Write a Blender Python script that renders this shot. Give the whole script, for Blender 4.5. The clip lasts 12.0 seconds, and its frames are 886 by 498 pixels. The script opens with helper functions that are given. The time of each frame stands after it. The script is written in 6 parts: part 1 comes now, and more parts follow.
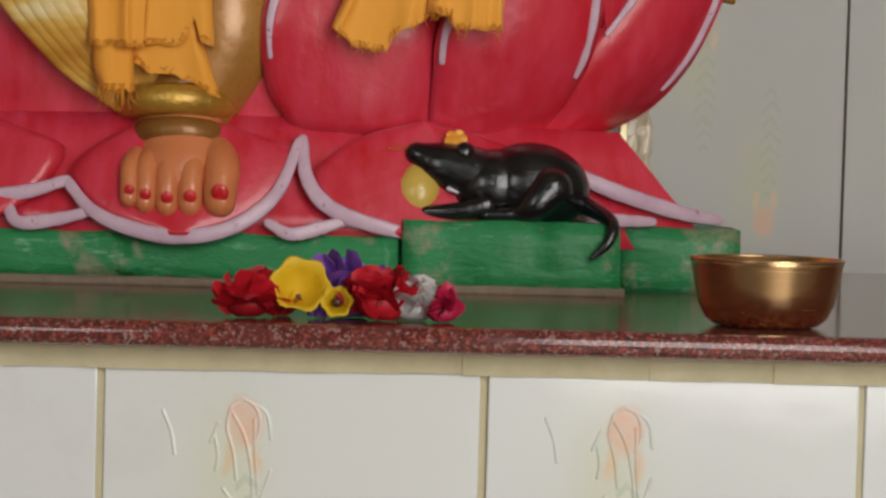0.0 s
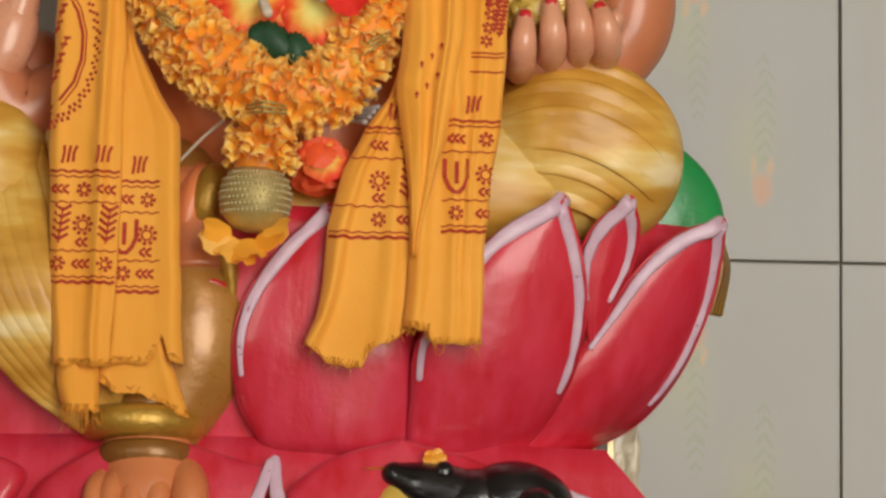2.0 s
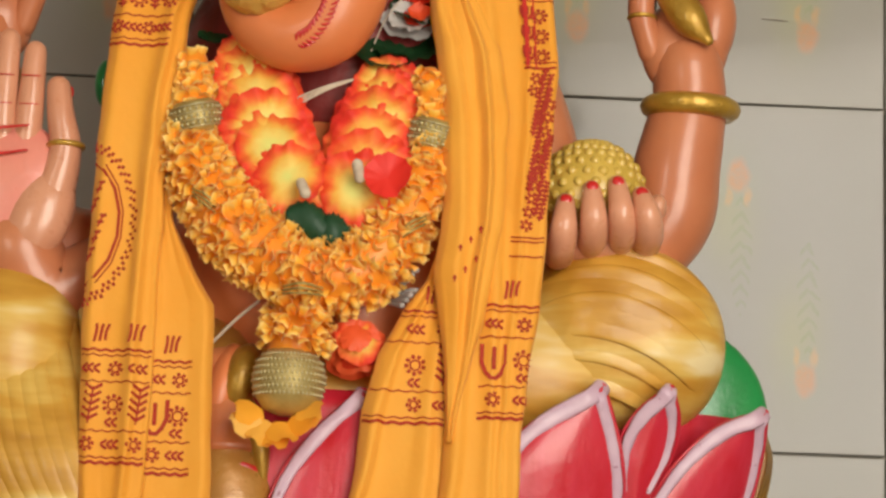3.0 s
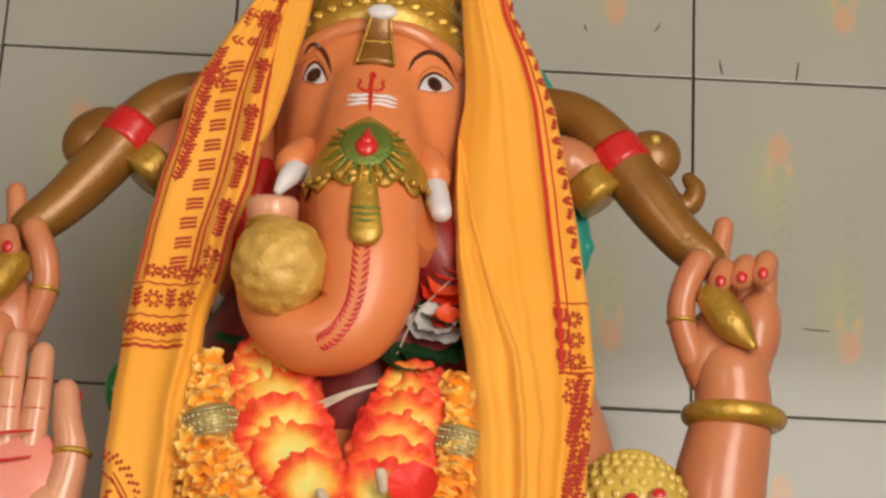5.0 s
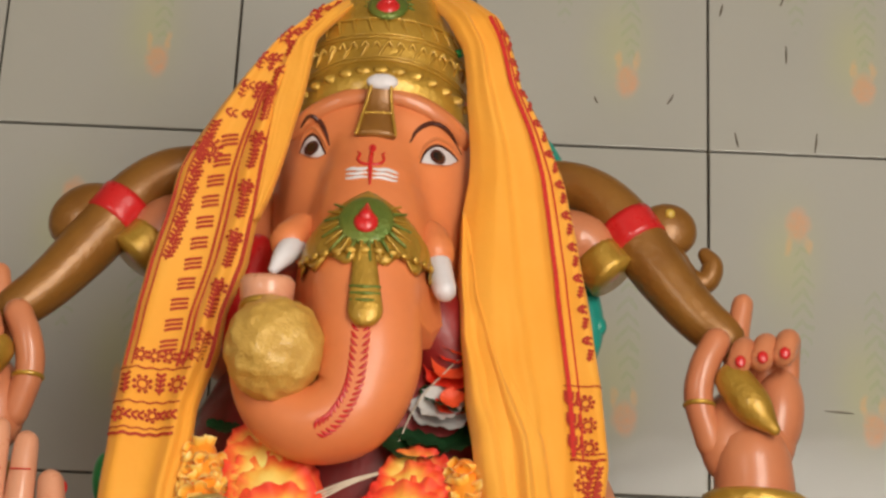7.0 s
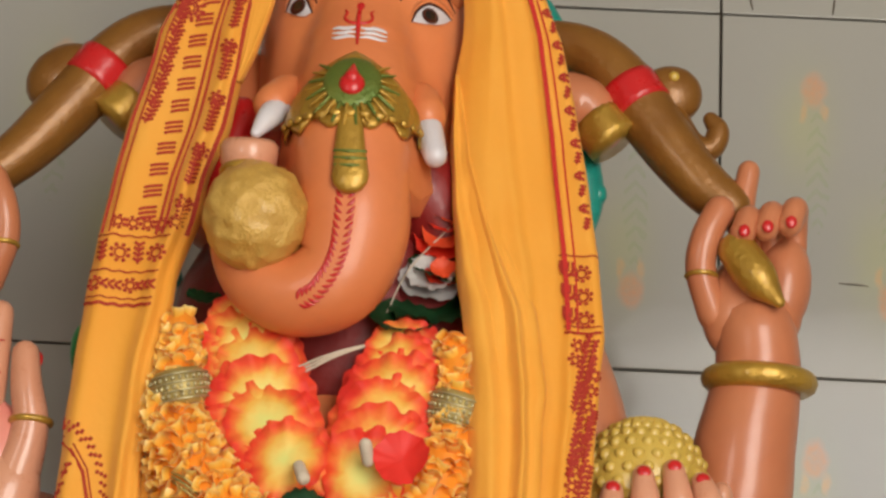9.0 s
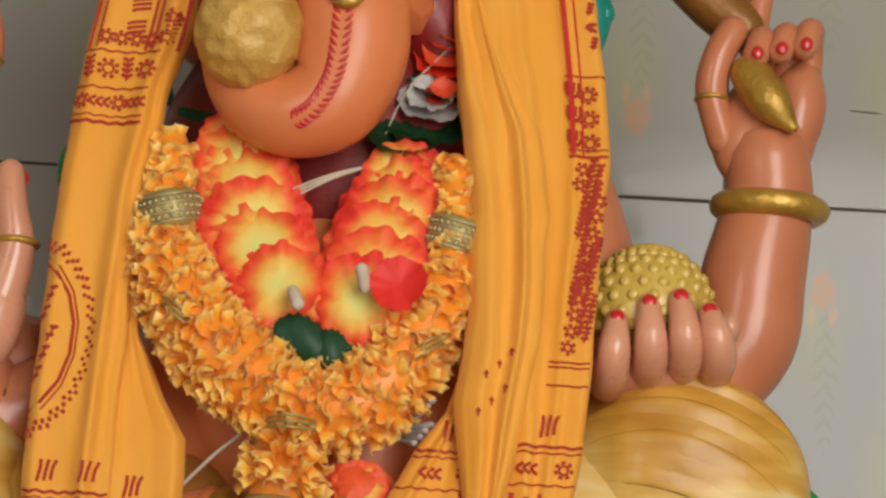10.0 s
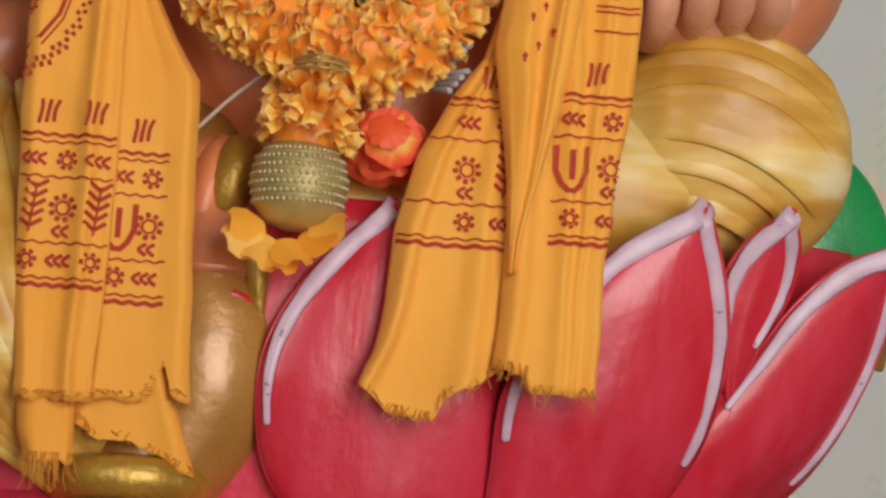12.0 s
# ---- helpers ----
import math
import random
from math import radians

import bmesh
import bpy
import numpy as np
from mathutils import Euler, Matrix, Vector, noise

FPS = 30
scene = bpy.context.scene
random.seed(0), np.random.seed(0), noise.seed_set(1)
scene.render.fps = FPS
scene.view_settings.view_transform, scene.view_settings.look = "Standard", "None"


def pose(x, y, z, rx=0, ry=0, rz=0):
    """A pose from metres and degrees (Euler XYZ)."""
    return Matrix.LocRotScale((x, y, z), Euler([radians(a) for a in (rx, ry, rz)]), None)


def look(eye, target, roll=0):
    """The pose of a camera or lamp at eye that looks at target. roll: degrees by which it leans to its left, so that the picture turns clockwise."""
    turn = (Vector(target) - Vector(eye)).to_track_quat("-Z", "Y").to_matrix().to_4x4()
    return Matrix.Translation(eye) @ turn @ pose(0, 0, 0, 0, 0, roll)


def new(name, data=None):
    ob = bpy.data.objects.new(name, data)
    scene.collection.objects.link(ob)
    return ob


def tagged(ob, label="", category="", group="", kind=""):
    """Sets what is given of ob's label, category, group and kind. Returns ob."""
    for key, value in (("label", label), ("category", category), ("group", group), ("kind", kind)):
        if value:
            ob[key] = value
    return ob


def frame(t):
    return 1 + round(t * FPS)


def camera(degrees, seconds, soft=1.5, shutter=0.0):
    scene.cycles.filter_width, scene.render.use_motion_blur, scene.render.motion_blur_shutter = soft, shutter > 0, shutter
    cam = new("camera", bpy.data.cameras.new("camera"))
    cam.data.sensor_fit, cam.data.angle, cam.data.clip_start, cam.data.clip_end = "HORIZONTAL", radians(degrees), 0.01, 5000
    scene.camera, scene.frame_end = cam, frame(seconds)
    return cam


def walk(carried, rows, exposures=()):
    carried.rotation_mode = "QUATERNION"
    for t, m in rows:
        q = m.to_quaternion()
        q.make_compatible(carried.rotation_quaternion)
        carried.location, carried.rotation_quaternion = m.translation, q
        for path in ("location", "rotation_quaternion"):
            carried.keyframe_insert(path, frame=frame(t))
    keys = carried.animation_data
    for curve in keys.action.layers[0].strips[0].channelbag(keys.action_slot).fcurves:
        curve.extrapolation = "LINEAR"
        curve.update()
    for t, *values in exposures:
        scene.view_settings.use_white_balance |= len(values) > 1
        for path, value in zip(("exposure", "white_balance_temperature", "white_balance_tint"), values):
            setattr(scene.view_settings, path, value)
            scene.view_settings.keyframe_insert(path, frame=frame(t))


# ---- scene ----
cam = camera(23, 12.0, 2.7)
PATH = [
    (0, (-0.64, -2.833, 0.129), (-0.557, -0.836, 0.05), 1.6),
    (0.5, (-0.638, -2.811, 0.125), (-0.543, -0.813, 0.127), 1.0),
    (0.6, (-0.637, -2.805, 0.124), (-0.54, -0.808, 0.156), 1.1),
    (1, (-0.632, -2.79, 0.121), (-0.535, -0.794, 0.202), 1.2),
    (1.5, (-0.624, -2.767, 0.126), (-0.531, -0.773, 0.251), 0.9),
    (2, (-0.616, -2.748, 0.124), (-0.539, -0.762, 0.343), 1.0),
    (2.5, (-0.614, -2.731, 0.126), (-0.559, -0.754, 0.421), 2.1),
    (3, (-0.61, -2.713, 0.129), (-0.577, -0.751, 0.515), 2.2),
    (3.5, (-0.608, -2.693, 0.136), (-0.591, -0.745, 0.589), 2.4),
    (3.7, (-0.605, -2.683, 0.14), (-0.594, -0.742, 0.623), 2.5),
    (5.3, (-0.617, -2.574, 0.143), (-0.617, -0.703, 0.849), 2.8),
    (5.5, (-0.614, -2.567, 0.143), (-0.619, -0.703, 0.868), 2.7),
    (6, (-0.614, -2.546, 0.157), (-0.626, -0.7, 0.926), 2.9),
    (6.5, (-0.608, -2.523, 0.166), (-0.628, -0.692, 0.969), 2.7),
    (7, (-0.607, -2.49, 0.178), (-0.622, -0.633, 0.92), 2.6),
    (7.2, (-0.605, -2.477, 0.182), (-0.617, -0.609, 0.897), 2.6),
    (8.8, (-0.568, -2.418, 0.2), (-0.61, -0.527, 0.852), 3.0),
    (9, (-0.569, -2.407, 0.203), (-0.61, -0.51, 0.835), 3.0),
    (9.5, (-0.578, -2.377, 0.212), (-0.61, -0.465, 0.798), 3.3),
    (10, (-0.571, -2.341, 0.215), (-0.603, -0.401, 0.698), 3.5),
    (10.5, (-0.668, -2.318, 0.19), (-0.586, -0.355, 0.564), 3.6),
    (11, (-0.726, -2.263, 0.179), (-0.568, -0.29, 0.466), 3.8),
    (11.5, (-0.737, -2.222, 0.178), (-0.559, -0.239, 0.369), 3.8),
    (12, (-0.743, -2.197, 0.18), (-0.575, -0.218, 0.413), 3.7),]
EXPOSURE = [(0, 0.17, 6500, 10), (1.0, 0.27, 6700, 10), (1.5, 0.38, 6800, 10), (2.0, 0.5, 6950, 10), (2.6, 0.68, 7250, 10), (3.7, 0.72, 7200, 10), (6, 0.83, 7050, 10), (7.2, 0.8, 6950, 10), (9, 0.65, 6750, 10), (10.5, 0.45, 6550, 10), (11.5, 0.4, 6450, 10), (12, 0.5, 6400, 10)]
walk(cam, [(t, look(eye, target, roll)) for t, eye, target, roll in PATH], EXPOSURE)

# ---- world, light ----
world = bpy.data.worlds.new("sky")
scene.world = world
world.use_nodes = True
wn = world.node_tree.nodes
sky = wn.new("ShaderNodeTexSky")
sky.sky_type, sky.sun_disc = "NISHITA", False
sky.sun_elevation, sky.sun_rotation = radians(42), radians(150)
world.node_tree.links.new(sky.outputs[0], wn["Background"].inputs[0])
wn["Background"].inputs[1].default_value = 0.1

sun = new("sun", bpy.data.lights.new("sun", "SUN"))
sun.data.energy, sun.data.angle, sun.data.color = 2.5, radians(0.6), (1.0, 0.93, 0.82)
sun.matrix_world = look((1.5, -4, 4.2), (0, 0, 0))


def area(name, size, power, eye, target, color):
    lamp = new(name, bpy.data.lights.new(name, "AREA"))
    lamp.data.shape, lamp.data.size, lamp.data.size_y = "RECTANGLE", size[0], size[1]
    lamp.data.energy, lamp.data.color = power, color
    lamp.matrix_world = look(eye, target)
    return lamp


area("doorway_light", (1.4, 2.35), 51, (0.45, -3.6, 0.82), (-0.6, 0, 0.6), (1.0, 0.97, 0.92))
area("side_window_light", (0.55, 1.1), 8, (-2.1, -3.5, 0.9), (-0.6, 0, 0.6), (1.0, 0.97, 0.92))


# ---- materials ----
def rgb(h, k=1.0):
    c = [int(h[i:i + 2], 16) / 255 for i in (0, 2, 4)]
    return tuple(k * (v / 12.92 if v < 0.04045 else ((v + 0.055) / 1.055) ** 2.4) for v in c) + (1.0,)


class Mat:
    """A node material with small helpers."""

    def __init__(self, name, rough=0.5, metal=0.0, coat=0.0):
        self.m = bpy.data.materials.new(name)
        self.m.use_nodes = True
        self.t = self.m.node_tree
        self.b = self.t.nodes["Principled BSDF"]
        self.b.inputs["Roughness"].default_value = rough
        self.b.inputs["Metallic"].default_value = metal
        self.b.inputs["Coat Weight"].default_value = coat
        self.b.inputs["Coat Roughness"].default_value = 0.12
        self.co = None

    def put(self, socket, value):
        if isinstance(value, bpy.types.NodeSocket):
            self.t.links.new(value, socket)
        else:
            socket.default_value = value

    def coord(self, which="Object"):
        return self.t.nodes.new("ShaderNodeTexCoord").outputs[which]

    def place(self):
        if self.co is None:
            self.co = self.t.nodes.new("ShaderNodeNewGeometry").outputs["Position"]
        return self.co

    def noise(self, scale, detail=4, rough=0.55, co=None, stretch=None):
        co = co or self.place()
        if stretch:
            n = self.t.nodes.new("ShaderNodeVectorMath")
            n.operation = "MULTIPLY"
            self.put(n.inputs[0], co)
            n.inputs[1].default_value = stretch
            co = n.outputs[0]
        n = self.t.nodes.new("ShaderNodeTexNoise")
        n.inputs["Scale"].default_value, n.inputs["Detail"].default_value = scale, detail
        n.inputs["Roughness"].default_value = rough
        self.put(n.inputs["Vector"], co)
        return n.outputs["Fac"]

    def math(self, op, a, b=0.0, c=0.0, clamp=False):
        n = self.t.nodes.new("ShaderNodeMath")
        n.operation, n.use_clamp = op, clamp
        for s, v in zip(n.inputs, (a, b, c)):
            self.put(s, v)
        return n.outputs[0]

    def ramp(self, fac, *stops):
        n = self.t.nodes.new("ShaderNodeValToRGB")
        while len(n.color_ramp.elements) < len(stops):
            n.color_ramp.elements.new(0.5)
        for e, (p, c) in zip(n.color_ramp.elements, stops):
            e.position, e.color = p, c if len(c) == 4 else (*c, 1)
        self.put(n.inputs[0], fac)
        return n.outputs[0]

    def mix(self, fac, a, b, blend="MIX"):
        n = self.t.nodes.new("ShaderNodeMix")
        n.data_type, n.blend_type = "RGBA", blend
        self.put(n.inputs[0], fac)
        self.put(n.inputs[6], a)
        self.put(n.inputs[7], b)
        return n.outputs[2]

    def island(self):
        return self.t.nodes.new("ShaderNodeNewGeometry").outputs["Random Per Island"]

    def color(self, c):
        self.put(self.b.inputs["Base Color"], c)
        return self

    def rough(self, r):
        self.put(self.b.inputs["Roughness"], r)
        return self

    def bump(self, height, strength=0.3, distance=0.002):
        n = self.t.nodes.new("ShaderNodeBump")
        n.inputs["Strength"].default_value, n.inputs["Distance"].default_value = strength, distance
        self.put(n.inputs["Height"], height)
        self.t.links.new(n.outputs[0], self.b.inputs["Normal"])
        return self


def painted(name, low, high, rough=0.3, coat=0.3, scale=14, bump=0.25, chips=None, metal=0.0):
    """Hand-laid enamel: two scales of tone, brush relief and a little wear."""
    m = Mat(name, rough, metal, coat)
    big = m.noise(scale, 3)
    fine = m.noise(scale * 9, 5)
    c = m.mix(m.math("MULTIPLY_ADD", big, 1.6, -0.3, True), low, high)
    c = m.mix(m.math("MULTIPLY", fine, 0.22), c, tuple(0.55 * v for v in high[:3]) + (1,))
    if chips:
        spots = m.math("GREATER_THAN", m.noise(60, 3, 0.6), 0.73)
        c = m.mix(m.math("MULTIPLY", spots, 0.7), c, chips)
    m.color(c)
    m.rough(m.math("MULTIPLY_ADD", fine, 0.25, rough - 0.1))
    m.bump(m.math("MULTIPLY_ADD", big, 2.0, fine), bump, 0.003)
    return m.m


SKIN = painted("skin_enamel", rgb("d87746"), rgb("e88d58"), 0.4, 0.15, 9, 0.12)
SKIN_PINK = painted("skin_pink_enamel", rgb("d28c6a"), rgb("e4a686"), 0.28, 0.35, 12, 0.12)
# darker copy of the skin: the arms' shade is mixed into its colour
ARM_SHADED = painted("arm_enamel_shaded", rgb("bc6c4a"), rgb("d2885f"), 0.32, 0.25, 8, 0.12)
PALM = painted("palm_pink_enamel", rgb("e58078"), rgb("ef9a84"), 0.3, 0.35)
GOLD = painted("gold_paint", rgb("a07828"), rgb("d8ac4a"), 0.3, 0.25, 22, 0.5, None, 0.5)
GOLD_DEEP = painted("old_gold_paint", rgb("7c4e20"), rgb("9e6c2e"), 0.34, 0.2, 18, 0.3, None, 0.25)
GOLD_GREEN = painted("green_tinted_gold_paint", rgb("4c7430"), rgb("84883a"), 0.34, 0.2, 30, 0.5, None, 0.4)
m = Mat("ochre_dhoti_enamel", 0.42, 0, 0.12)
sweep = m.noise(4, 3, 0.5, None, (1.6, 1.6, 6))
c = m.ramp(sweep, (0.3, rgb("b67f28")), (0.48, rgb("d09c40")), (0.58, rgb("deb860")), (0.7, rgb("f0dca8")))
m.color(c).bump(m.math("MULTIPLY_ADD", sweep, 2.0, m.noise(30, 2)), 0.3, 0.006)
DHOTI = m.m
RED = painted("red_enamel", rgb("b8161c"), rgb("d8282a"), 0.28, 0.3)
DARK_RED = painted("dark_red_enamel", rgb("6e1012"), rgb("93201c"), 0.4, 0.2)
WHITE = painted("white_enamel", rgb("c9c4c8"), rgb("e4dfe2"), 0.4, 0.15)
BROWN_LINE = painted("brown_line_paint", rgb("38140c"), rgb("542010"), 0.4, 0.1)
BLACK = painted("black_enamel", rgb("08090b"), rgb("14161a"), 0.16, 0.6, 20, 0.35)
GREEN = painted("green_enamel", rgb("12803f"), rgb("1c9a52"), 0.3, 0.3)
TEAL = painted("teal_enamel", rgb("0f7f74"), rgb("20a08c"), 0.32, 0.3)
YELLOW = painted("yellow_enamel", rgb("bb9634"), rgb("dcbc5c"), 0.3, 0.3)
GOLD_SMOOTH = painted("brown_gold_lacquer", rgb("98642a"), rgb("c08a42"), 0.28, 0.35, 10, 0.3, None, 0.15)
# skin browned to hold the foot's shading; also on brow band, lids and shin
FOOT_SHADED = painted("foot_enamel_shaded", rgb("c46c40"), rgb("da8856"), 0.3, 0.3, 12, 0.2)

POT = painted("ochre_gold_pot_paint", rgb("c0903c"), rgb("e4ba62"), 0.36, 0.2, 40, 0.6, None, 0.15)

m = Mat("lotus_pink_enamel", 0.33, 0, 0.28)
streak = m.noise(5, 4, 0.6, None, (9, 9, 1.2))
c = m.mix(m.math("MULTIPLY_ADD", streak, 1.9, -0.5, True), rgb("c01a2a"), rgb("d84a64"))
c = m.mix(m.math("MULTIPLY_ADD", m.noise(3.5, 3), 1.6, -0.5, True), c, rgb("cc1c28"))
m.color(c).bump(m.math("MULTIPLY_ADD", streak, 1.5, m.noise(90, 4)), 0.22, 0.003)
LOTUS = m.m
m = Mat("petal_rim_lilac_white", 0.42, 0, 0.15)
c = m.mix(m.noise(40, 4), rgb("b58fa6"), rgb("dcc3d0"))
c = m.mix(m.math("MULTIPLY", m.math("GREATER_THAN", m.noise(120, 4, 0.7), 0.66), 0.75), c, rgb("8a4150"))
m.color(c).bump(m.noise(160, 3), 0.3, 0.001)
RIM = m.m

m = Mat("green_plaster_paint", 0.5, 0, 0.12)
fine = m.noise(55, 6, 0.65, None, (1, 1, 2.5))
c = m.mix(m.noise(12, 4), rgb("0f6e38"), rgb("2a9658"))
c = m.mix(m.math("MULTIPLY_ADD", fine, 3.0, -1.65, True), c, rgb("4a9a68"))
c = m.mix(m.math("MULTIPLY_ADD", m.noise(15, 5, 0.7), 7.0, -3.75, True), c, rgb("9c8f78"))
c = m.mix(m.math("MULTIPLY_ADD", m.noise(34, 6, 0.75, None, (0.5, 1, 2.2)), 9.0, -5.3, True), c, rgb("7cb494"))
m.color(c).bump(m.math("ADD", fine, m.noise(14, 4)), 0.6, 0.006)
PLASTER = m.m
m = Mat("bare_mortar", 0.85)
c = m.mix(m.noise(40, 6, 0.7), rgb("5f5345"), rgb("9a8a76"))
m.color(c).bump(m.noise(160, 5), 0.6, 0.003)
MORTAR = m.m
m = Mat("cream_mortar", 0.8)
c = m.mix(m.noise(30, 6, 0.7), rgb("a59a78"), rgb("cfc6a6"))
m.color(c).bump(m.noise(120, 5), 0.5, 0.002)
CREAM = m.m
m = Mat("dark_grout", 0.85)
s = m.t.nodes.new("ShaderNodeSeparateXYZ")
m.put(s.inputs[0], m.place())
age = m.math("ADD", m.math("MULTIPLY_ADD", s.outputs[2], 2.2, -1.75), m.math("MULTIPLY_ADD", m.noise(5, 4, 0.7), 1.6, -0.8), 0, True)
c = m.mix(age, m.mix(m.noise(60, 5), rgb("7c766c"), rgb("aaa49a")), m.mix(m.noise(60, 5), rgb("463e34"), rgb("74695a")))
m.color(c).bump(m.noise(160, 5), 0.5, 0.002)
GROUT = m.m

m = Mat("red_granite", 0.13, 0, 0.0)
v = m.t.nodes.new("ShaderNodeTexVoronoi")
v.inputs["Scale"].default_value = 420
m.put(v.inputs["Vector"], m.place())
sep = m.t.nodes.new("ShaderNodeSeparateColor")
m.t.links.new(v.outputs["Color"], sep.inputs[0])
c = m.ramp(sep.outputs[0], (0.0, rgb("140b0b")), (0.35, rgb("3a1414")), (0.6, rgb("7e302a")), (0.82, rgb("a04a40")), (0.97, rgb("9c8c88")))
c = m.mix(m.math("MULTIPLY_ADD", m.noise(30, 4), 1.2, -0.1, True), c, rgb("6e3e38"))
m.color(c).bump(m.noise(300, 2), 0.06, 0.001)
GRANITE = m.m


def tile_paint(name, w, h, base, spots, bare=1.0, gloss=0.5):
    """Glazed tile with soft airbrushed blossoms and leaf chains; spots are (u, v, way) in shares of the tile."""
    m = Mat(name, 0.1, 0, 0.0)
    m.b.inputs["Specular IOR Level"].default_value = gloss
    co = m.coord("Object")
    s = m.t.nodes.new("ShaderNodeSeparateXYZ")
    m.put(s.inputs[0], co)
    x, z = s.outputs[0], s.outputs[2]
    wob = m.math("MULTIPLY_ADD", m.noise(45, 3, 0.5), 0.014, -0.007)
    x, z = m.math("ADD", x, wob), m.math("ADD", z, wob)
    tone = m.t.nodes.new("ShaderNodeObjectInfo").outputs["Random"]
    c = m.mix(m.math("MULTIPLY_ADD", m.noise(3.2, 3), 1.4, -0.2, True), base, tuple(0.9 * q for q in base[:3]) + (1,))
    c = m.mix(m.math("MULTIPLY", tone, 0.25), c, tuple(q * k for q, k in zip(base[:3], (1.02, 1.0, 0.9))) + (1,))

    def spot(u, v_, a, b):
        dx = m.math("DIVIDE", m.math("SUBTRACT", x, u), a)
        dz = m.math("DIVIDE", m.math("SUBTRACT", z, v_), b)
        d = m.math("ADD", m.math("MULTIPLY", dx, dx), m.math("MULTIPLY", dz, dz))
        return m.math("POWER", 2.718, m.math("MULTIPLY", d, -1.0))

    mottle = m.math("MULTIPLY_ADD", m.noise(120, 4, 0.7), 1.3, 0.0, True)
    for u, v_, way in spots:
        u, v_ = (u - 0.5) * w, (v_ - 0.5) * h
        c = m.mix(m.math("MULTIPLY", spot(u - 0.012, v_ - way * 0.05, 0.034, 0.07), 0.27 * bare), c, rgb("bcc06a"))
        lean = m.math("MULTIPLY", m.math("ABSOLUTE", m.math("SUBTRACT", x, u + 0.004)), 1.1)
        chain = m.math("SINE", m.math("MULTIPLY", m.math("ADD", z, lean), 330.0))
        chain = m.math("GREATER_THAN", chain, 0.35)
        chain = m.math("MULTIPLY", chain, m.math("GREATER_THAN", spot(u + 0.004, v_ - way * 0.105, 0.013, 0.075), 0.34))
        c = m.mix(m.math("MULTIPLY", m.math("MULTIPLY", chain, mottle), 0.34 * bare), c, rgb("8ba071"))
        f = m.math("MULTIPLY_ADD", spot(u, v_, 0.016, 0.024), 2.6, -0.75, True)
        c = m.mix(m.math("MULTIPLY", m.math("MULTIPLY", f, mottle), 0.62 * bare), c, rgb("e89a68"))
        for k in (-1, 1):
            g = m.math("MULTIPLY_ADD", spot(u + k * 0.012, v_ - way * 0.028, 0.006, 0.016), 2.0, -0.7, True)
            c = m.mix(m.math("MULTIPLY", m.math("MULTIPLY", g, mottle), 0.6 * bare), c, rgb("e2ad74"))
    dirt = m.math("MULTIPLY_ADD", m.noise(6, 6, 0.7), 3.0, -1.7, True)
    c = m.mix(m.math("MULTIPLY", dirt, 0.25), c, rgb("a79f86"))
    m.color(c)
    m.rough(m.math("MULTIPLY_ADD", dirt, 0.2, 0.1))
    m.bump(m.math("MULTIPLY_ADD", m.noise(7, 2), 4.0, m.noise(50, 3)), 0.1, 0.002)
    return m.m


WALL_TILE = tile_paint("glazed_wall_tile", 0.3, 0.45, rgb("adaca6"), [(0.37, 0.79, 1), (0.66, 0.21, -1)], 1.0, 0.22)
PLINTH_TILE = tile_paint("glazed_plinth_tile", 0.3, 0.45, rgb("d8dada"), [(0.37, 0.9, 1), (0.66, 0.3, -1)])


def cloth_mat(name, a, b):
    m = Mat(name, 0.72)
    m.b.inputs["Sheen Weight"].default_value = 0.15
    c = m.mix(m.math("MULTIPLY_ADD", m.noise(7, 4), 1.6, -0.3, True), a, b)
    weave = m.math("ADD", m.noise(900, 2, 0.5, None, (1, 1, 0.3)), m.noise(900, 2, 0.5, None, (0.3, 0.3, 1)))
    crumple = m.noise(17, 4, 0.6, None, (1.0, 1, 0.8))
    m.color(c).bump(m.math("MULTIPLY_ADD", crumple, 3.0, m.math("MULTIPLY", weave, 0.08)), 0.3, 0.003)
    return sheer(m, b, 0.18)


def sheer(m, c, share):
    """Thin cloth and petals let some light through."""
    t = m.t.nodes.new("ShaderNodeBsdfTranslucent")
    t.inputs[0].default_value = c
    mix = m.t.nodes.new("ShaderNodeMixShader")
    mix.inputs[0].default_value = share
    out = next(n for n in m.t.nodes if n.type == "OUTPUT_MATERIAL")
    m.t.links.new(m.b.outputs[0], mix.inputs[1])
    m.t.links.new(t.outputs[0], mix.inputs[2])
    m.t.links.new(mix.outputs[0], out.inputs[0])
    return m.m


CLOTH = cloth_mat("saffron_cotton", rgb("f6a42c"), rgb("febb4c"))
m = Mat("red_block_print", 0.75)
m.color(m.mix(m.noise(180, 4, 0.7), rgb("96150f"), rgb("bb3a18")))
PRINT = m.m
m = Mat("red_border_stripe", 0.75)
m.color(m.mix(m.noise(120, 4), rgb("b01614"), rgb("d02a1c")))
STRIPE = m.m
m = Mat("thread_white", 0.8)
m.color(m.mix(m.noise(200, 3), rgb("b8a890"), rgb("d8cbb8")))
THREAD = m.m
m = Mat("frayed_thread", 0.8)
m.color(m.mix(m.noise(200, 3), rgb("b8701a"), rgb("dc962c")))
FRAY = m.m


def petal_mat(name, *cols, rough=0.55):
    m = Mat(name, rough)
    c = m.ramp(m.island(), *[(i / max(1, len(cols) - 1), q) for i, q in enumerate(cols)])
    c = m.mix(m.math("MULTIPLY", m.noise(120, 3), 0.2), c, tuple(0.7 * v for v in cols[0][:3]) + (1,))
    m.color(c)
    return sheer(m, cols[-1], 0.18)


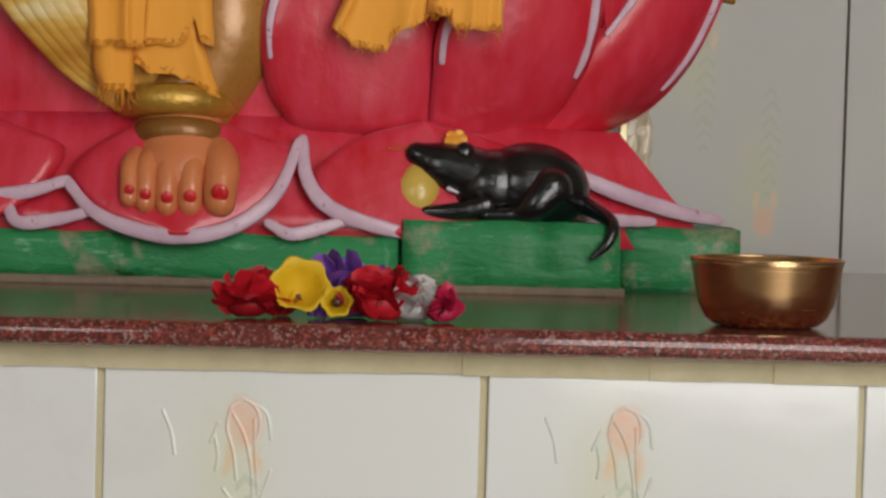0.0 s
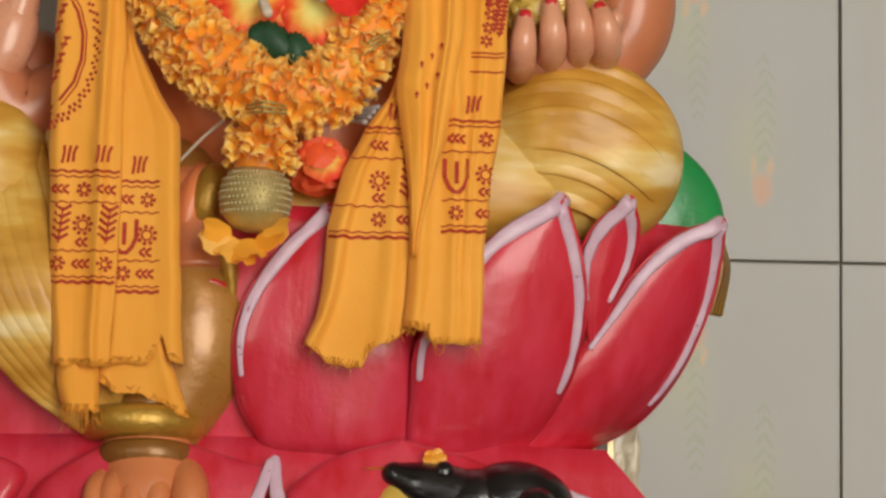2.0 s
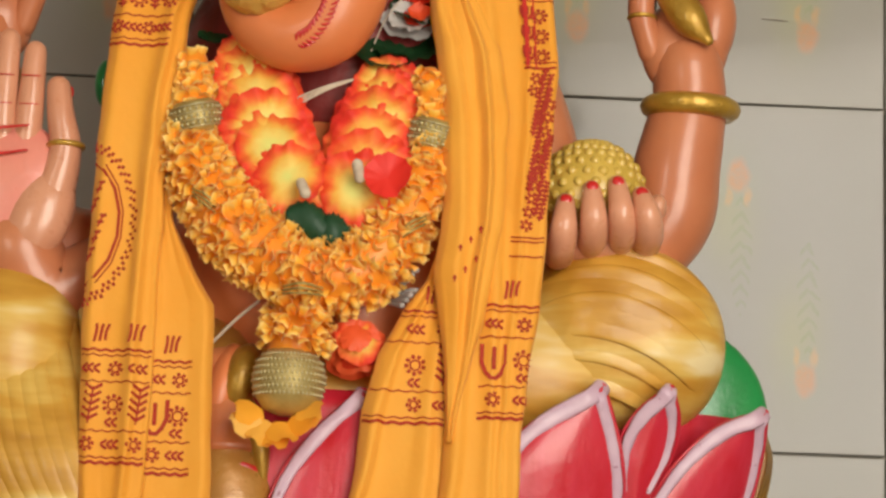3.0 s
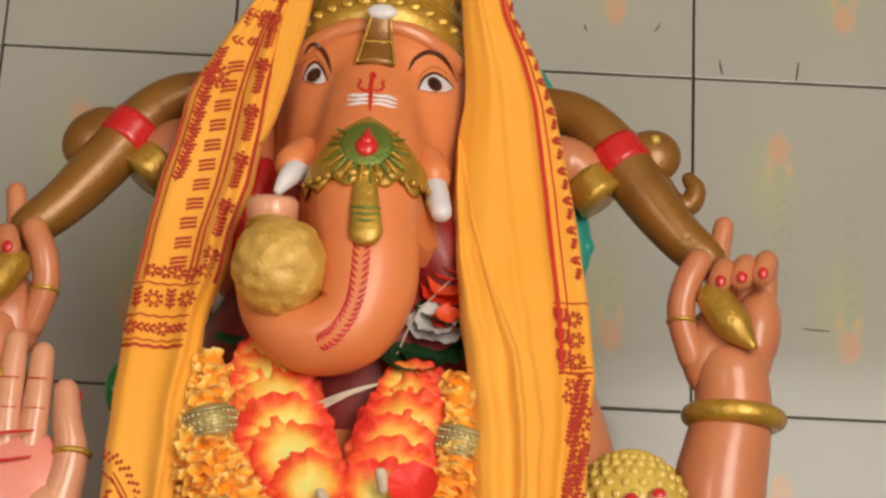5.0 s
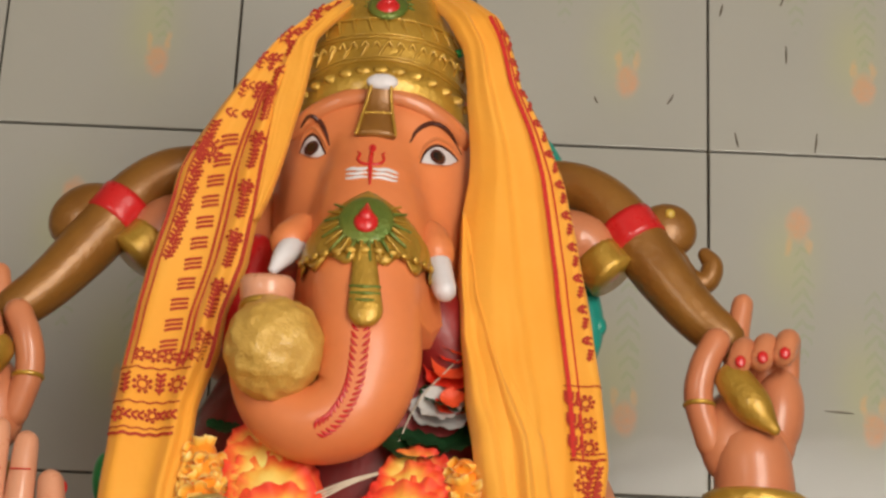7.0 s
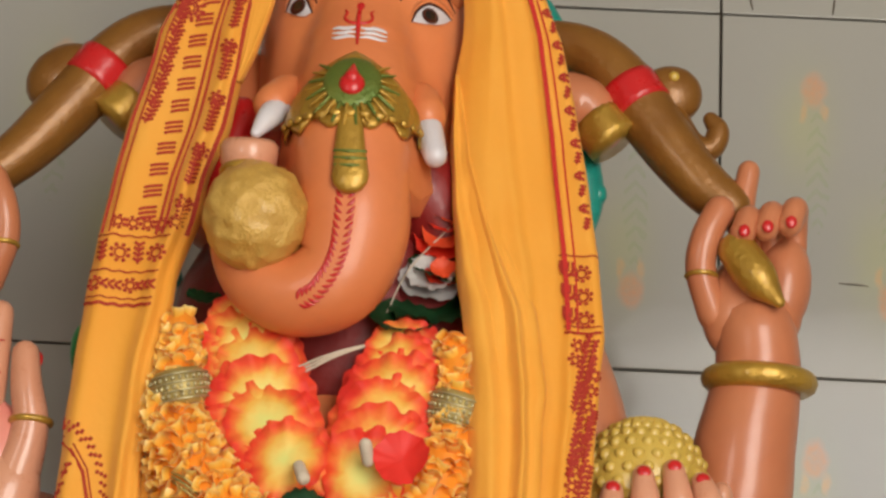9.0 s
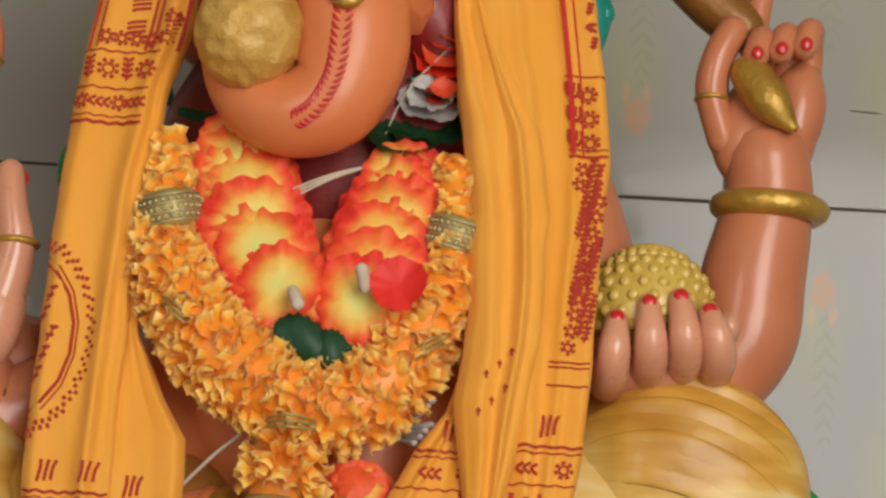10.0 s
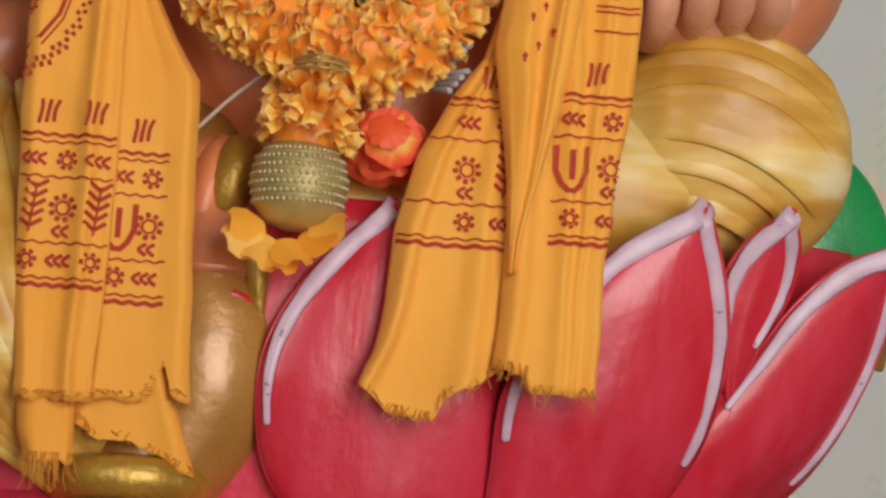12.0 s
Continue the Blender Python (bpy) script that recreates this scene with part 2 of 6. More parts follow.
MARIGOLD = petal_mat("orange_satin_petal", rgb("ffa830"), rgb("ffba44"), rgb("ffd47c"), rough=0.4)
# gathered satin ribbon: deep orange at the root, paler towards the free edge, by the ribbon's own map
m = Mat("orange_satin_ribbon", 0.36)
s = m.t.nodes.new("ShaderNodeSeparateXYZ")
m.put(s.inputs[0], m.t.nodes.new("ShaderNodeUVMap").outputs[0])
r = m.math("ADD", s.outputs[0], m.math("MULTIPLY_ADD", m.noise(70, 3), 0.5, -0.25))
m.color(m.ramp(r, (0.0, rgb("ff9c2c")), (0.5, rgb("ffb83c")), (0.8, rgb("ffcc58")), (1.0, rgb("ffe08a"))))
m.b.inputs["Sheen Weight"].default_value = 0.2
SATIN = sheer(m, rgb("ffc458"), 0.16)
HIB_RED = petal_mat("crimson_petal", rgb("9c0a1a"), rgb("c81428"), rgb("d8283c"))
BRIGHT_RED = petal_mat("bright_red_petal", rgb("d41a1c"), rgb("ec2c24"), rgb("f44034"))
VERMILION = petal_mat("vermilion_petal", rgb("e4301e"), rgb("f44c28"), rgb("fc7a44"))
HIB_PINK = petal_mat("pink_petal", rgb("b01440"), rgb("cf2a58"))
PET_YELLOW = petal_mat("yellow_petal", rgb("d6a80c"), rgb("ecc828"))
PET_PURPLE = petal_mat("purple_petal", rgb("7a4aa8"), rgb("a070cc"))
PET_WHITE = petal_mat("white_petal", rgb("b9b6b4"), rgb("dedbd6"))
LEAF = petal_mat("dark_green_leaf", rgb("143a22"), rgb("225234"), rough=0.5)
LEAF_FRILL = petal_mat("green_frill", rgb("123c1c"), rgb("24602c"), rough=0.5)

# blossom cloth: pale yellow heart that turns orange and red towards the frilled edge, by the petal's own map
m = Mat("flame_petal_cloth", 0.6)
uv = m.t.nodes.new("ShaderNodeUVMap").outputs[0]
s = m.t.nodes.new("ShaderNodeSeparateXYZ")
m.put(s.inputs[0], uv)
r = m.math("ADD", s.outputs[0], m.math("MULTIPLY_ADD", m.noise(26, 4, 0.6), 1.0, -0.57))
m.color(m.ramp(r, (0.0, rgb("eef088")), (0.25, rgb("ffe67c")), (0.50, rgb("ffc252")), (0.68, rgb("ff8238")), (0.85, rgb("fb4a2a")), (1.0, rgb("ee2c20"))))
m.b.inputs["Sheen Weight"].default_value = 0.2
FLAME = sheer(m, rgb("ffd070"), 0.2)

m = Mat("brushed_brass", 0.36, 1.0)
co = m.noise(60, 3, 0.5, None, (0.4, 0.4, 9))
m.color(m.mix(co, rgb("d0a674"), rgb("e4c294"))).rough(m.math("MULTIPLY_ADD", co, 0.12, 0.19))
BRASS = m.m
m = Mat("gilt_bead", 0.5, 0.4)
m.color(m.mix(m.noise(90, 3), rgb("a08a48"), rgb("c8b474")))
GILT = m.m
m = Mat("silver_stud", 0.42, 0.7)
m.color(m.mix(m.noise(200, 3), rgb("b0a478"), rgb("d4cca8")))
STUD = m.m
m = Mat("clear_film", 0.12)
m.color(rgb("cdbfa6")).bump(m.noise(60, 3), 0.8, 0.004)
FILM = m.m
m = Mat("room_plaster", 0.85)
m.color(m.mix(m.noise(5, 5), rgb("85796a"), rgb("9c8f7e"))).bump(m.noise(70, 4), 0.3, 0.002)
ROOM = m.m
m = Mat("floor_stone", 0.4)
m.color(m.mix(m.noise(8, 5), rgb("7d7468"), rgb("9c9285"))).bump(m.noise(90, 4), 0.2, 0.002)
FLOOR = m.m


from mathutils.bvhtree import BVHTree


# ---- mesh helpers ----
def finish(bm, name, mats, parent=None, label="", smooth=True):
    me = bpy.data.meshes.new(name)
    bm.to_mesh(me)
    bm.free()
    for q in mats if isinstance(mats, (list, tuple)) else [mats]:
        me.materials.append(q)
    if smooth:
        me.polygons.foreach_set("use_smooth", [True] * len(me.polygons))
    ob = new(name, me)
    if parent:
        ob.parent = parent
    if label:
        ob["label"] = label
    return ob


def part(name, bm, material, parent, label="", smooth=True):
    return finish(bm, name, material, parent, label, smooth)


def thing(name, label, category, group="", kind=""):
    return tagged(new(name), label, category, group, kind)


def spline(pts, n):
    """n points along a smooth curve through pts (tuples of any length)."""
    p = np.array(pts, float)
    if len(p) == 2:
        return p[0] + (p[1] - p[0]) * np.linspace(0, 1, n)[:, None]
    p = np.vstack([2 * p[0] - p[1], p, 2 * p[-1] - p[-2]])
    out = []
    for s in np.linspace(0, len(p) - 3 - 1e-9, n):
        i = int(s)
        t = s - i
        a, b, c, d = p[i:i + 4]
        out.append(0.5 * (2 * b + (c - a) * t + (2 * a - 5 * b + 4 * c - d) * t * t + (3 * b - 3 * c + d - a) * t ** 3))
    return np.array(out)


def tube(bm, pts, radii, mat=0, seg=14, n=None, squash=1.0, rounded=True, up=(0, -1, 0)):
    """A swept round bar along a curve, with its own radius at every point; squash flattens it along up."""
    n = n or max(6, 5 * (len(pts) - 1) + 1)
    row = spline([(*p, r) for p, r in zip(pts, radii)], n)
    c, r = row[:, :3], np.maximum(row[:, 3], 0.0004)
    if rounded:
        d0, d1 = c[0] - c[1], c[-1] - c[-2]
        d0, d1 = d0 / np.linalg.norm(d0), d1 / np.linalg.norm(d1)
        k = (0.95, 0.8, 0.45)
        f = [math.sqrt(1 - q * q) for q in k]
        c = np.vstack([[c[0] + d0 * r[0] * q for q in k], c, [c[-1] + d1 * r[-1] * q for q in k[::-1]]])
        r = np.r_[[r[0] * q for q in f], r, [r[-1] * q for q in f[::-1]]]
    rings = []
    ref = Vector(up)
    for i in range(len(c)):
        t = Vector(c[min(i + 1, len(c) - 1)] - c[max(i - 1, 0)]).normalized()
        side = t.cross(ref)
        if side.length < 0.05:
            side = t.cross(Vector((1, 0, 0.3)))
        side.normalize()
        top = side.cross(t).normalized()
        rings.append([bm.verts.new(Vector(c[i]) + float(r[i]) * (math.cos(a) * side + squash * math.sin(a) * top))
                      for a in (2 * math.pi * k / seg for k in range(seg))])
    for a, b in zip(rings, rings[1:]):
        for k in range(seg):
            bm.faces.new((a[k], a[(k + 1) % seg], b[(k + 1) % seg], b[k])).material_index = mat
    for ring in (rings[0][::-1], rings[-1]):
        bm.faces.new(ring).material_index = mat


def blob(bm, at, size, mat=0, turn=(0, 0, 0), seg=18, rings=12, lump=0.0, freq=20.0):
    """An ellipsoid, with an uneven skin where lump is given."""
    m = pose(*at, *turn) @ Matrix.Diagonal((*size, 1))
    c = Vector(at)

    def put(p):
        q = m @ Vector(p)
        if lump:
            q += (q - c).normalized() * lump * noise.noise(q * freq)
        return bm.verts.new(q)

    loops = []
    for i in range(1, rings):
        e = math.pi * i / rings
        loops.append([put((math.sin(e) * math.cos(2 * math.pi * k / seg), math.sin(e) * math.sin(2 * math.pi * k / seg), math.cos(e))) for k in range(seg)])
    hi, lo = put((0, 0, 1)), put((0, 0, -1))
    for a, b in zip(loops, loops[1:]):
        for k in range(seg):
            bm.faces.new((a[k], b[k], b[(k + 1) % seg], a[(k + 1) % seg])).material_index = mat
    for k in range(seg):
        bm.faces.new((hi, loops[0][k], loops[0][(k + 1) % seg])).material_index = mat
        bm.faces.new((lo, loops[-1][(k + 1) % seg], loops[-1][k])).material_index = mat


def lathe(bm, profile, at, mat=0, seg=40, squash=1.0, turn=(0, 0, 0), wave=None, closed=True):
    """A turned body; profile holds (radius, height)."""
    m = pose(*at, *turn)
    rings = []
    for r, h in profile:
        ring = []
        for k in range(seg):
            a = 2 * math.pi * k / seg
            q = r * (1 + (wave(a, h) if wave else 0))
            ring.append(bm.verts.new(m @ Vector((q * math.cos(a), squash * q * math.sin(a), h))))
        rings.append(ring)
    for a, b in zip(rings, rings[1:]):
        for k in range(seg):
            bm.faces.new((a[k], a[(k + 1) % seg], b[(k + 1) % seg], b[k])).material_index = mat
    if closed:
        bm.faces.new(rings[0][::-1]).material_index = mat
        bm.faces.new(rings[-1]).material_index = mat


def torus(bm, at, R, r, mat=0, seg=36, small=10, squash=1.0, turn=(0, 0, 0), tall=1.0):
    m = pose(*at, *turn)
    rings = []
    for k in range(seg):
        a = 2 * math.pi * k / seg
        rings.append([bm.verts.new(m @ Vector(((R + r * math.cos(b)) * math.cos(a), squash * (R + r * math.cos(b)) * math.sin(a), tall * r * math.sin(b))))
                      for b in (2 * math.pi * j / small for j in range(small))])
    for k in range(seg):
        a, b = rings[k], rings[(k + 1) % seg]
        for j in range(small):
            bm.faces.new((a[j], b[j], b[(j + 1) % small], a[(j + 1) % small])).material_index = mat


def box(bm, lo, hi, mat=0, bevel=0.0, cuts=0):
    m = Matrix.Translation([(a + b) / 2 for a, b in zip(lo, hi)]) @ Matrix.Diagonal((*[b - a for a, b in zip(lo, hi)], 1))
    made = bmesh.ops.create_cube(bm, size=1, matrix=m)["verts"]
    edges = list({e for q in made for e in q.link_edges})
    faces = {f for q in made for f in q.link_faces}
    for f in faces:
        f.material_index = mat
    if bevel:
        bmesh.ops.bevel(bm, geom=edges, offset=bevel, segments=2, profile=0.6, affect="EDGES")


def slab(bm, grid, thick, mat=0, way=None):
    """A sheet with thickness from a grid of points; the back lies along way (away from the viewer)."""
    nu, nv = len(grid), len(grid[0])
    way = Vector(way or (0, 1, 0))
    front = [[bm.verts.new(p) for p in row] for row in grid]
    back = [[bm.verts.new(Vector(p) + way * thick) for p in row] for row in grid]
    for i in range(nu - 1):
        for j in range(nv - 1):
            bm.faces.new((front[i][j], front[i][j + 1], front[i + 1][j + 1], front[i + 1][j])).material_index = mat
            bm.faces.new((back[i][j], back[i + 1][j], back[i + 1][j + 1], back[i][j + 1])).material_index = mat
    loop = [(i, 0) for i in range(nu)] + [(nu - 1, j) for j in range(1, nv)] + [(i, nv - 1) for i in range(nu - 2, -1, -1)] + [(0, j) for j in range(nv - 2, 0, -1)]
    for (a, b), (c, d) in zip(loop, loop[1:] + loop[:1]):
        bm.faces.new((front[a][b], front[c][d], back[c][d], back[a][b])).material_index = mat
    bmesh.ops.recalc_face_normals(bm, faces=bm.faces[:])


def ribbon(bm, pts, width, lift, mat=0):
    """A flat narrow band in the x-z plane along points that already hold their y; it lies lift before them."""
    pts = [Vector(p) for p in pts]
    rows = []
    for i, p in enumerate(pts):
        t = pts[min(i + 1, len(pts) - 1)] - pts[max(i - 1, 0)]
        s = Vector((-t.z, 0, t.x))
        s = s.normalized() * width / 2 if s.length else Vector((width / 2, 0, 0))
        o = Vector((0, -lift, 0))
        rows.append((bm.verts.new(p + s + o), bm.verts.new(p - s + o)))
    for a, b in zip(rows, rows[1:]):
        bm.faces.new((a[0], a[1], b[1], b[0])).material_index = mat


# ---- the room: tiled back wall, tiled plinth with its granite top, plain walls round the viewer ----
TOP = 0.0             # upper face of the granite
EDGE = -1.137         # its front edge
BED = -0.0038         # foot of the pedestal, in the pedestal's own measure


def prism(name, lo, hi, mat, label="", category="", bevel=0.0):
    bm = bmesh.new()
    box(bm, lo, hi, 0, bevel)
    return tagged(finish(bm, name, mat, smooth=False), label, category, kind="structure")


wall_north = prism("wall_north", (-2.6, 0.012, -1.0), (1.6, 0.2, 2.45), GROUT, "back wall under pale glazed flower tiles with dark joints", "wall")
prism("wall_west", (-2.8, -4.0, -1.0), (-2.6, 0.2, 2.45), ROOM, "plain cream plastered side wall", "wall")
prism("wall_east", (1.6, -4.0, -1.0), (1.8, 0.2, 2.45), ROOM, "plain cream plastered side wall", "wall")
prism("floor", (-2.8, -4.0, -1.1), (1.8, 0.2, -1.0), FLOOR, "grey stone floor before the plinth", "floor")
prism("ceiling", (-2.8, -4.0, 2.45), (1.8, 0.2, 2.6), ROOM, "plain plastered ceiling", "ceiling")
# front wall with an open doorway and a window
for k, (x0, x1, z0, z1) in enumerate([(-2.6, -2.4, -1, 2.45), (-2.4, -1.8, -1, 0.3), (-2.4, -1.8, 1.5, 2.45), (-1.8, -0.45, -1, 2.45), (-0.45, 1.15, 1.9, 2.45), (1.15, 1.6, -1, 2.45)]):
    prism("wall_south_%d" % (k + 1), (x0, -4.0, z0), (x1, -3.8, z1), ROOM, "plain front wall round the doorway and window", "wall")
prism("ground", (-60, -60, -1.25), (60, 60, -1.12), FLOOR, "bare stone ground outside the door", "ground")

plinth = prism("plinth", (-2.6, -1.0965, -1.0), (1.6, 0.01, -0.0215), CREAM, "masonry plinth faced with glazed tiles", "plinth")


def bullnose(name, y0, y1, z0, z1, x0, x1, mat):
    """A slab with a rounded front edge."""
    bm = bmesh.new()
    r = (z1 - z0) / 2
    prof = [(y1, z1), (y1, z0)] + [(y0 + r - r * math.sin(a), (z0 + z1) / 2 - r * math.cos(a)) for a in np.linspace(0, math.pi, 9)]
    ends = [[bm.verts.new((x, y, z)) for y, z in prof] for x in (x0, x1)]
    for i in range(len(prof)):
        j = (i + 1) % len(prof)
        bm.faces.new((ends[0][i], ends[0][j], ends[1][j], ends[1][i]))
    bm.faces.new(ends[0][::-1])
    bm.faces.new(ends[1])
    bmesh.ops.recalc_face_normals(bm, faces=bm.faces[:])
    ob = finish(bm, name, mat)
    for p in ob.data.polygons:
        p.use_smooth = abs(p.normal.y) < 0.99 and p.area < 0.02
    return ob


tagged(bullnose("plinth_top", EDGE, 0.011, TOP - 0.021, TOP, -2.6, 1.6, GRANITE), "polished red-brown speckled granite slab with rounded edge", "slab", kind="structure")
bm = bmesh.new()
for i in range(84):
    x = -2.6 + i * 0.05
    d = 0.004 * noise.noise(Vector((x * 9, 0, 3)))
    box(bm, (x, -1.104 + d, -0.040 + 0.5 * d), (x + 0.0505, -1.087, -0.0205), 0)
tagged(finish(bm, "trim", CREAM, smooth=False), "uneven cream mortar strip under the granite edge", "trim", kind="structure")


def tile_mesh(name, w, h, t, mat):
    bm = bmesh.new()
    box(bm, (-w / 2, -t / 2, -h / 2), (w / 2, t / 2, h / 2), 0, 0.0016)
    me = bpy.data.meshes.new(name)
    bm.to_mesh(me)
    bm.free()
    me.materials.append(mat)
    return me


# ---- the pedestal: green plastered base, lotus flange and cup of petals ----
CX = -0.84


def cup_y(x, z):
    """Front of the lotus cup."""
    a = float(np.interp(z, [0.15, 0.19, 0.222, 0.277, 0.353, 0.46, 0.52], [0.44, 0.50, 0.55, 0.605, 0.642, 0.675, 0.66]))
    b = float(np.interp(z, [0.15, 0.2, 0.3, 0.4, 0.5], [0.165, 0.185, 0.205, 0.205, 0.185]))
    return 0.0 - b * math.sqrt(max(0.06, 1 - ((x - CX) / (a * 1.05)) ** 2))


def flange_y(x, z):
    return -(0.205 + (0.19 - z) * 0.46) * math.sqrt(max(0.03, 1 - ((x - CX) / 0.72) ** 2))


def mirrored(curve):
    return [(2 * CX - x, z) for x, z in curve]


def petal(parent, left, right, surf, off, bulge=0.012, rim=0.008, nu=13, nv=22, rims=(True, True), crease=True, flare=0.0):
    """A cupped petal between two edge curves that meet at the tip, with raised pale rims."""
    L, R = spline(left, nv), spline(right, nv)
    bm = bmesh.new()
    grid = []
    for i in range(nu):
        u = i / (nu - 1)
        row = []
        for j in range(nv):
            p = L[j] * (1 - u) + R[j] * u
            w = math.sin(math.pi * u)
            y = surf(*p) - off - bulge * w ** 0.7 - flare * (1 - j / (nv - 1)) ** 1.5
            if crease:
                y += 0.004 * math.exp(-((u - 0.36) / 0.05) ** 2) * (j / nv) + 0.003 * math.exp(-((u - 0.7) / 0.04) ** 2) * (j / nv)
            y += 0.002 * noise.noise(Vector((p[0] * 14, 0, p[1] * 9)))
            row.append((p[0], y, p[1]))
        grid.append(row)
    slab(bm, grid, 0.02)
    lip = [(p[0], surf(*p) - off - 0.001 - flare * (1 - j / (nv - 1)) ** 1.5, p[1]) for j, p in enumerate(L[:-2])]
    lip2 = [(p[0], surf(*p) - off - 0.001 - flare * (1 - j / (nv - 1)) ** 1.5, p[1]) for j, p in enumerate(R[:-2])]
    for row in (lip, lip2) if rim > 0.0075 and rims[0] else ():
        tube(bm, row, [0.0052 * max(0.05, 1 - 1.5 * j / len(row)) for j in range(len(row))], 0, 10, len(row) * 2, 0.9)
    ob = part("petal", bm, LOTUS, parent)
    for side, edge, far, use in ((1, L, R, rims[0]), (-1, R, L, rims[1])):
        if use:
            bm = bmesh.new()
            k = max(4, int(nv * 0.76))
            pts, rad = [], []
            for j in range(k):
                way = far[j] - edge[j]
                w = float(np.hypot(*way))
                inset = min(0.0095, 0.32 * w)
                p = edge[j] + (way * inset / w if w > 1e-5 else 0)
                bump = bulge * math.sin(math.pi * (inset / w if w > 1e-5 else 0)) ** 0.7
                pts.append((p[0], surf(*p) - off - 0.0025 - bump - flare * (1 - j / (nv - 1)) ** 1.5, p[1]))
                f = j / k
                rad.append(rim * ((1.2 if side > 0 else 0.8) * (1 - f) + 0.75 * f - 0.45 * f * f + 0.16 * noise.noise(Vector((j * 0.7, side, off * 99)))))
            tube(bm, pts, rad, 0, 10, k * 2, 0.3)
            part("rim", bm, RIM, ob, "lilac-white painted petal rim")
    return ob


pedestal = thing("lotus_pedestal", "pink painted lotus pedestal with lilac-white petal rims on a green base", "pedestal")
bm = bmesh.new()
rows = []
for z in np.linspace(0.13, 0.47, 16):
    a = float(np.interp(z, [0.12, 0.19, 0.222, 0.277, 0.353, 0.46, 0.52], [0.47, 0.49, 0.545, 0.60, 0.635, 0.67, 0.66]))
    b = float(np.interp(z, [0.12, 0.2, 0.3, 0.4, 0.5], [0.17, 0.18, 0.20, 0.20, 0.18]))
    rows.append([bm.verts.new((CX + a * math.cos(t), -0.004 - (b if t <= math.pi else 2.0 * b) * math.sin(t), z)) for t in np.linspace(0, 2 * math.pi, 97)[:-1]])
for a, b in zip(rows, rows[1:]):
    for k in range(96):
        bm.faces.new((a[k], b[k], b[(k + 1) % 96], a[(k + 1) % 96]))
for row in (rows[0], rows[-1]):
    bm.faces.new(row)
bmesh.ops.recalc_face_normals(bm, faces=bm.faces[:])
part("cup", bm, LOTUS, pedestal)

A_L = [(-0.65, 0.467), (-0.70, 0.42), (-0.74, 0.365), (-0.757, 0.309), (-0.75, 0.24), (-0.72, 0.185)]
A_R = [(-0.65, 0.467), (-0.60, 0.42), (-0.56, 0.36), (-0.547, 0.31), (-0.543, 0.24), (-0.540, 0.175)]
B_L = [(-0.377, 0.482), (-0.458, 0.433), (-0.51, 0.375), (-0.546, 0.31), (-0.551, 0.24), (-0.555, 0.175)]
B_R = [(-0.377, 0.482), (-0.356, 0.42), (-0.346, 0.36), (-0.354, 0.29), (-0.378, 0.235), (-0.42, 0.178)]
C_L = [(-0.296, 0.485), (-0.335, 0.455), (-0.355, 0.415), (-0.353, 0.36), (-0.336, 0.30)]
C_R = [(-0.296, 0.485), (-0.284, 0.45), (-0.288, 0.41), (-0.31, 0.36), (-0.334, 0.30)]
D_L = [(-0.178, 0.468), (-0.236, 0.446), (-0.282, 0.406), (-0.318, 0.355), (-0.368, 0.285), (-0.44, 0.180)]
D_R = [(-0.178, 0.468), (-0.178, 0.42), (-0.190, 0.355), (-0.222, 0.28), (-0.275, 0.22), (-0.36, 0.178)]
petal(pedestal, C_L, C_R, cup_y, 0.016, 0.012, 0.008, flare=0.06)
petal(pedestal, D_L, D_R, cup_y, 0.012, 0.014, 0.0085, flare=0.06)
petal(pedestal, A_L, A_R, cup_y, 0.014, 0.014, 0.008, rims=(True, False))
petal(pedestal, B_L, B_R, cup_y, 0.022, 0.016, 0.009, flare=0.045)
for l, r, o in ((C_L, C_R, 0.006), (D_L, D_R, 0.012), (B_L, B_R, 0.022)):
    petal(pedestal, mirrored(r), mirrored(l), cup_y, o, 0.012, 0.008)

# flange: a sloping skirt and its scalloped petals
bm = bmesh.new()
rows = []
for z, k in ((0.20, 0.90), (0.165, 0.94), (0.12, 1.0), (0.085, 1.03), (0.055, 1.0)):
    row = []
    for t in np.linspace(-0.655, 0.655, 61):
        x = CX + t * (0.80 + 0.2 * (0.2 - z) / 0.15) if abs(t) < 0.7 else CX + t
        row.append(bm.verts.new((x, flange_y(x, z) * 0.97 + 0.004, z - 0.012 * abs(t))))
    rows.append(row)
for a, b in zip(rows, rows[1:]):
    for k in range(60):
        bm.faces.new((a[k], a[k + 1], b[k + 1], b[k]))
back = [bm.verts.new((v.co.x, 0.30, v.co.z)) for v in rows[-1]]
top = [bm.verts.new((v.co.x, 0.30, v.co.z)) for v in rows[0]]
for k in range(60):
    bm.faces.new((rows[-1][k], rows[-1][k + 1], back[k + 1], back[k]))
    bm.faces.new((rows[0][k + 1], rows[0][k], top[k], top[k + 1]))
bmesh.ops.recalc_face_normals(bm, faces=bm.faces[:])
part("flange", bm, LOTUS, pedestal)


def scallop(pts, off, w=0.008):
    bm = bmesh.new()
    row = spline(pts, 26)
    tube(bm, [(x, flange_y(x, z) - off, z) for x, z in row], [w * (0.8 + 0.4 * math.sin(math.pi * i / 25) + 0.12 * noise.noise(Vector((i * 0.8, pts[0][0] * 9, 0)))) for i in range(26)], 0, 10, 52, 0.28)
    part("rim", bm, RIM, pedestal, "lilac-white painted petal rim")


def flange_petal(left, right, off):
    petal(pedestal, left, right, flange_y, off, 0.012, 0.0085, 15, 16, (False, False), False)


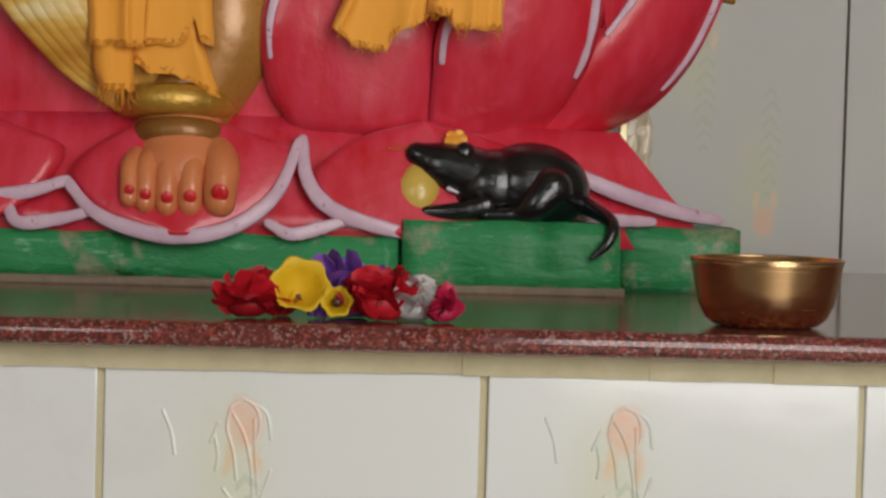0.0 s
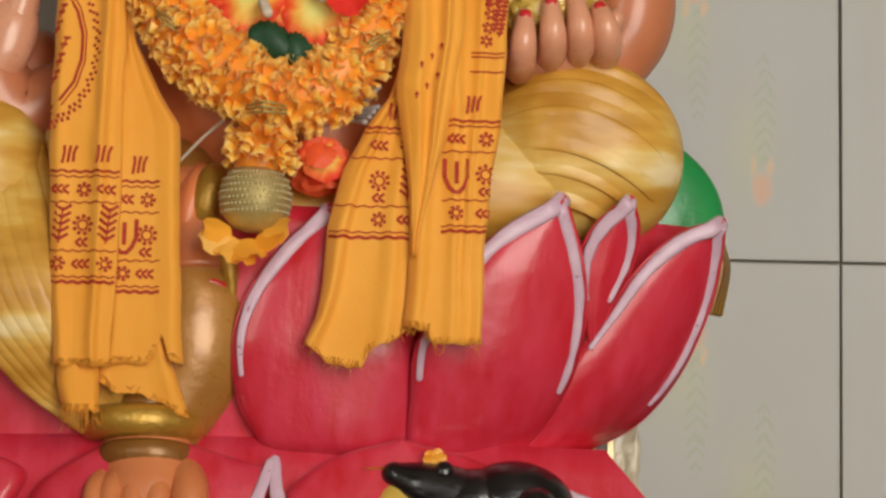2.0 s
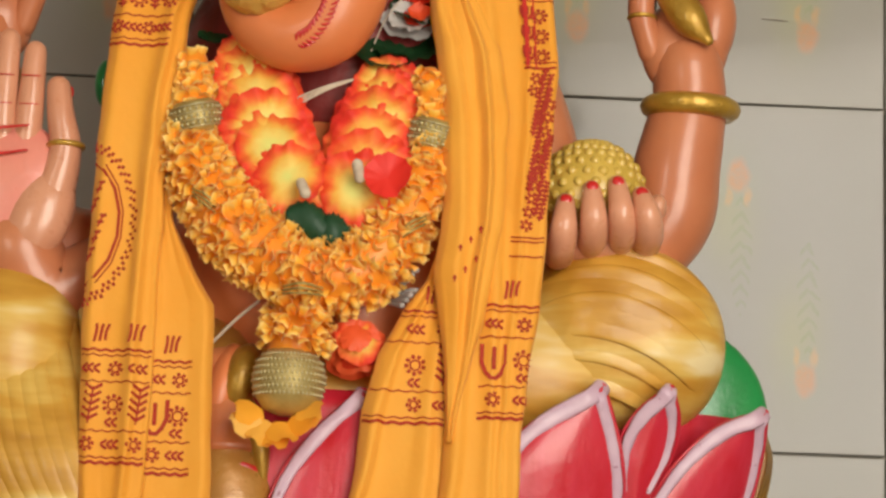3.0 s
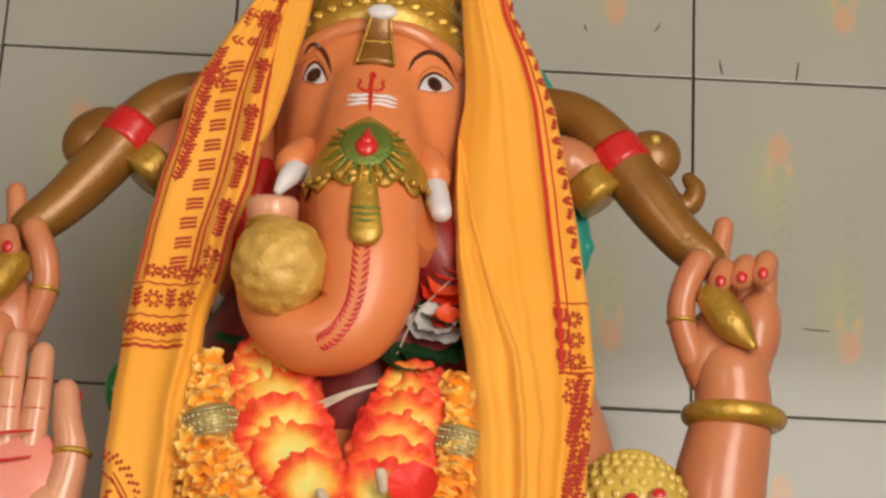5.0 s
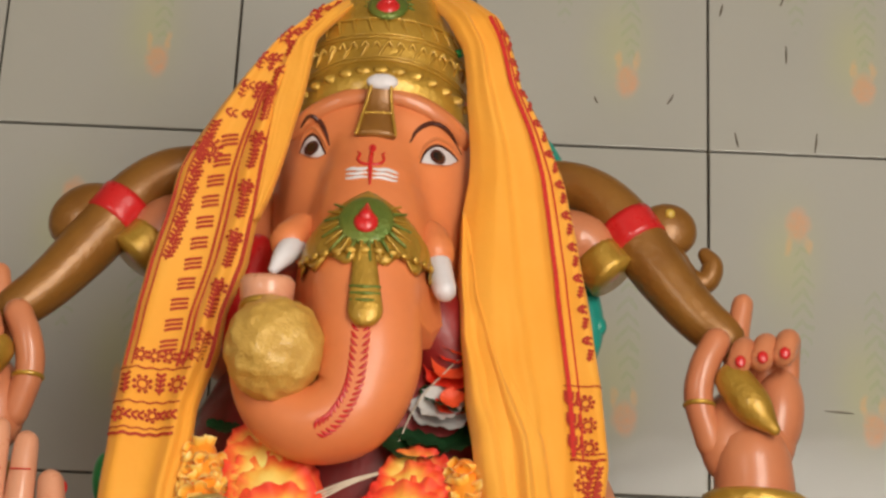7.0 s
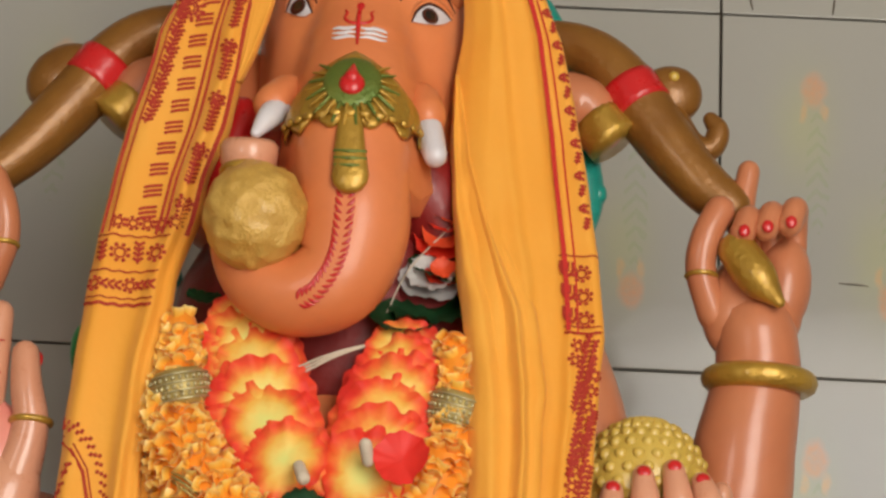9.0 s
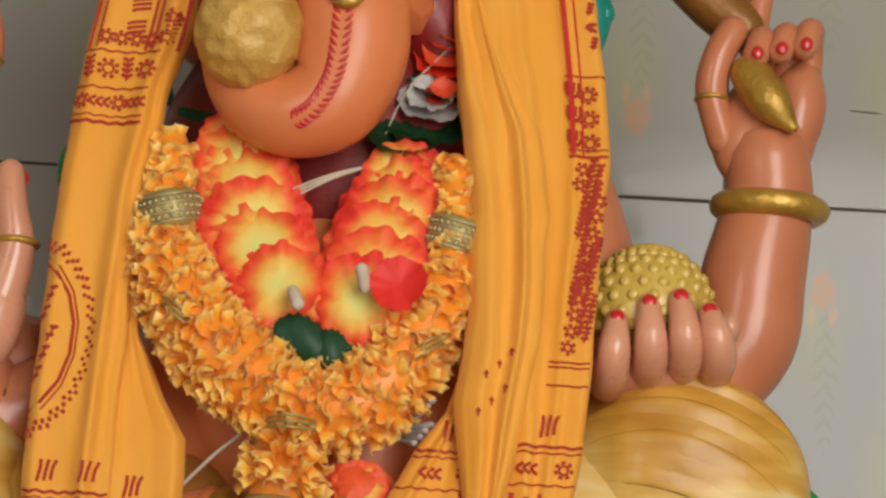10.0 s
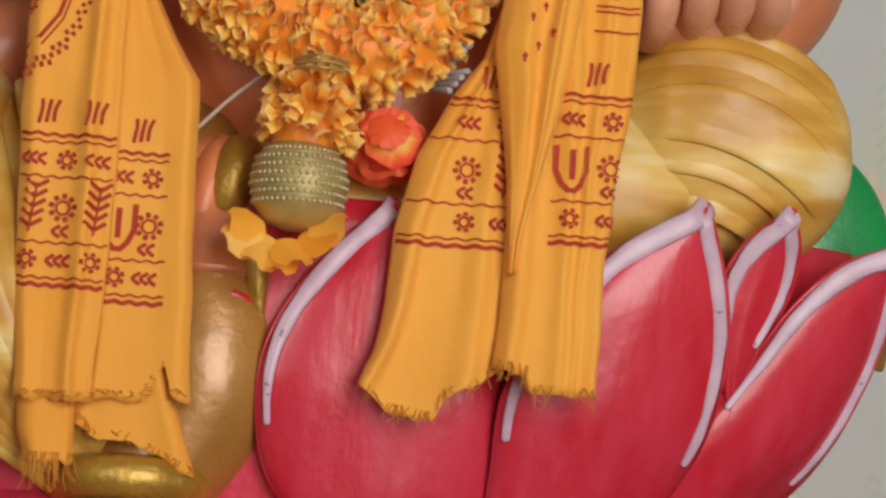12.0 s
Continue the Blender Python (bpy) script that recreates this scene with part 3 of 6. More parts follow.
for cx in (CX - 0.005, CX - 0.285, CX + 0.28):
    flange_petal([(cx, 0.20), (cx - 0.08, 0.175), (cx - 0.135, 0.125), (cx - 0.09, 0.078), (cx - 0.02, 0.056)],
                 [(cx, 0.20), (cx + 0.08, 0.178), (cx + 0.138, 0.15), (cx + 0.09, 0.085), (cx + 0.02, 0.056)], 0.006)
scallop([(-0.981, 0.116), (-0.95, 0.083), (-0.908, 0.064), (-0.848, 0.054), (-0.785, 0.066), (-0.735, 0.105), (-0.709, 0.168)], 0.012)
scallop([(-0.705, 0.172), (-0.698, 0.125), (-0.667, 0.09), (-0.599, 0.068), (-0.55, 0.063)], 0.012)
scallop([(-0.981, 0.116), (-1.02, 0.103), (-1.07, 0.094), (-1.15, 0.085), (-1.22, 0.11), (-1.26, 0.15)], 0.012)
scallop([(-0.742, 0.072), (-0.715, 0.06), (-0.68, 0.068), (-0.655, 0.076)], 0.008, 0.007)
scallop([(-1.05, 0.09), (-1.035, 0.066), (-0.99, 0.07), (-0.945, 0.082)], 0.008, 0.007)
scallop([(-0.43, 0.158), (-0.37, 0.137), (-0.317, 0.117), (-0.24, 0.095), (-0.185, 0.086)], 0.011, 0.0085)
scallop([(-0.40, 0.098), (-0.34, 0.086), (-0.275, 0.083)], 0.011, 0.007)


def rough_block(name, lo, hi, parent, mat, step=0.018, lump=0.006):
    """A hand-plastered block: rounded edges and an uneven face."""
    bm = bmesh.new()
    box(bm, lo, hi, 0)
    n = [max(1, int((b - a) / step)) for a, b in zip(lo, hi)]
    bmesh.ops.subdivide_edges(bm, edges=bm.edges[:], cuts=2, use_grid_fill=True)
    for axis in range(3):
        for k in range(1, n[axis]):
            co = [0, 0, 0]
            co[axis] = lo[axis] + (hi[axis] - lo[axis]) * k / n[axis]
            no = [0, 0, 0]
            no[axis] = 1
            bmesh.ops.bisect_plane(bm, geom=bm.verts[:] + bm.edges[:] + bm.faces[:], plane_co=co, plane_no=no)
    mid = Vector([(a + b) / 2 for a, b in zip(lo, hi)])
    for v in bm.verts:
        near = [min(v.co[i] - lo[i], hi[i] - v.co[i]) for i in range(3)]
        if sorted(near)[1] < 0.004 and v.co.z > lo[2] + 0.01:
            v.co += (mid - v.co).normalized() * 0.005
        if v.co.z > lo[2] + 0.004:
            v.co += Vector((0.3, -1, 0.7)) * lump * noise.noise(v.co * 16)
    return part(name, bm, mat, parent)


rough_block("base_block", (-1.55, -0.258, BED + 0.008), (-0.5855, 0.30, 0.058), pedestal, PLASTER, 0.02)
rough_block("base_block", (-0.585, -0.275, BED + 0.005), (-0.325, 0.28, 0.082), pedestal, PLASTER, 0.02, 0.004)
rough_block("base_block", (-0.318, -0.165, BED), (-0.163, 0.26, 0.077), pedestal, PLASTER, 0.02, 0.004)
rough_block("mortar_bed", (-1.56, -0.285, BED), (-0.322, 0.31, BED + 0.0095), pedestal, MORTAR, 0.03, 0.003)


# ---- the seated elephant-headed statue: one painted mesh ----
(M_SKIN, M_PINK, M_PALM, M_GOLD, M_DEEP, M_GG, M_DHOTI, M_RED, M_DRED, M_WHITE, M_BROWN, M_BLACK, M_GREEN, M_TEAL, M_YEL, M_POT, M_SHIN, M_FOOT_SHADED, M_ARM_SHADED) = range(19)
STATUE = [SKIN, SKIN_PINK, PALM, GOLD, GOLD_DEEP, GOLD_GREEN, DHOTI, RED, DARK_RED, WHITE, BROWN_LINE, BLACK, GREEN, TEAL, YELLOW, POT, GOLD_SMOOTH, FOOT_SHADED, ARM_SHADED]
bm = bmesh.new()
FACE = -0.703         # middle of the face
TRUNK = [(-0.705, -0.140, 1.27), (-0.705, -0.170, 1.20), (-0.704, -0.193, 1.12), (-0.703, -0.213, 1.05), (-0.699, -0.226, 0.99), (-0.697, -0.230, 0.94), (-0.712, -0.232, 0.895), (-0.748, -0.230, 0.878), (-0.785, -0.222, 0.893), (-0.808, -0.212, 0.93), (-0.814, -0.208, 0.98), (-0.808, -0.212, 1.02)]
TRUNK_R = [0.038, 0.052, 0.061, 0.064, 0.060, 0.057, 0.050, 0.043, 0.038, 0.034, 0.030, 0.028]
line = spline([(*p, r) for p, r in zip(TRUNK, TRUNK_R)], 132)


def half_width(z):
    return float(np.interp(z, [0.99, 1.02, 1.08, 1.15, 1.22, 1.32], [0.072, 0.088, 0.110, 0.120, 0.122, 0.116]))


def face_y(x, z):
    """Front of the head: brow, cheeks and trunk root melt into one another."""
    a = half_width(z)
    d = float(np.interp(z, [0.99, 1.03, 1.10, 1.20, 1.26, 1.32], [0.085, 0.108, 0.130, 0.140, 0.136, 0.115]))
    q = min(1.0, abs(x - FACE) / a)
    brow = d * (1 - q ** 2.4) ** 0.5
    for ex in (-0.772, -0.632):
        brow += 0.012 * math.exp(-((x - ex) / 0.032) ** 2 - ((z - 1.095) / 0.045) ** 2) - 0.006 * math.exp(-((x - ex) / 0.030) ** 2 - ((z - 1.222) / 0.022) ** 2)
    k = int(np.argmin(abs(line[:62, 2] - z)))
    cx, cy, _, r = line[k]
    q = abs(x - cx) / r
    root = (-0.055 - cy) + (r * math.sqrt(1 - q * q) if q < 0.94 else r * 0.341 - 2.7 * r * (q - 0.94))
    root -= 0.05 * max(0.0, z - 1.25) / 0.05
    s_ = 0.007
    m_ = max(brow, root)
    return -0.055 - (m_ + s_ * math.log(math.exp((brow - m_) / s_) + math.exp((root - m_) / s_)) - s_ * 0.3)


def on_head(x, z, lift=0.0):
    return (x, face_y(x, z) - lift, z)


# torso and seat
blob(bm, (-0.70, -0.075, 0.64), (0.2, 0.105, 0.21), M_SKIN)
blob(bm, (-0.70, -0.06, 0.89), (0.2, 0.10, 0.17), M_DRED)
blob(bm, (-0.72, -0.07, 0.47), (0.36, 0.10, 0.09), M_DHOTI)
tube(bm, [(-0.80, -0.1, 0.98), (-0.78, -0.13, 1.04), (-0.71, -0.15, 1.06), (-0.63, -0.13, 1.03), (-0.60, -0.1, 0.97)], [0.05] * 5, M_DRED)
# head
rings = []
for z in np.linspace(0.99, 1.32, 56):
    a = half_width(z)
    rings.append([bm.verts.new((FACE + a * math.sin(t), face_y(FACE + a * math.sin(t), z), z)) for t in np.linspace(-math.pi / 2, math.pi / 2, 65)] +
                 [bm.verts.new((FACE + a * math.sin(t), -0.055 - 0.09 * math.cos(t), z)) for t in np.linspace(math.pi / 2, 1.5 * math.pi, 21)[1:-1]])
for a, b in zip(rings, rings[1:]):
    for k in range(len(a)):
        bm.faces.new((a[k], a[(k + 1) % len(a)], b[(k + 1) % len(a)], b[k])).material_index = M_SKIN
bm.faces.new(rings[0][::-1]).material_index = M_SKIN
bm.faces.new(rings[-1]).material_index = M_SKIN
blob(bm, (-0.842, -0.12, 1.06), (0.03, 0.03, 0.075), M_RED, (0, 10, 0))
blob(bm, (-0.985, -0.09, 0.848), (0.013, 0.02, 0.03), M_GREEN)
# ears behind the scarf
blob(bm, (-0.85, -0.05, 1.10), (0.09, 0.025, 0.12), M_SKIN)
blob(bm, (-0.56, -0.05, 1.10), (0.09, 0.025, 0.12), M_SKIN)
# trunk
tube(bm, TRUNK[2:], [0.052, 0.0625] + TRUNK_R[4:], M_SKIN, 36, 72)
lathe(bm, [(0.024, 0.0), (0.029, 0.008), (0.030, 0.026), (0.025, 0.032), (0.018, 0.028), (0.0, 0.02)], (-0.807, -0.235, 1.006), M_PINK, 20, 1, (14, 0, 0), None, False)
blob(bm, (-0.793, -0.262, 0.949), (0.053, 0.048, 0.056), M_POT, (0, 0, 0), 64, 44, 0.0035, 75)
torus(bm, (-0.804, -0.240, 1.002), 0.027, 0.005, M_GOLD)
# leaf spray down the trunk
tree = BVHTree.FromBMesh(bm)


def skin(x, z, lift=0.0004):
    """The front of what is modelled so far at x, z."""
    p = tree.ray_cast(Vector((x, -1, z)), Vector((0, 1, 0)))[0]
    return (x, (p.y if p else -0.2) - lift, z)


spray = spline([(-0.702, 0.972), (-0.703, 0.94), (-0.706, 0.91), (-0.714, 0.887), (-0.728, 0.868), (-0.745, 0.857)], 40)
for i in range(0, 39, 2):
    (x, z), d = spray[i], spray[i + 1] - spray[i]
    d = d / np.linalg.norm(d)
    for k in (-1, 1):
        n_ = (-d[1] * k, d[0] * k)
        tube(bm, [skin(x + 0.0028 * n_[0], z + 0.0028 * n_[1]), skin(x + 0.0068 * n_[0] - 0.003 * d[0], z + 0.0068 * n_[1] - 0.003 * d[1]), skin(x + 0.0095 * n_[0] - 0.008 * d[0], z + 0.0095 * n_[1] - 0.008 * d[1])], [0.0008, 0.0021, 0.0008], M_RED, 6, 5, 0.5)
# brow cap with its jewel and strap
def on_trunk(a, z, lift):
    """A point on the skin of the trunk at an angle from its front."""
    k = int(np.argmin(abs(line[:70, 2] - z)))
    x, y, _, r = line[k]
    return Vector((x + (r + lift) * math.sin(a), y - (r + lift) * math.cos(a), z))


cap = []
for i in range(41):
    a = -1.45 + 2.9 * i / 40
    hi_, lo_ = 1.138 - 0.064 * (abs(a) / 1.45) ** 1.1, 1.036 + 0.007 * math.cos(a * 11) + 0.012 * math.cos(a * 1.2) + 0.016 * (abs(a) / 1.45) ** 2
    cap.append([on_trunk(a, hi_ + (lo_ - hi_) * t, 0.004 + 0.005 * math.sin(math.pi * min(1, t * 1.1)) ** 0.5 + (0.003 if t > 0.9 else 0) + 0.0015 * math.sin(a * 22) * t) for t in np.linspace(0, 1, 12)])
slab(bm, cap, 0.012, M_GOLD)
jy = on_trunk(0, 1.093, 0.008).y
blob(bm, (-0.704, jy + 0.002, 1.095), (0.030, 0.0075, 0.034), M_GG, (-20, 0, 0), 28, 16)
blob(bm, (-0.704, jy - 0.006, 1.090), (0.0135, 0.008, 0.0145), M_RED, (-20, 0, 0))
tube(bm, [(-0.704, jy - 0.006, 1.096), (-0.704, jy + 0.001, 1.114)], [0.0098, 0.0015], M_RED, 10)
for k in range(26):
    a = 2 * math.pi * k / 26
    p0, p1 = on_trunk(0.42 * math.cos(a), 1.092 + 0.028 * math.sin(a), 0.011), on_trunk(0.70 * math.cos(a), 1.088 + 0.046 * math.sin(a), 0.010)
    if p1.z < 1.124:
        tube(bm, [p0, p1], [0.0024, 0.0014], M_GOLD if k % 2 else M_GG, 6, 3)
for k in range(-6, 7):
    p = on_trunk(0.21 * k, 1.043 + 0.012 * math.cos(0.25 * k) + 0.016 * (abs(0.21 * k) / 1.45) ** 2, 0.010)
    blob(bm, p, (0.0065, 0.003, 0.0045), M_GOLD, (0, 0, math.degrees(0.21 * k)), 10, 6)
tube(bm, [on_trunk(0, 1.055, 0.004), on_trunk(0, 1.02, 0.004), on_trunk(0, 0.985, 0.004)], [0.012, 0.0155, 0.019], M_GOLD, 14, None, 0.45)
for z in (1.02, 1.012, 1.004):
    tube(bm, [on_trunk(-0.22, z - 0.008, 0.008), on_trunk(0, z - 0.010, 0.012), on_trunk(0.22, z - 0.008, 0.008)], [0.002] * 3, M_GG, 6)
# crown
bm.verts.ensure_lookup_table()
before = len(bm.verts)
lathe(bm, [(0.102, 1.275), (0.108, 1.288), (0.108, 1.305), (0.101, 1.312), (0.100, 1.335), (0.098, 1.362), (0.090, 1.395), (0.073, 1.430), (0.050, 1.463), (0.024, 1.488), (0.0, 1.500)], (-0.701, -0.095, 0), M_GOLD, 60, 0.92, (0, 0, 0), lambda a, h: 0.0012 * math.sin(24 * a + 160 * h), False)


def arch(x, z):
    """How far the crown's lower rim is lifted towards its middle."""
    return (-0.013 + 0.024 * max(0.0, 1 - ((x + 0.701) / 0.1) ** 2)) * min(1.0, max(0.0, (1.36 - z) / 0.06))


bm.verts.ensure_lookup_table()
for v in bm.verts[before:]:
    v.co.z += arch(v.co.x, v.co.z)

for z, r, n in ((1.303, 0.1075, 17),):
    for k in range(n):
        a = math.pi + math.pi * (k + 0.5) / n
        blob(bm, (-0.701 + r * math.cos(a), -0.095 + 0.92 * r * math.sin(a), z + arch(-0.701 + r * math.cos(a), z)), (0.0098, 0.0026, 0.0058), M_GOLD, (0, 0, 0), 8, 6)
for z, r in ((1.322, 0.1012), (1.327, 0.1008), (1.358, 0.0992), (1.363, 0.0985), (1.386, 0.0935)):
    ring = [(-0.701 + r * math.cos(a), -0.095 + 0.92 * r * math.sin(a)) for a in np.linspace(1.03 * math.pi, 1.97 * math.pi, 40)]
    tube(bm, [(x, y, z + arch(x, z)) for x, y in ring], [0.0017] * 40, M_GOLD, 6, 60)
for k in range(22):
    a = math.pi * (1.04 + 0.92 * k / 21)
    x, y = -0.701 + 0.1005 * math.cos(a), -0.095 + 0.92 * 0.1005 * math.sin(a)
    tube(bm, [(x - 0.004, y, 1.343 + arch(x, 1.343)), (x, y - 0.002, 1.350 + arch(x, 1.35)), (x + 0.004, y, 1.343 + arch(x, 1.343))], [0.0014, 0.002, 0.0014], M_GOLD, 6, 7)
for k in range(15):
    a = math.pi * (1.04 + 0.92 * k / 14)
    p = [(-0.701 + q * math.cos(a + s), -0.095 + 0.92 * q * math.sin(a + s), z) for q, s, z in ((0.1005, -0.05, 1.332), (0.1005, 0.0, 1.342), (0.0995, 0.04, 1.350))]
    tube(bm, p, [0.0012, 0.0022, 0.001], M_GOLD, 6, 5)
    p = [(-0.701 + q * math.cos(a + s), -0.095 + 0.92 * q * math.sin(a + s), z) for q, s, z in ((0.098, 0.07, 1.368), (0.094, 0.02, 1.382), (0.089, -0.03, 1.396))]
    tube(bm, p, [0.001, 0.0022, 0.001], M_GOLD, 6, 5)
blob(bm, (-0.698, -0.172, 1.406), (0.024, 0.007, 0.027), M_GG, (-30, 0, 0))
blob(bm, (-0.698, -0.177, 1.402), (0.015, 0.008, 0.015), M_RED, (-30, 0, 0))
tube(bm, [(-0.698, -0.175, 1.408), (-0.698, -0.161, 1.428)], [0.0105, 0.002], M_RED, 10)
for k in range(13):
    a = math.pi * k / 12
    tube(bm, [(-0.698 + 0.026 * math.cos(a), -0.169 + 0.012 * math.sin(a), 1.406 + 0.028 * math.sin(a)), (-0.698 + 0.037 * math.cos(a), -0.160 + 0.020 * math.sin(a), 1.404 + 0.037 * math.sin(a))], [0.0022, 0.001], M_GG, 6, 3)
for x in (-0.785, -0.613):
    blob(bm, (x, -0.138, 1.366), (0.006, 0.006, 0.005), M_GREEN)
# forehead band and pendant
row = [on_head(-0.701 + q, 1.246 + 0.040 * math.cos(q * 14), 0.003) for q in np.linspace(-0.098, 0.098, 15)]
tube(bm, row, [0.011] * 15, M_FOOT_SHADED, 12, 40, 0.7)
blob(bm, (-0.703, -0.09, 1.300), (0.104, 0.100, 0.036), M_FOOT_SHADED, (0, 0, 0), 36, 20)
py = face_y(-0.703, 1.25)
blob(bm, (-0.698, py - 0.016, 1.290), (0.018, 0.006, 0.010), M_WHITE)
tube(bm, [(-0.699, py - 0.015, 1.288), (-0.701, py - 0.010, 1.258), (-0.702, face_y(-0.702, 1.224) - 0.002, 1.222)], [0.0115, 0.0155, 0.023], M_DEEP, 14, 14, 0.3, False)
for z, w in ((1.252, 0.0150), (1.240, 0.0180)):
    tube(bm, [(-0.701 + q, py - 0.015 + 0.10 * max(0, 1.258 - z), z) for q in (-w, 0, w)], [0.0016] * 3, M_GOLD, 6, 7)
for k in (-1, 1):
    tube(bm, [(-0.699 + k * 0.011, py - 0.018, 1.284), (-0.701 + k * 0.0155, py - 0.013, 1.258), (-0.702 + k * 0.022, face_y(-0.702, 1.224) - 0.005, 1.224)], [0.0016, 0.0018, 0.002], M_GOLD, 6, 8)
tree = BVHTree.FromBMesh(bm)


def patch(outline, mat, lift=0.0006, dome=0.0, rings=4):
    """A painted spot of any outline that lies on the skin."""
    pts = np.array(outline)
    c = pts.mean(0)
    loops = [[bm.verts.new(skin(*(c + (p - c) * t), lift + dome * (1 - t * t))) for p in pts] for t in np.linspace(1, 0.25, rings)]
    for a, b in zip(loops, loops[1:]):
        for k in range(len(pts)):
            bm.faces.new((a[k], a[(k + 1) % len(pts)], b[(k + 1) % len(pts)], b[k])).material_index = mat
    bm.faces.new(loops[-1]).material_index = mat


def drawn(pts, radii, mat, lift=0.0008, n=16):
    """A brush line on the skin."""
    row = spline([(*p, r) for p, r in zip(pts, radii)], n)
    tube(bm, [skin(p[0], p[1], lift) for p in row], [p[2] for p in row], mat, 6, n, 0.45)


# eyes: almond whites, brown irises tucked under the upper lid, lined lids and arched brows
for upper, lower, iris, brow in (
        ([(-0.790, 1.223), (-0.785, 1.236), (-0.776, 1.241), (-0.767, 1.231), (-0.759, 1.212)], [(-0.759, 1.212), (-0.767, 1.209), (-0.779, 1.214), (-0.790, 1.223)], (-0.776, 1.2230),
         [(-0.790, 1.252), (-0.781, 1.261), (-0.769, 1.256), (-0.760, 1.240), (-0.755, 1.223)]),
        ([(-0.651, 1.204), (-0.646, 1.221), (-0.634, 1.233), (-0.620, 1.232), (-0.609, 1.225)], [(-0.609, 1.225), (-0.619, 1.214), (-0.634, 1.207), (-0.651, 1.204)], (-0.632, 1.2180),
         [(-0.664, 1.226), (-0.657, 1.244), (-0.640, 1.258), (-0.621, 1.254), (-0.606, 1.236)])):
    u_, l_ = spline(upper, 16), spline(lower, 14)
    patch(list(u_) + list(l_[1:-1]), M_WHITE, 0.0004, 0.0035)
    top = lambda x: float(np.interp(x, u_[:, 0], u_[:, 1])) - 0.0008
    patch([(iris[0] + 0.0088 * math.cos(t), min(top(iris[0] + 0.0088 * math.cos(t)), iris[1] + 0.0092 * math.sin(t))) for t in np.linspace(0, 2 * math.pi, 25)[:-1]], M_BROWN, 0.0042, 0.0006)
    patch([(iris[0] + 0.0052 * math.cos(t), iris[1] + 0.0006 + 0.0054 * math.sin(t)) for t in np.linspace(0, 2 * math.pi, 17)[:-1]], M_BLACK, 0.0052)
    drawn(upper, [0.0008, 0.0016, 0.0019, 0.0016, 0.0008], M_BROWN, 0.0012)
    drawn(lower, [0.0008, 0.0010, 0.0010, 0.0008], M_FOOT_SHADED, 0.0008)
    mid = (upper[0][0] + upper[-1][0]) / 2
    drawn([(x + 0.10 * (x - mid), z + 0.0085 - 0.10 * abs(x - mid)) for x, z in upper], [0.0008, 0.0017, 0.0020, 0.0017, 0.0008], M_FOOT_SHADED, 0.0004)
    drawn(brow, [0.0010, 0.0026, 0.0034, 0.0027, 0.0008], M_BROWN, 0.0003)


# forehead mark: three white bars and a red trident
for k in range(3):
    z = 1.1725 - 0.0062 * k
    for a, b in ((-0.731, -0.708), (-0.701, -0.675)):
        drawn([(x, z + 0.0008 * math.sin(x * 300 + k)) for x in np.linspace(a, b, 5)], [0.0012, 0.0022, 0.0024, 0.0022, 0.0012], M_WHITE, 0.0002)
drawn([(-0.704, 1.206), (-0.705, 1.192), (-0.705, 1.176), (-0.704, 1.150)], [0.0012, 0.0024, 0.0024, 0.0012], M_RED, 0.0012)
for k in (-1, 1):
    drawn([(-0.705, 1.178), (-0.705 + k * 0.009, 1.179), (-0.705 + k * 0.0145, 1.186), (-0.705 + k * 0.0125, 1.194), (-0.705 + k * 0.0155, 1.198)], [0.0016, 0.0018, 0.0015, 0.0014, 0.0006], M_RED, 0.0012)
patch([(-0.704 + 0.0042 * math.cos(t), 1.203 + 0.006 * math.sin(t)) for t in np.linspace(0, 2 * math.pi, 13)[:-1]], M_RED, 0.0014)
# tusks and their sockets
tube(bm, [(-0.778, -0.175, 1.115), (-0.79, -0.2, 1.095)], [0.024, 0.022], M_SKIN, 16)
tube(bm, [(-0.784, -0.20, 1.092), (-0.793, -0.222, 1.070), (-0.802, -0.236, 1.048)], [0.0155, 0.0125, 0.006], M_WHITE, 16)
tube(bm, [(-0.638, -0.175, 1.112), (-0.63, -0.195, 1.09)], [0.024, 0.022], M_SKIN, 16)
tube(bm, [(-0.628, -0.195, 1.083), (-0.623, -0.210, 1.060), (-0.617, -0.224, 1.036)], [0.015, 0.0145, 0.0125], M_WHITE, 16)


# arms: the raised right forearm with its hand, and its mirror image
def finger(pts, r, nail=None, flip=1, mat=M_SKIN, mirror=False):
    f = (lambda p: (-1.405 - p[0], p[1], p[2])) if mirror else (lambda p: p)
    tube(bm, [f(p) for p in pts], [r * 1.05, r, r * 0.92] if len(pts) == 3 else [r] * len(pts), mat, 14)
    if nail:
        blob(bm, f(nail), (0.0062, 0.003, 0.0072), M_RED, (0, 0, 0), 10, 8)


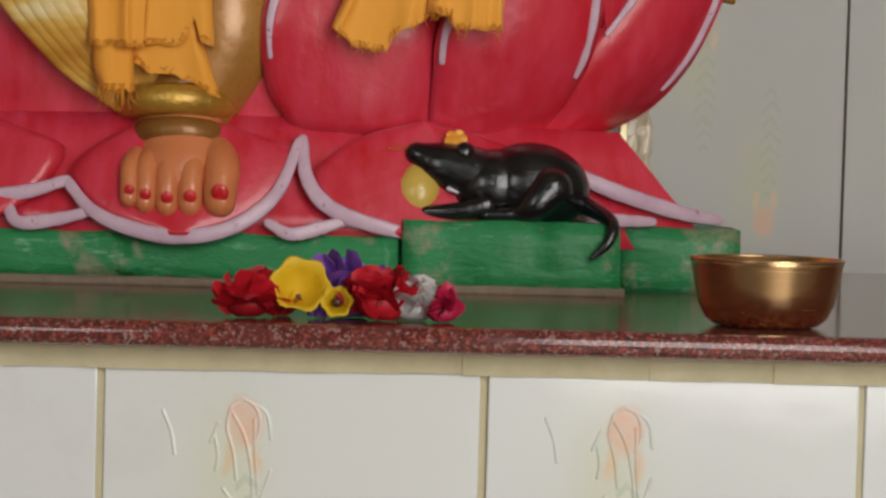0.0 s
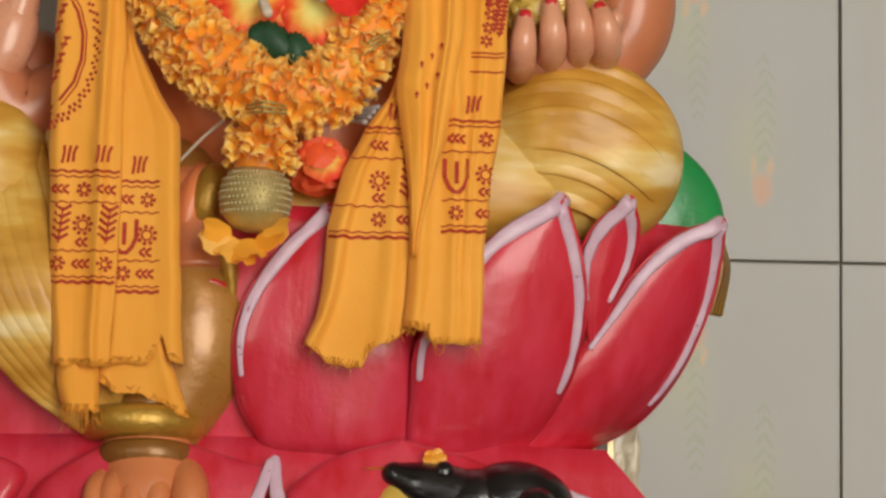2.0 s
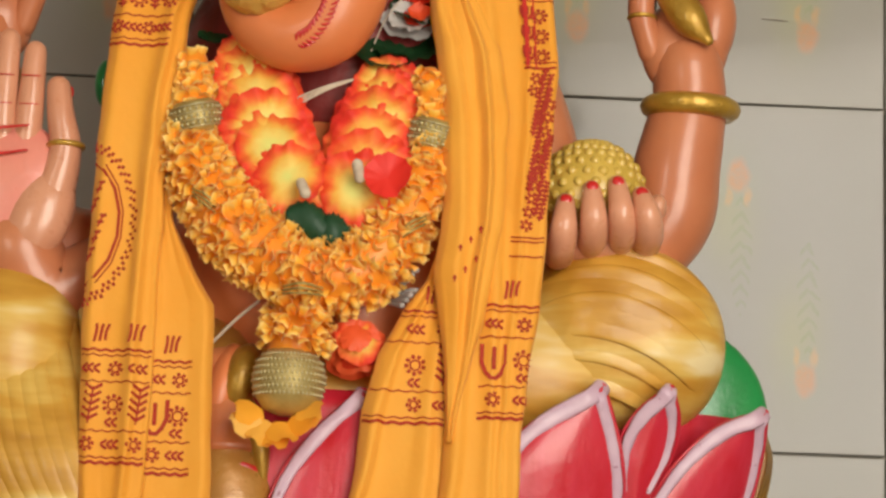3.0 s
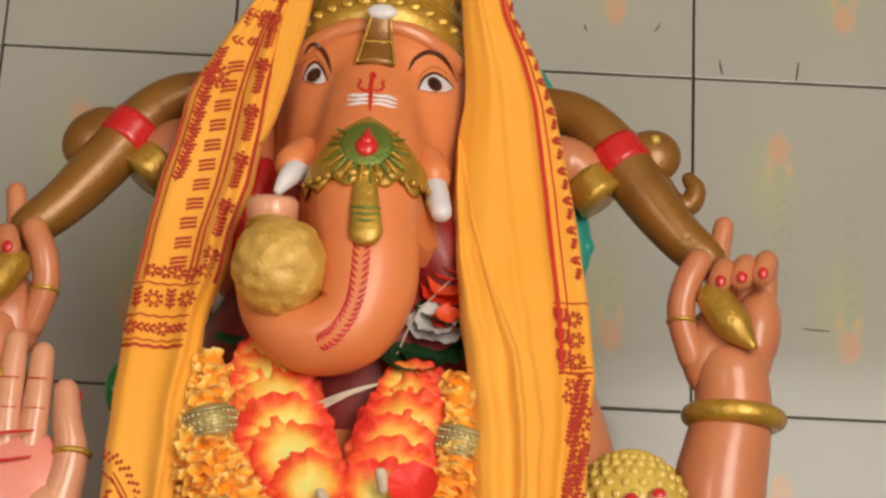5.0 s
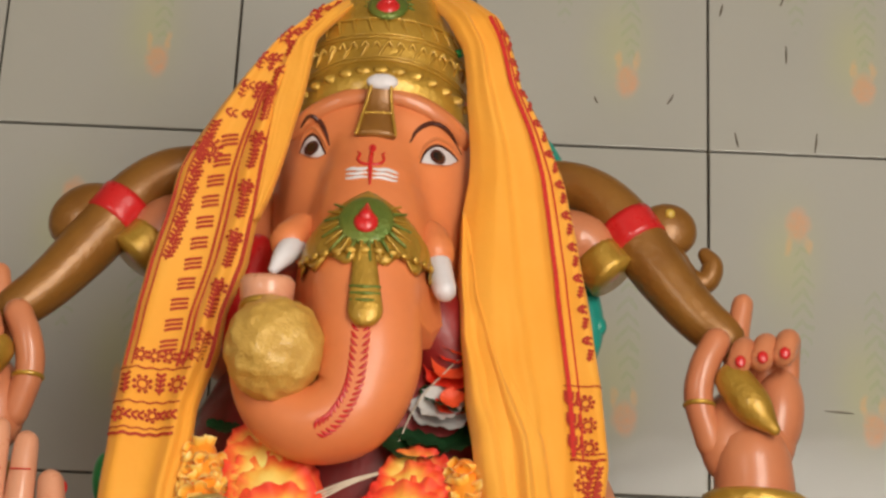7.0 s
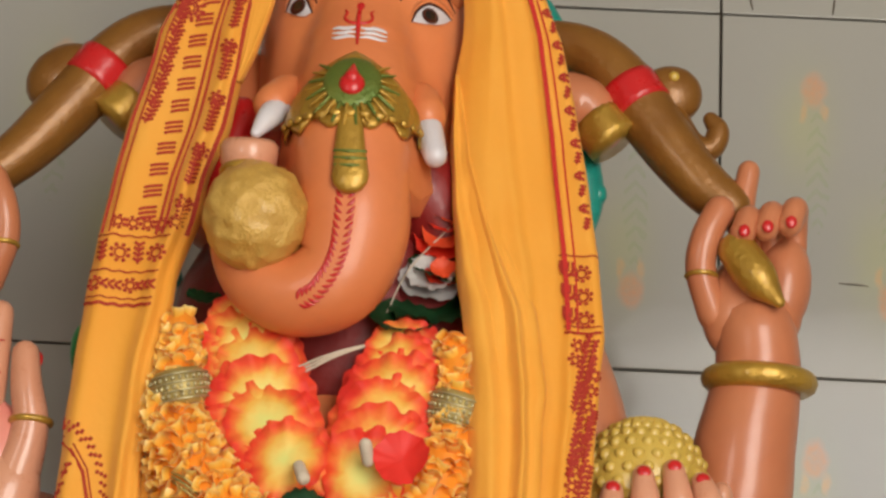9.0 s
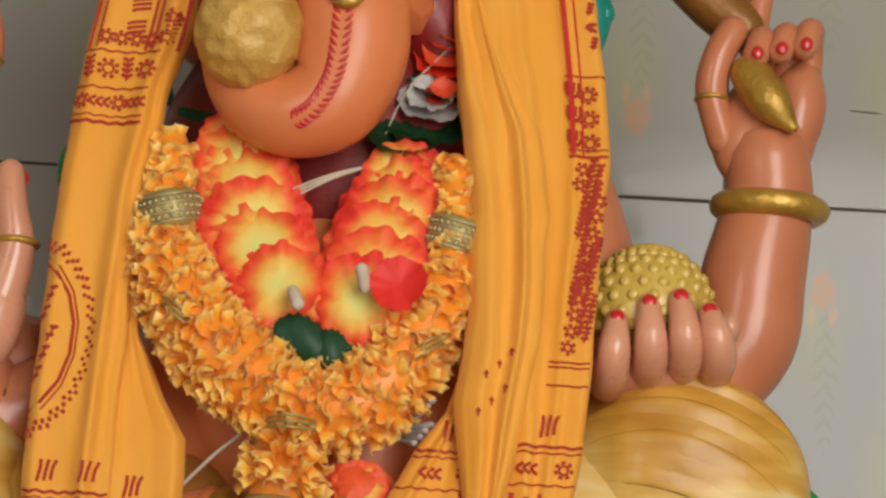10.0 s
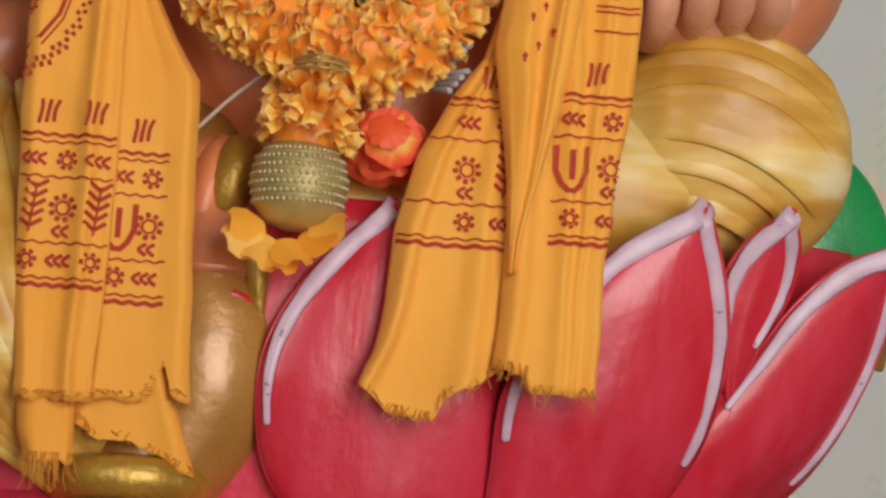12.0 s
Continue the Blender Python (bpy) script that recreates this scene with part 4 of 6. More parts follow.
for mirror in (False, True):
    f = (lambda p: (-1.405 - p[0], p[1], p[2])) if mirror else (lambda p: p)
    sg = -1 if mirror else 1
    # upper arm and shoulder
    tube(bm, [f(p) for p in ((-0.56, -0.06, 1.03), (-0.50, -0.07, 1.14), (-0.462, -0.075, 1.158), (-0.440, -0.08, 1.134))], [0.06, 0.05, 0.036, 0.027], M_ARM_SHADED, 18)
    # gilded shaft with red band and scrolled blade
    tube(bm, [f(p) for p in ((-0.52, -0.055, 1.245), (-0.46, -0.06, 1.232), (-0.418, -0.07, 1.195), (-0.375, -0.08, 1.13), (-0.335, -0.09, 1.075), (-0.30, -0.095, 1.04))], [0.026, 0.03, 0.033, 0.033, 0.029, 0.026], M_DEEP, 20, 40)
    tube(bm, [f((-0.412, -0.071, 1.188)), f((-0.393, -0.076, 1.157))], [0.035, 0.0355], M_RED, 20, 6, 1, False)
    if mirror:
        blob(bm, (-1.040, -0.065, 1.170), (0.048, 0.032, 0.038), M_DEEP, (0, -35, 0))
    else:
        blob(bm, (-0.362, -0.062, 1.183), (0.036, 0.024, 0.034), M_DEEP, (0, 0, 0), 24, 16)
    not mirror and tube(bm, [f(p) for p in ((-0.37, -0.06, 1.16), (-0.34, -0.06, 1.125), (-0.316, -0.06, 1.122), (-0.308, -0.06, 1.142), (-0.316, -0.06, 1.156))], [0.026, 0.018, 0.014, 0.013, 0.009], M_DEEP, 14)
    not mirror and blob(bm, f((-0.36, -0.085, 1.196)), (0.006, 0.004, 0.006), M_YEL)
    tube(bm, [f((-0.446, -0.078, 1.142)), f((-0.424, -0.082, 1.114))], [0.030, 0.031], M_GOLD, 20, 6, 1, False)
    # forearm and bracelet
    tube(bm, [f(p) for p in ((-0.43, -0.06, 0.645), (-0.345, -0.085, 0.655), (-0.294, -0.098, 0.705), (-0.282, -0.108, 0.772), (-0.27, -0.112, 0.845), (-0.272, -0.115, 0.895))], [0.045, 0.052, 0.056, 0.053, 0.046, 0.043], M_ARM_SHADED, 24, 44)
    torus(bm, f((-0.268, -0.112, 0.842)), 0.048, 0.0135, M_GOLD, turn=(6, 2 * sg, 0))
    # hand
    blob(bm, f((-0.276, -0.112, 0.920)), (0.054, 0.035, 0.064), M_ARM_SHADED, (0, 8 * sg, 0), 28, 20)
    blob(bm, f((-0.243, -0.112, 0.948)), (0.03, 0.032, 0.055), M_ARM_SHADED, (0, 6 * sg, 0), 20, 14)
    finger([(-0.318, -0.12, 0.910), (-0.333, -0.135, 0.955), (-0.328, -0.142, 0.99), (-0.314, -0.14, 1.020)], 0.0165, None, sg, M_ARM_SHADED, mirror)
    torus(bm, f((-0.332, -0.134, 0.948)), 0.0155, 0.003, M_GOLD, 20, 8)
    finger([(-0.288, -0.095, 0.985), (-0.284, -0.095, 1.045), (-0.278, -0.095, 1.083)], 0.0135, None, sg, M_ARM_SHADED, mirror)
    for k in range(3):
        x, h = -0.292 + 0.0245 * k, -0.005 + 0.006 * k
        finger([(x + 0.012, -0.10, 0.95), (x + 0.012, -0.118, 1.003 + h), (x + 0.008, -0.148, 1.016 + h), (x, -0.160, 0.994 + h)], 0.0135, (x, -0.174, 0.992 + h), sg, M_ARM_SHADED, mirror)
    tube(bm, [f((-0.296, -0.150, 0.972)), f((-0.275, -0.162, 0.938)), f((-0.255, -0.165, 0.914))], [0.021, 0.021, 0.007], M_GOLD, 16)
# open blessing palm
blob(bm, (-1.082, -0.145, 0.69), (0.074, 0.028, 0.092), M_PALM, (0, 8, 0), 26, 18)
blob(bm, (-1.045, -0.150, 0.665), (0.04, 0.03, 0.062), M_PINK, (0, 22, 0))
for k, (x, top) in enumerate(((-1.064, 0.868), (-1.096, 0.882), (-1.128, 0.875), (-1.155, 0.845))):
    tube(bm, [(x - 0.004 + 0.006 * k, -0.145, 0.74), (x, -0.15, 0.80), (x + 0.001, -0.148, top)], [0.0175, 0.0165, 0.0135], M_PINK, 16)
tube(bm, [(-1.03, -0.148, 0.69), (-1.018, -0.155, 0.745), (-1.026, -0.158, 0.79), (-1.031, -0.155, 0.823)], [0.026, 0.0195, 0.0165, 0.0145], M_PINK, 16)
torus(bm, (-1.0175, -0.154, 0.752), 0.0195, 0.004, M_GOLD, 24, 8)
blob(bm, (-1.02, -0.146, 0.82), (0.006, 0.005, 0.009), M_RED)
for z0, dz in ((0.765, -0.012), (0.735, 0.012)):
    tube(bm, [(-1.145, -0.1715, z0 + dz), (-1.10, -0.1755, z0), (-1.06, -0.174, z0 + 0.006)], [0.0012, 0.002, 0.0014], M_RED, 6)
for x in (-1.064, -1.096, -1.128):
    for z in (0.80, 0.835):
        tube(bm, [(x - 0.011, -0.1625, z), (x, -0.1668, z - 0.001), (x + 0.011, -0.1625, z)], [0.0008] * 3, M_RED, 5, 5)
tube(bm, [(-1.07, -0.13, 0.63), (-1.03, -0.11, 0.58), (-0.95, -0.09, 0.62)], [0.05, 0.052, 0.05], M_ARM_SHADED, 18)
# lap hand that holds a studded sweet
blob(bm, (-0.390, -0.155, 0.714), (0.064, 0.055, 0.068), M_YEL, (0, 0, 0), 30, 20)
for i in range(9):
    for k in range(20):
        a, e = 2 * math.pi * (k + 0.5 * (i % 2)) / 20, -0.3 + 0.22 * i
        p = (-0.390 + 0.063 * math.cos(e) * math.cos(a), -0.155 + 0.055 * math.cos(e) * math.sin(a), 0.714 + 0.067 * math.sin(e))
        if p[1] < -0.13:
            blob(bm, p, (0.0062, 0.0032, 0.0062), M_YEL, (0, 0, 0), 8, 6)
for bx_, bz, x, z in ((-0.428, 0.623, -0.425, 0.696), (-0.391, 0.636, -0.395, 0.713), (-0.357, 0.641, -0.365, 0.720), (-0.326, 0.640, -0.337, 0.708)):
    tube(bm, [(bx_, -0.165, bz + 0.020), (bx_, -0.203, bz + 0.026), (0.6 * bx_ + 0.4 * x, -0.222, bz + 0.044), (x, -0.212, z)], [0.0185, 0.0178, 0.0158, 0.0112], M_PINK, 18, 28)
    blob(bm, (x, -0.2225, z + 0.002), (0.0072, 0.0028, 0.0066), M_RED, (-20, 0, 0), 12, 8)
blob(bm, (-0.315, -0.185, 0.70), (0.012, 0.02, 0.016), M_PINK)
blob(bm, (-0.380, -0.145, 0.660), (0.066, 0.045, 0.026), M_PINK, (0, -6, 0), 24, 16)
tube(bm, [(-0.50, -0.07, 0.90), (-0.455, -0.09, 0.80), (-0.425, -0.12, 0.68)], [0.06, 0.05, 0.042], M_ARM_SHADED, 18)
# knees under the draped dhoti, its folds, shin and foot
KNEE, KNEE_R, KNEE_TURN = (-0.352, -0.100, 0.548), (0.130, 0.092, 0.126), (22, 14, 0)
blob(bm, KNEE, KNEE_R, M_DHOTI, KNEE_TURN, 40, 28, 0.006, 14)
kb = bmesh.new()
blob(kb, KNEE, KNEE_R, 0, KNEE_TURN, 40, 28, 0.006, 14)
knee_tree = BVHTree.FromBMesh(kb)
kb.free()
for k in range(6):
    row = []
    for t in np.linspace(0, 1, 14):
        x = -0.455 + 0.212 * t
        z = 0.634 - 0.029 * k - (0.034 + 0.010 * k) * t * t + 0.018 * math.sin(math.pi * t)
        p = knee_tree.ray_cast(Vector((x, -1, z)), Vector((0, 1, 0)))[0]
        if p:
            row.append((x, p.y + 0.0015, z))
    if len(row) > 5:
        tube(bm, row, [0.001] + [(0.012 + 0.003 * (k % 2)) * math.sin(math.pi * (q + 1) / len(row)) ** 0.5 for q in range(len(row) - 2)] + [0.001], M_DHOTI, 14, 30, 0.17)
blob(bm, (-0.47, -0.10, 0.50), (0.16, 0.09, 0.10), M_DHOTI)
blob(bm, (-1.075, -0.12, 0.50), (0.098, 0.09, 0.118), M_DHOTI, (0, 0, 0), 36, 24)
tube(bm, [(-1.08, -0.12, 0.48), (-1.02, -0.13, 0.37), (-0.95, -0.14, 0.27), (-0.89, -0.16, 0.215)], [0.095, 0.092, 0.072, 0.045], M_DHOTI, 24, 30, 0.8)
for k in range(11):
    s = k * 0.016
    tube(bm, [(-1.15 + s, -0.135, 0.60 - 0.2 * s), (-1.085 + s * 0.9, -0.218 - 0.012 * math.sin(k / 3.5), 0.385 + 0.15 * s), (-1.0 + s * 0.6, -0.218 - 0.010 * math.sin(k / 3.5), 0.270 + 0.2 * s), (-0.925 + s * 0.3, -0.198, 0.205 + 0.2 * s)], [0.004, 0.0155, 0.015, 0.008], M_DHOTI, 12, 30, 0.5)
tube(bm, [(-0.83, -0.115, 0.50), (-0.812, -0.13, 0.40), (-0.812, -0.14, 0.30), (-0.842, -0.165, 0.215)], [0.060, 0.080, 0.092, 0.062], M_SHIN, 26, 30)
tube(bm, [(-0.832, -0.120, 0.50), (-0.816, -0.133, 0.43), (-0.813, -0.138, 0.385)], [0.063, 0.0775, 0.0845], M_FOOT_SHADED, 26, 12, 1.0, False)
blob(bm, (-0.792, -0.165, 0.475), (0.026, 0.05, 0.048), M_GOLD, (0, 12, 0))
blob(bm, (-0.815, -0.15, 0.455), (0.03, 0.06, 0.07), M_SKIN, (0, 12, 0))
blob(bm, (-0.795, -0.165, 0.405), (0.045, 0.05, 0.028), M_SKIN, (0, 14, 0))
blob(bm, (-0.79, -0.165, 0.378), (0.05, 0.05, 0.016), M_RED, (0, 18, 0))
tube(bm, [(-0.775, -0.205, 0.44), (-0.765, -0.205, 0.40), (-0.76, -0.20, 0.36)], [0.008, 0.011, 0.006], M_GOLD, 12)
torus(bm, (-0.86, -0.180, 0.208), 0.053, 0.022, M_GOLD, 40, 14, 0.95, (-8, 0, 0), 0.9)
for k in range(14):
    a = math.pi * (1.05 + 0.9 * k / 13)
    blob(bm, (-0.86 + 0.068 * math.cos(a), -0.177 + 0.064 * math.sin(a), 0.212), (0.004, 0.004, 0.005), M_YEL, (0, 0, 0), 8, 6)
tube(bm, [(-0.855, -0.175, 0.20), (-0.85, -0.192, 0.155), (-0.848, -0.21, 0.12)], [0.053, 0.058, 0.060], M_FOOT_SHADED, 24)
torus(bm, (-0.852, -0.19, 0.168), 0.052, 0.011, M_DEEP, 36, 10, 0.95, (-14, 0, 0), 1.4)
for k, (x, z, r) in enumerate(((-0.905, 0.101, 0.0115), (-0.886, 0.096, 0.0135), (-0.861, 0.093, 0.0145), (-0.834, 0.095, 0.0155), (-0.799, 0.1, 0.0205))):
    tube(bm, [(x * 0.85 - 0.85 * 0.15, -0.215, 0.152), (x, -0.248, 0.135), (x, -0.262, 0.112), (x, -0.266, z - 0.004)], [r * 1.2, r * 1.1, r, r * 0.95], M_FOOT_SHADED, 16, 24)
    blob(bm, (x + 0.001, -0.266 - r * 0.9, z + 0.006), (r * 0.5, 0.003, r * 0.55), M_RED, (15, 0, 0), 12, 8)
# green-teal frame of the throne back and the bolster beside the knee
for mirror in (False, True):
    f = (lambda p: (-1.405 - p[0], p[1], p[2])) if mirror else (lambda p: p)
    tube(bm, [f(p) for p in ((-0.51, -0.035, 1.29), (-0.487, -0.035, 1.22), (-0.467, -0.035, 1.11), (-0.458, -0.035, 1.06), (-0.475, -0.035, 1.0), (-0.50, -0.035, 0.95))], [0.018, 0.03, 0.03, 0.026, 0.02, 0.012], M_TEAL, 14, 40, 0.7)
    for k in range(5):
        blob(bm, f((-0.440 - 0.006 * k, -0.038, 1.07 - 0.02 * k)), (0.012, 0.01, 0.014), M_TEAL, (0, 0, 0), 10, 8)
blob(bm, (-0.285, -0.035, 0.475), (0.128, 0.032, 0.118), M_GREEN, (0, 0, 0), 36, 24)
for k in range(6):
    tube(bm, [(-0.160 - 0.002 * k, -0.030 - 0.005 * k, 0.455), (-0.155 - 0.002 * k, -0.032 - 0.005 * k, 0.42), (-0.162 - 0.003 * k, -0.03 - 0.005 * k, 0.366)], [0.004, 0.006, 0.004], M_DEEP if k % 2 else M_GOLD, 8)
bmesh.ops.recalc_face_normals(bm, faces=bm.faces[:])
tagged(finish(bm, "statue", STATUE), "painted seated elephant-headed temple statue with gilded crown and curled trunk", "statue")


# ---- scarves: printed saffron cotton, folds and frayed hems ----
class Sheet:
    """A hanging cloth whose edges are curves over height; folds run down it."""

    def __init__(self, left, right, depth, folds, seed, hem=0.006, hemline=((0, 0), (1, 0))):
        self.l = np.array(sorted((z, x) for x, z in left))
        self.r = np.array(sorted((z, x) for x, z in right))
        self.d = np.array(sorted(depth))
        self.folds, self.seed, self.hem, self.hemline = folds, seed, hem, np.array(hemline)
        self.z0, self.z1 = max(self.l[0, 0], self.r[0, 0]), min(self.l[-1, 0], self.r[-1, 0])

    def edges(self, z):
        return float(np.interp(z, self.l[:, 0], self.l[:, 1])), float(np.interp(z, self.r[:, 0], self.r[:, 1]))

    def y(self, u, z):
        d = float(np.interp(z, self.d[:, 0], self.d[:, 1]))
        y = d
        a, b = self.edges(z)
        deep = min(1.0, (b - a) / 0.13)
        for c, w, high, slant in self.folds:
            d = (u - c - slant * (z - 0.7)) / w
            y -= deep * high * (math.exp(-d * d) if d < 0 else math.exp(-3.5 * d * d))
        q = abs(noise.noise(Vector((u * 2.6 + self.seed * 3 + 0.8 * z, z * 1.5, 5.0))))
        y -= 0.004 * q + 0.003 * noise.noise(Vector((u * 2 + self.seed, z * 6, 1.0))) + 0.0012 * noise.noise(Vector((u * 4, z * 21, self.seed)))
        y += 0.022 * max(0.0, abs(u - 0.5) - 0.36) ** 1.5 * 8
        return y

    def at(self, x, z):
        a, b = self.edges(z)
        u = min(1.0, max(0.0, (x - a) / max(1e-4, b - a)))
        return (min(max(x, a), b), self.y(u, z), z)

    def on(self, u, z):
        a, b = self.edges(z)
        return (a + (b - a) * u, self.y(u, z), z)

    def build(self, name, parent, nu=44, nv=110):
        bm = bmesh.new()
        grid = []
        for i in range(nu):
            u = i / (nu - 1)
            row = []
            for j in range(nv):
                v = j / (nv - 1)
                z = self.z0 + (self.z1 - self.z0) * v
                z += float(np.interp(u, self.hemline[:, 0], self.hemline[:, 1])) * max(0.0, 1 - v * 4) ** 1.5
                x, y, _ = self.on(u, z)
                drop = self.hem * (noise.noise(Vector((u * 6, self.seed, 0))) + 0.5 * noise.noise(Vector((u * 23, self.seed, 4)))) * max(0, 1 - v * 14)
                wob = 0.0025 * noise.noise(Vector((z * 18, u * 2, self.seed)))
                row.append((x + wob, y, z + drop))
            grid.append(row)
        slab(bm, grid, 0.0022)
        return part(name, bm, CLOTH, parent)


def hline(bm, s, z, w=0.0022, a=0.0, b=1.0, wave=0.0, n=40):
    ribbon(bm, [s.on(u, z + wave * math.sin(u * 40)) for u in np.linspace(a, b, n)], w, 0.0014)


def vline(bm, s, u0, z0, u1, z1, w=0.002, n=40):
    ribbon(bm, [s.on(u0 + (u1 - u0) * t, z0 + (z1 - z0) * t) for t in np.linspace(0, 1, n)], w, 0.0014)


def stroke(bm, s, pts, w=0.0019):
    w *= 1.4
    ribbon(bm, [s.at(x, z) for x, z in (spline(pts, 8) if len(pts) > 2 else pts)], w, 0.0014)


def flower(bm, s, x, z, r=0.008, n=7):
    ring = [(x + r * 0.55 * math.cos(t), z + r * 0.55 * math.sin(t)) for t in np.linspace(0, 2 * math.pi, 13)]
    stroke(bm, s, ring, 0.0015)
    for k in range(n):
        a = 2 * math.pi * k / n + x * 90
        stroke(bm, s, [(x + r * 0.7 * math.cos(a), z + r * 0.7 * math.sin(a)), (x + r * 1.1 * math.cos(a), z + r * 1.1 * math.sin(a))], 0.0028)


def sprig(bm, s, x, z, h=0.02, lean=0.0, n=4):
    stroke(bm, s, [(x, z), (x + lean * 0.5, z + h * 0.5), (x + lean, z + h)], 0.0014)
    for k in range(n):
        t = (k + 0.6) / n
        for d in (-1, 1):
            p = (x + lean * t, z + h * t)
            stroke(bm, s, [p, (p[0] + d * h * 0.22 + lean * 0.1, p[1] + h * 0.15)], 0.0024)


def sideways(bm, s, x, z, w=0.02, n=3):
    for k in range(n):
        t = x - w / 2 + w * k / n
        stroke(bm, s, [(t + 0.006, z + 0.005), (t, z), (t + 0.006, z - 0.005)], 0.0022)


def emblem(bm, s, x, z, r=0.015):
    stroke(bm, s, [(x - r, z + r * 1.5), (x - r * 0.98, z - r * 0.3), (x - r * 0.5, z - r * 1.1), (x, z - r * 1.5), (x + r * 0.5, z - r * 1.1), (x + r * 0.98, z - r * 0.3), (x + r, z + r * 1.5)], 0.0034)
    stroke(bm, s, [(x, z + r * 1.2), (x, z - r * 0.7)], 0.0034)


def print_rows(bm, s, z, a, b, order):
    """The block-printed end of a scarf: strokes, rules, flower rows, a tall row with an emblem, rules again."""
    x0, x1 = s.edges(z)[0], s.edges(z)[1]
    x0, x1 = x0 + (x1 - x0) * a, x0 + (x1 - x0) * b
    w = x1 - x0
    m_ = max(1, int(w / 0.034))
    for k in range(m_):
        x = x0 + (k + 0.5) * w / m_
        for d in (-0.006, 0.0, 0.006):
            stroke(bm, s, [(x + d, z + 0.010 + 0.2 * d), (x + d * 0.9 + 0.0015, z + 0.022), (x + d * 1.2 + 0.003, z + 0.03)], 0.0022)
    for dz, t in ((0.0, 0.0028), (-0.006, 0.0016), (-0.036, 0.0016), (-0.092, 0.0016), (-0.122, 0.0017), (-0.128, 0.0036)):
        hline(bm, s, z + dz, t, a, b, 0.0009)
    n = max(1, int(w / 0.0225))
    for row in (-0.021, -0.107):
        for k in range(n):
            x = x0 + (k + 0.5) * w / n
            (flower if (k + (row < -0.05)) % 2 else sideways)(bm, s, x, z + row)
    for k in range(n):
        x = x0 + (k + 0.5) * w / n
        q = order[k % len(order)]
        if q == 1:
            emblem(bm, s, x, z - 0.064, 0.0135)
        elif q == 2:
            sprig(bm, s, x, z - 0.084, 0.042, 0.004, 5)
        else:
            flower(bm, s, x, z - 0.062, 0.011, 9)
            sideways(bm, s, x, z - 0.082, 0.014, 2)


def frays(bm, s, n, z=None, long=0.02):
    rng = random.Random(int(s.seed * 10))
    for _ in range(n):
        u = rng.random()
        x, y, zz = s.on(u, (z or s.z0) + float(np.interp(u, s.hemline[:, 0], s.hemline[:, 1])) + 0.008)
        l = rng.uniform(0.3, 1) * long
        tube(bm, [(x, y, zz), (x + rng.uniform(-0.004, 0.004), y - 0.002, zz - l * 0.6), (x + rng.uniform(-0.007, 0.007), y - 0.001, zz - l)], [0.0006, 0.0005, 0.0003], 0, 4, 5)


# one long scarf over the crown, hanging on the trunk-curl side
scarf_left = thing("scarf", "saffron cotton scarf with red block print hung from crown to ankle", "scarf")
OVER = [(0.25, -0.252), (0.4, -0.245), (0.6, -0.232), (0.75, -0.21), (0.95, -0.185), (1.1, -0.168), (1.25, -0.168), (1.35, -0.17), (1.40, -0.165), (1.45, -0.125), (1.5, -0.06)]


def nearer(depth, *steps):
    """The same hang with a layer lying over it; steps are (height, how far before it)."""
    h = [q[0] for q in steps]
    return [(z, y - float(np.interp(z, h, [q[1] for q in steps]))) for z, y in depth]


SEAM = [(-0.697, 1.495), (-0.722, 1.452), (-0.762, 1.396), (-0.797, 1.357), (-0.817, 1.281), (-0.824, 1.216), (-0.832, 1.131)]
L1 = Sheet([(-0.705, 1.50), (-0.738, 1.455), (-0.790, 1.395), (-0.827, 1.358), (-0.861, 1.312), (-0.888, 1.266), (-0.908, 1.231), (-0.924, 1.19), (-0.937, 1.127), (-0.948, 1.078), (-0.956, 1.017), (-0.962, 0.964), (-0.968, 0.90), (-0.972, 0.80), (-0.973, 0.622), (-0.972, 0.51), (-0.967, 0.40), (-0.958, 0.274)],
           SEAM + [(-0.838, 1.076), (-0.855, 1.015), (-0.861, 0.967), (-0.877, 0.90), (-0.889, 0.779), (-0.889, 0.671), (-0.890, 0.611), (-0.888, 0.50), (-0.889, 0.40), (-0.893, 0.274)],
           OVER, [(0.16, 0.22, 0.008, 0.05), (0.76, 0.12, 0.017, 0.16), (0.97, 0.06, 0.012, -0.05)], 1, 0.005)
LF = Sheet([(x - 0.007, z) for x, z in SEAM],
           [(-0.688, 1.495), (-0.712, 1.45), (-0.749, 1.397), (-0.776, 1.362), (-0.784, 1.32), (-0.79, 1.277), (-0.803, 1.218), (-0.816, 1.167), (-0.830, 1.131)],
           nearer(OVER, (1.1, 0.004), (1.3, 0.009), (1.5, 0.004)), [(0.3, 0.2, 0.006, 0.0), (0.9, 0.15, 0.008, 0.1)], 6, 0.002)
L2 = Sheet([(-0.895, 0.70), (-0.896, 0.60), (-0.898, 0.45), (-0.896, 0.38), (-0.90, 0.278)],
           [(-0.886, 0.70), (-0.878, 0.655), (-0.849, 0.596), (-0.825, 0.557), (-0.821, 0.453), (-0.816, 0.338), (-0.811, 0.278)],
           [(0.2, -0.243), (0.4, -0.234), (0.6, -0.222), (0.78, -0.20)], [(0.1, 0.16, 0.010, 0.1), (0.85, 0.2, 0.008, -0.2)], 2, 0.004, ((0, 0), (0.55, 0.0), (0.72, 0.026), (0.78, 0.03), (0.82, 0.006), (1, 0.0)))
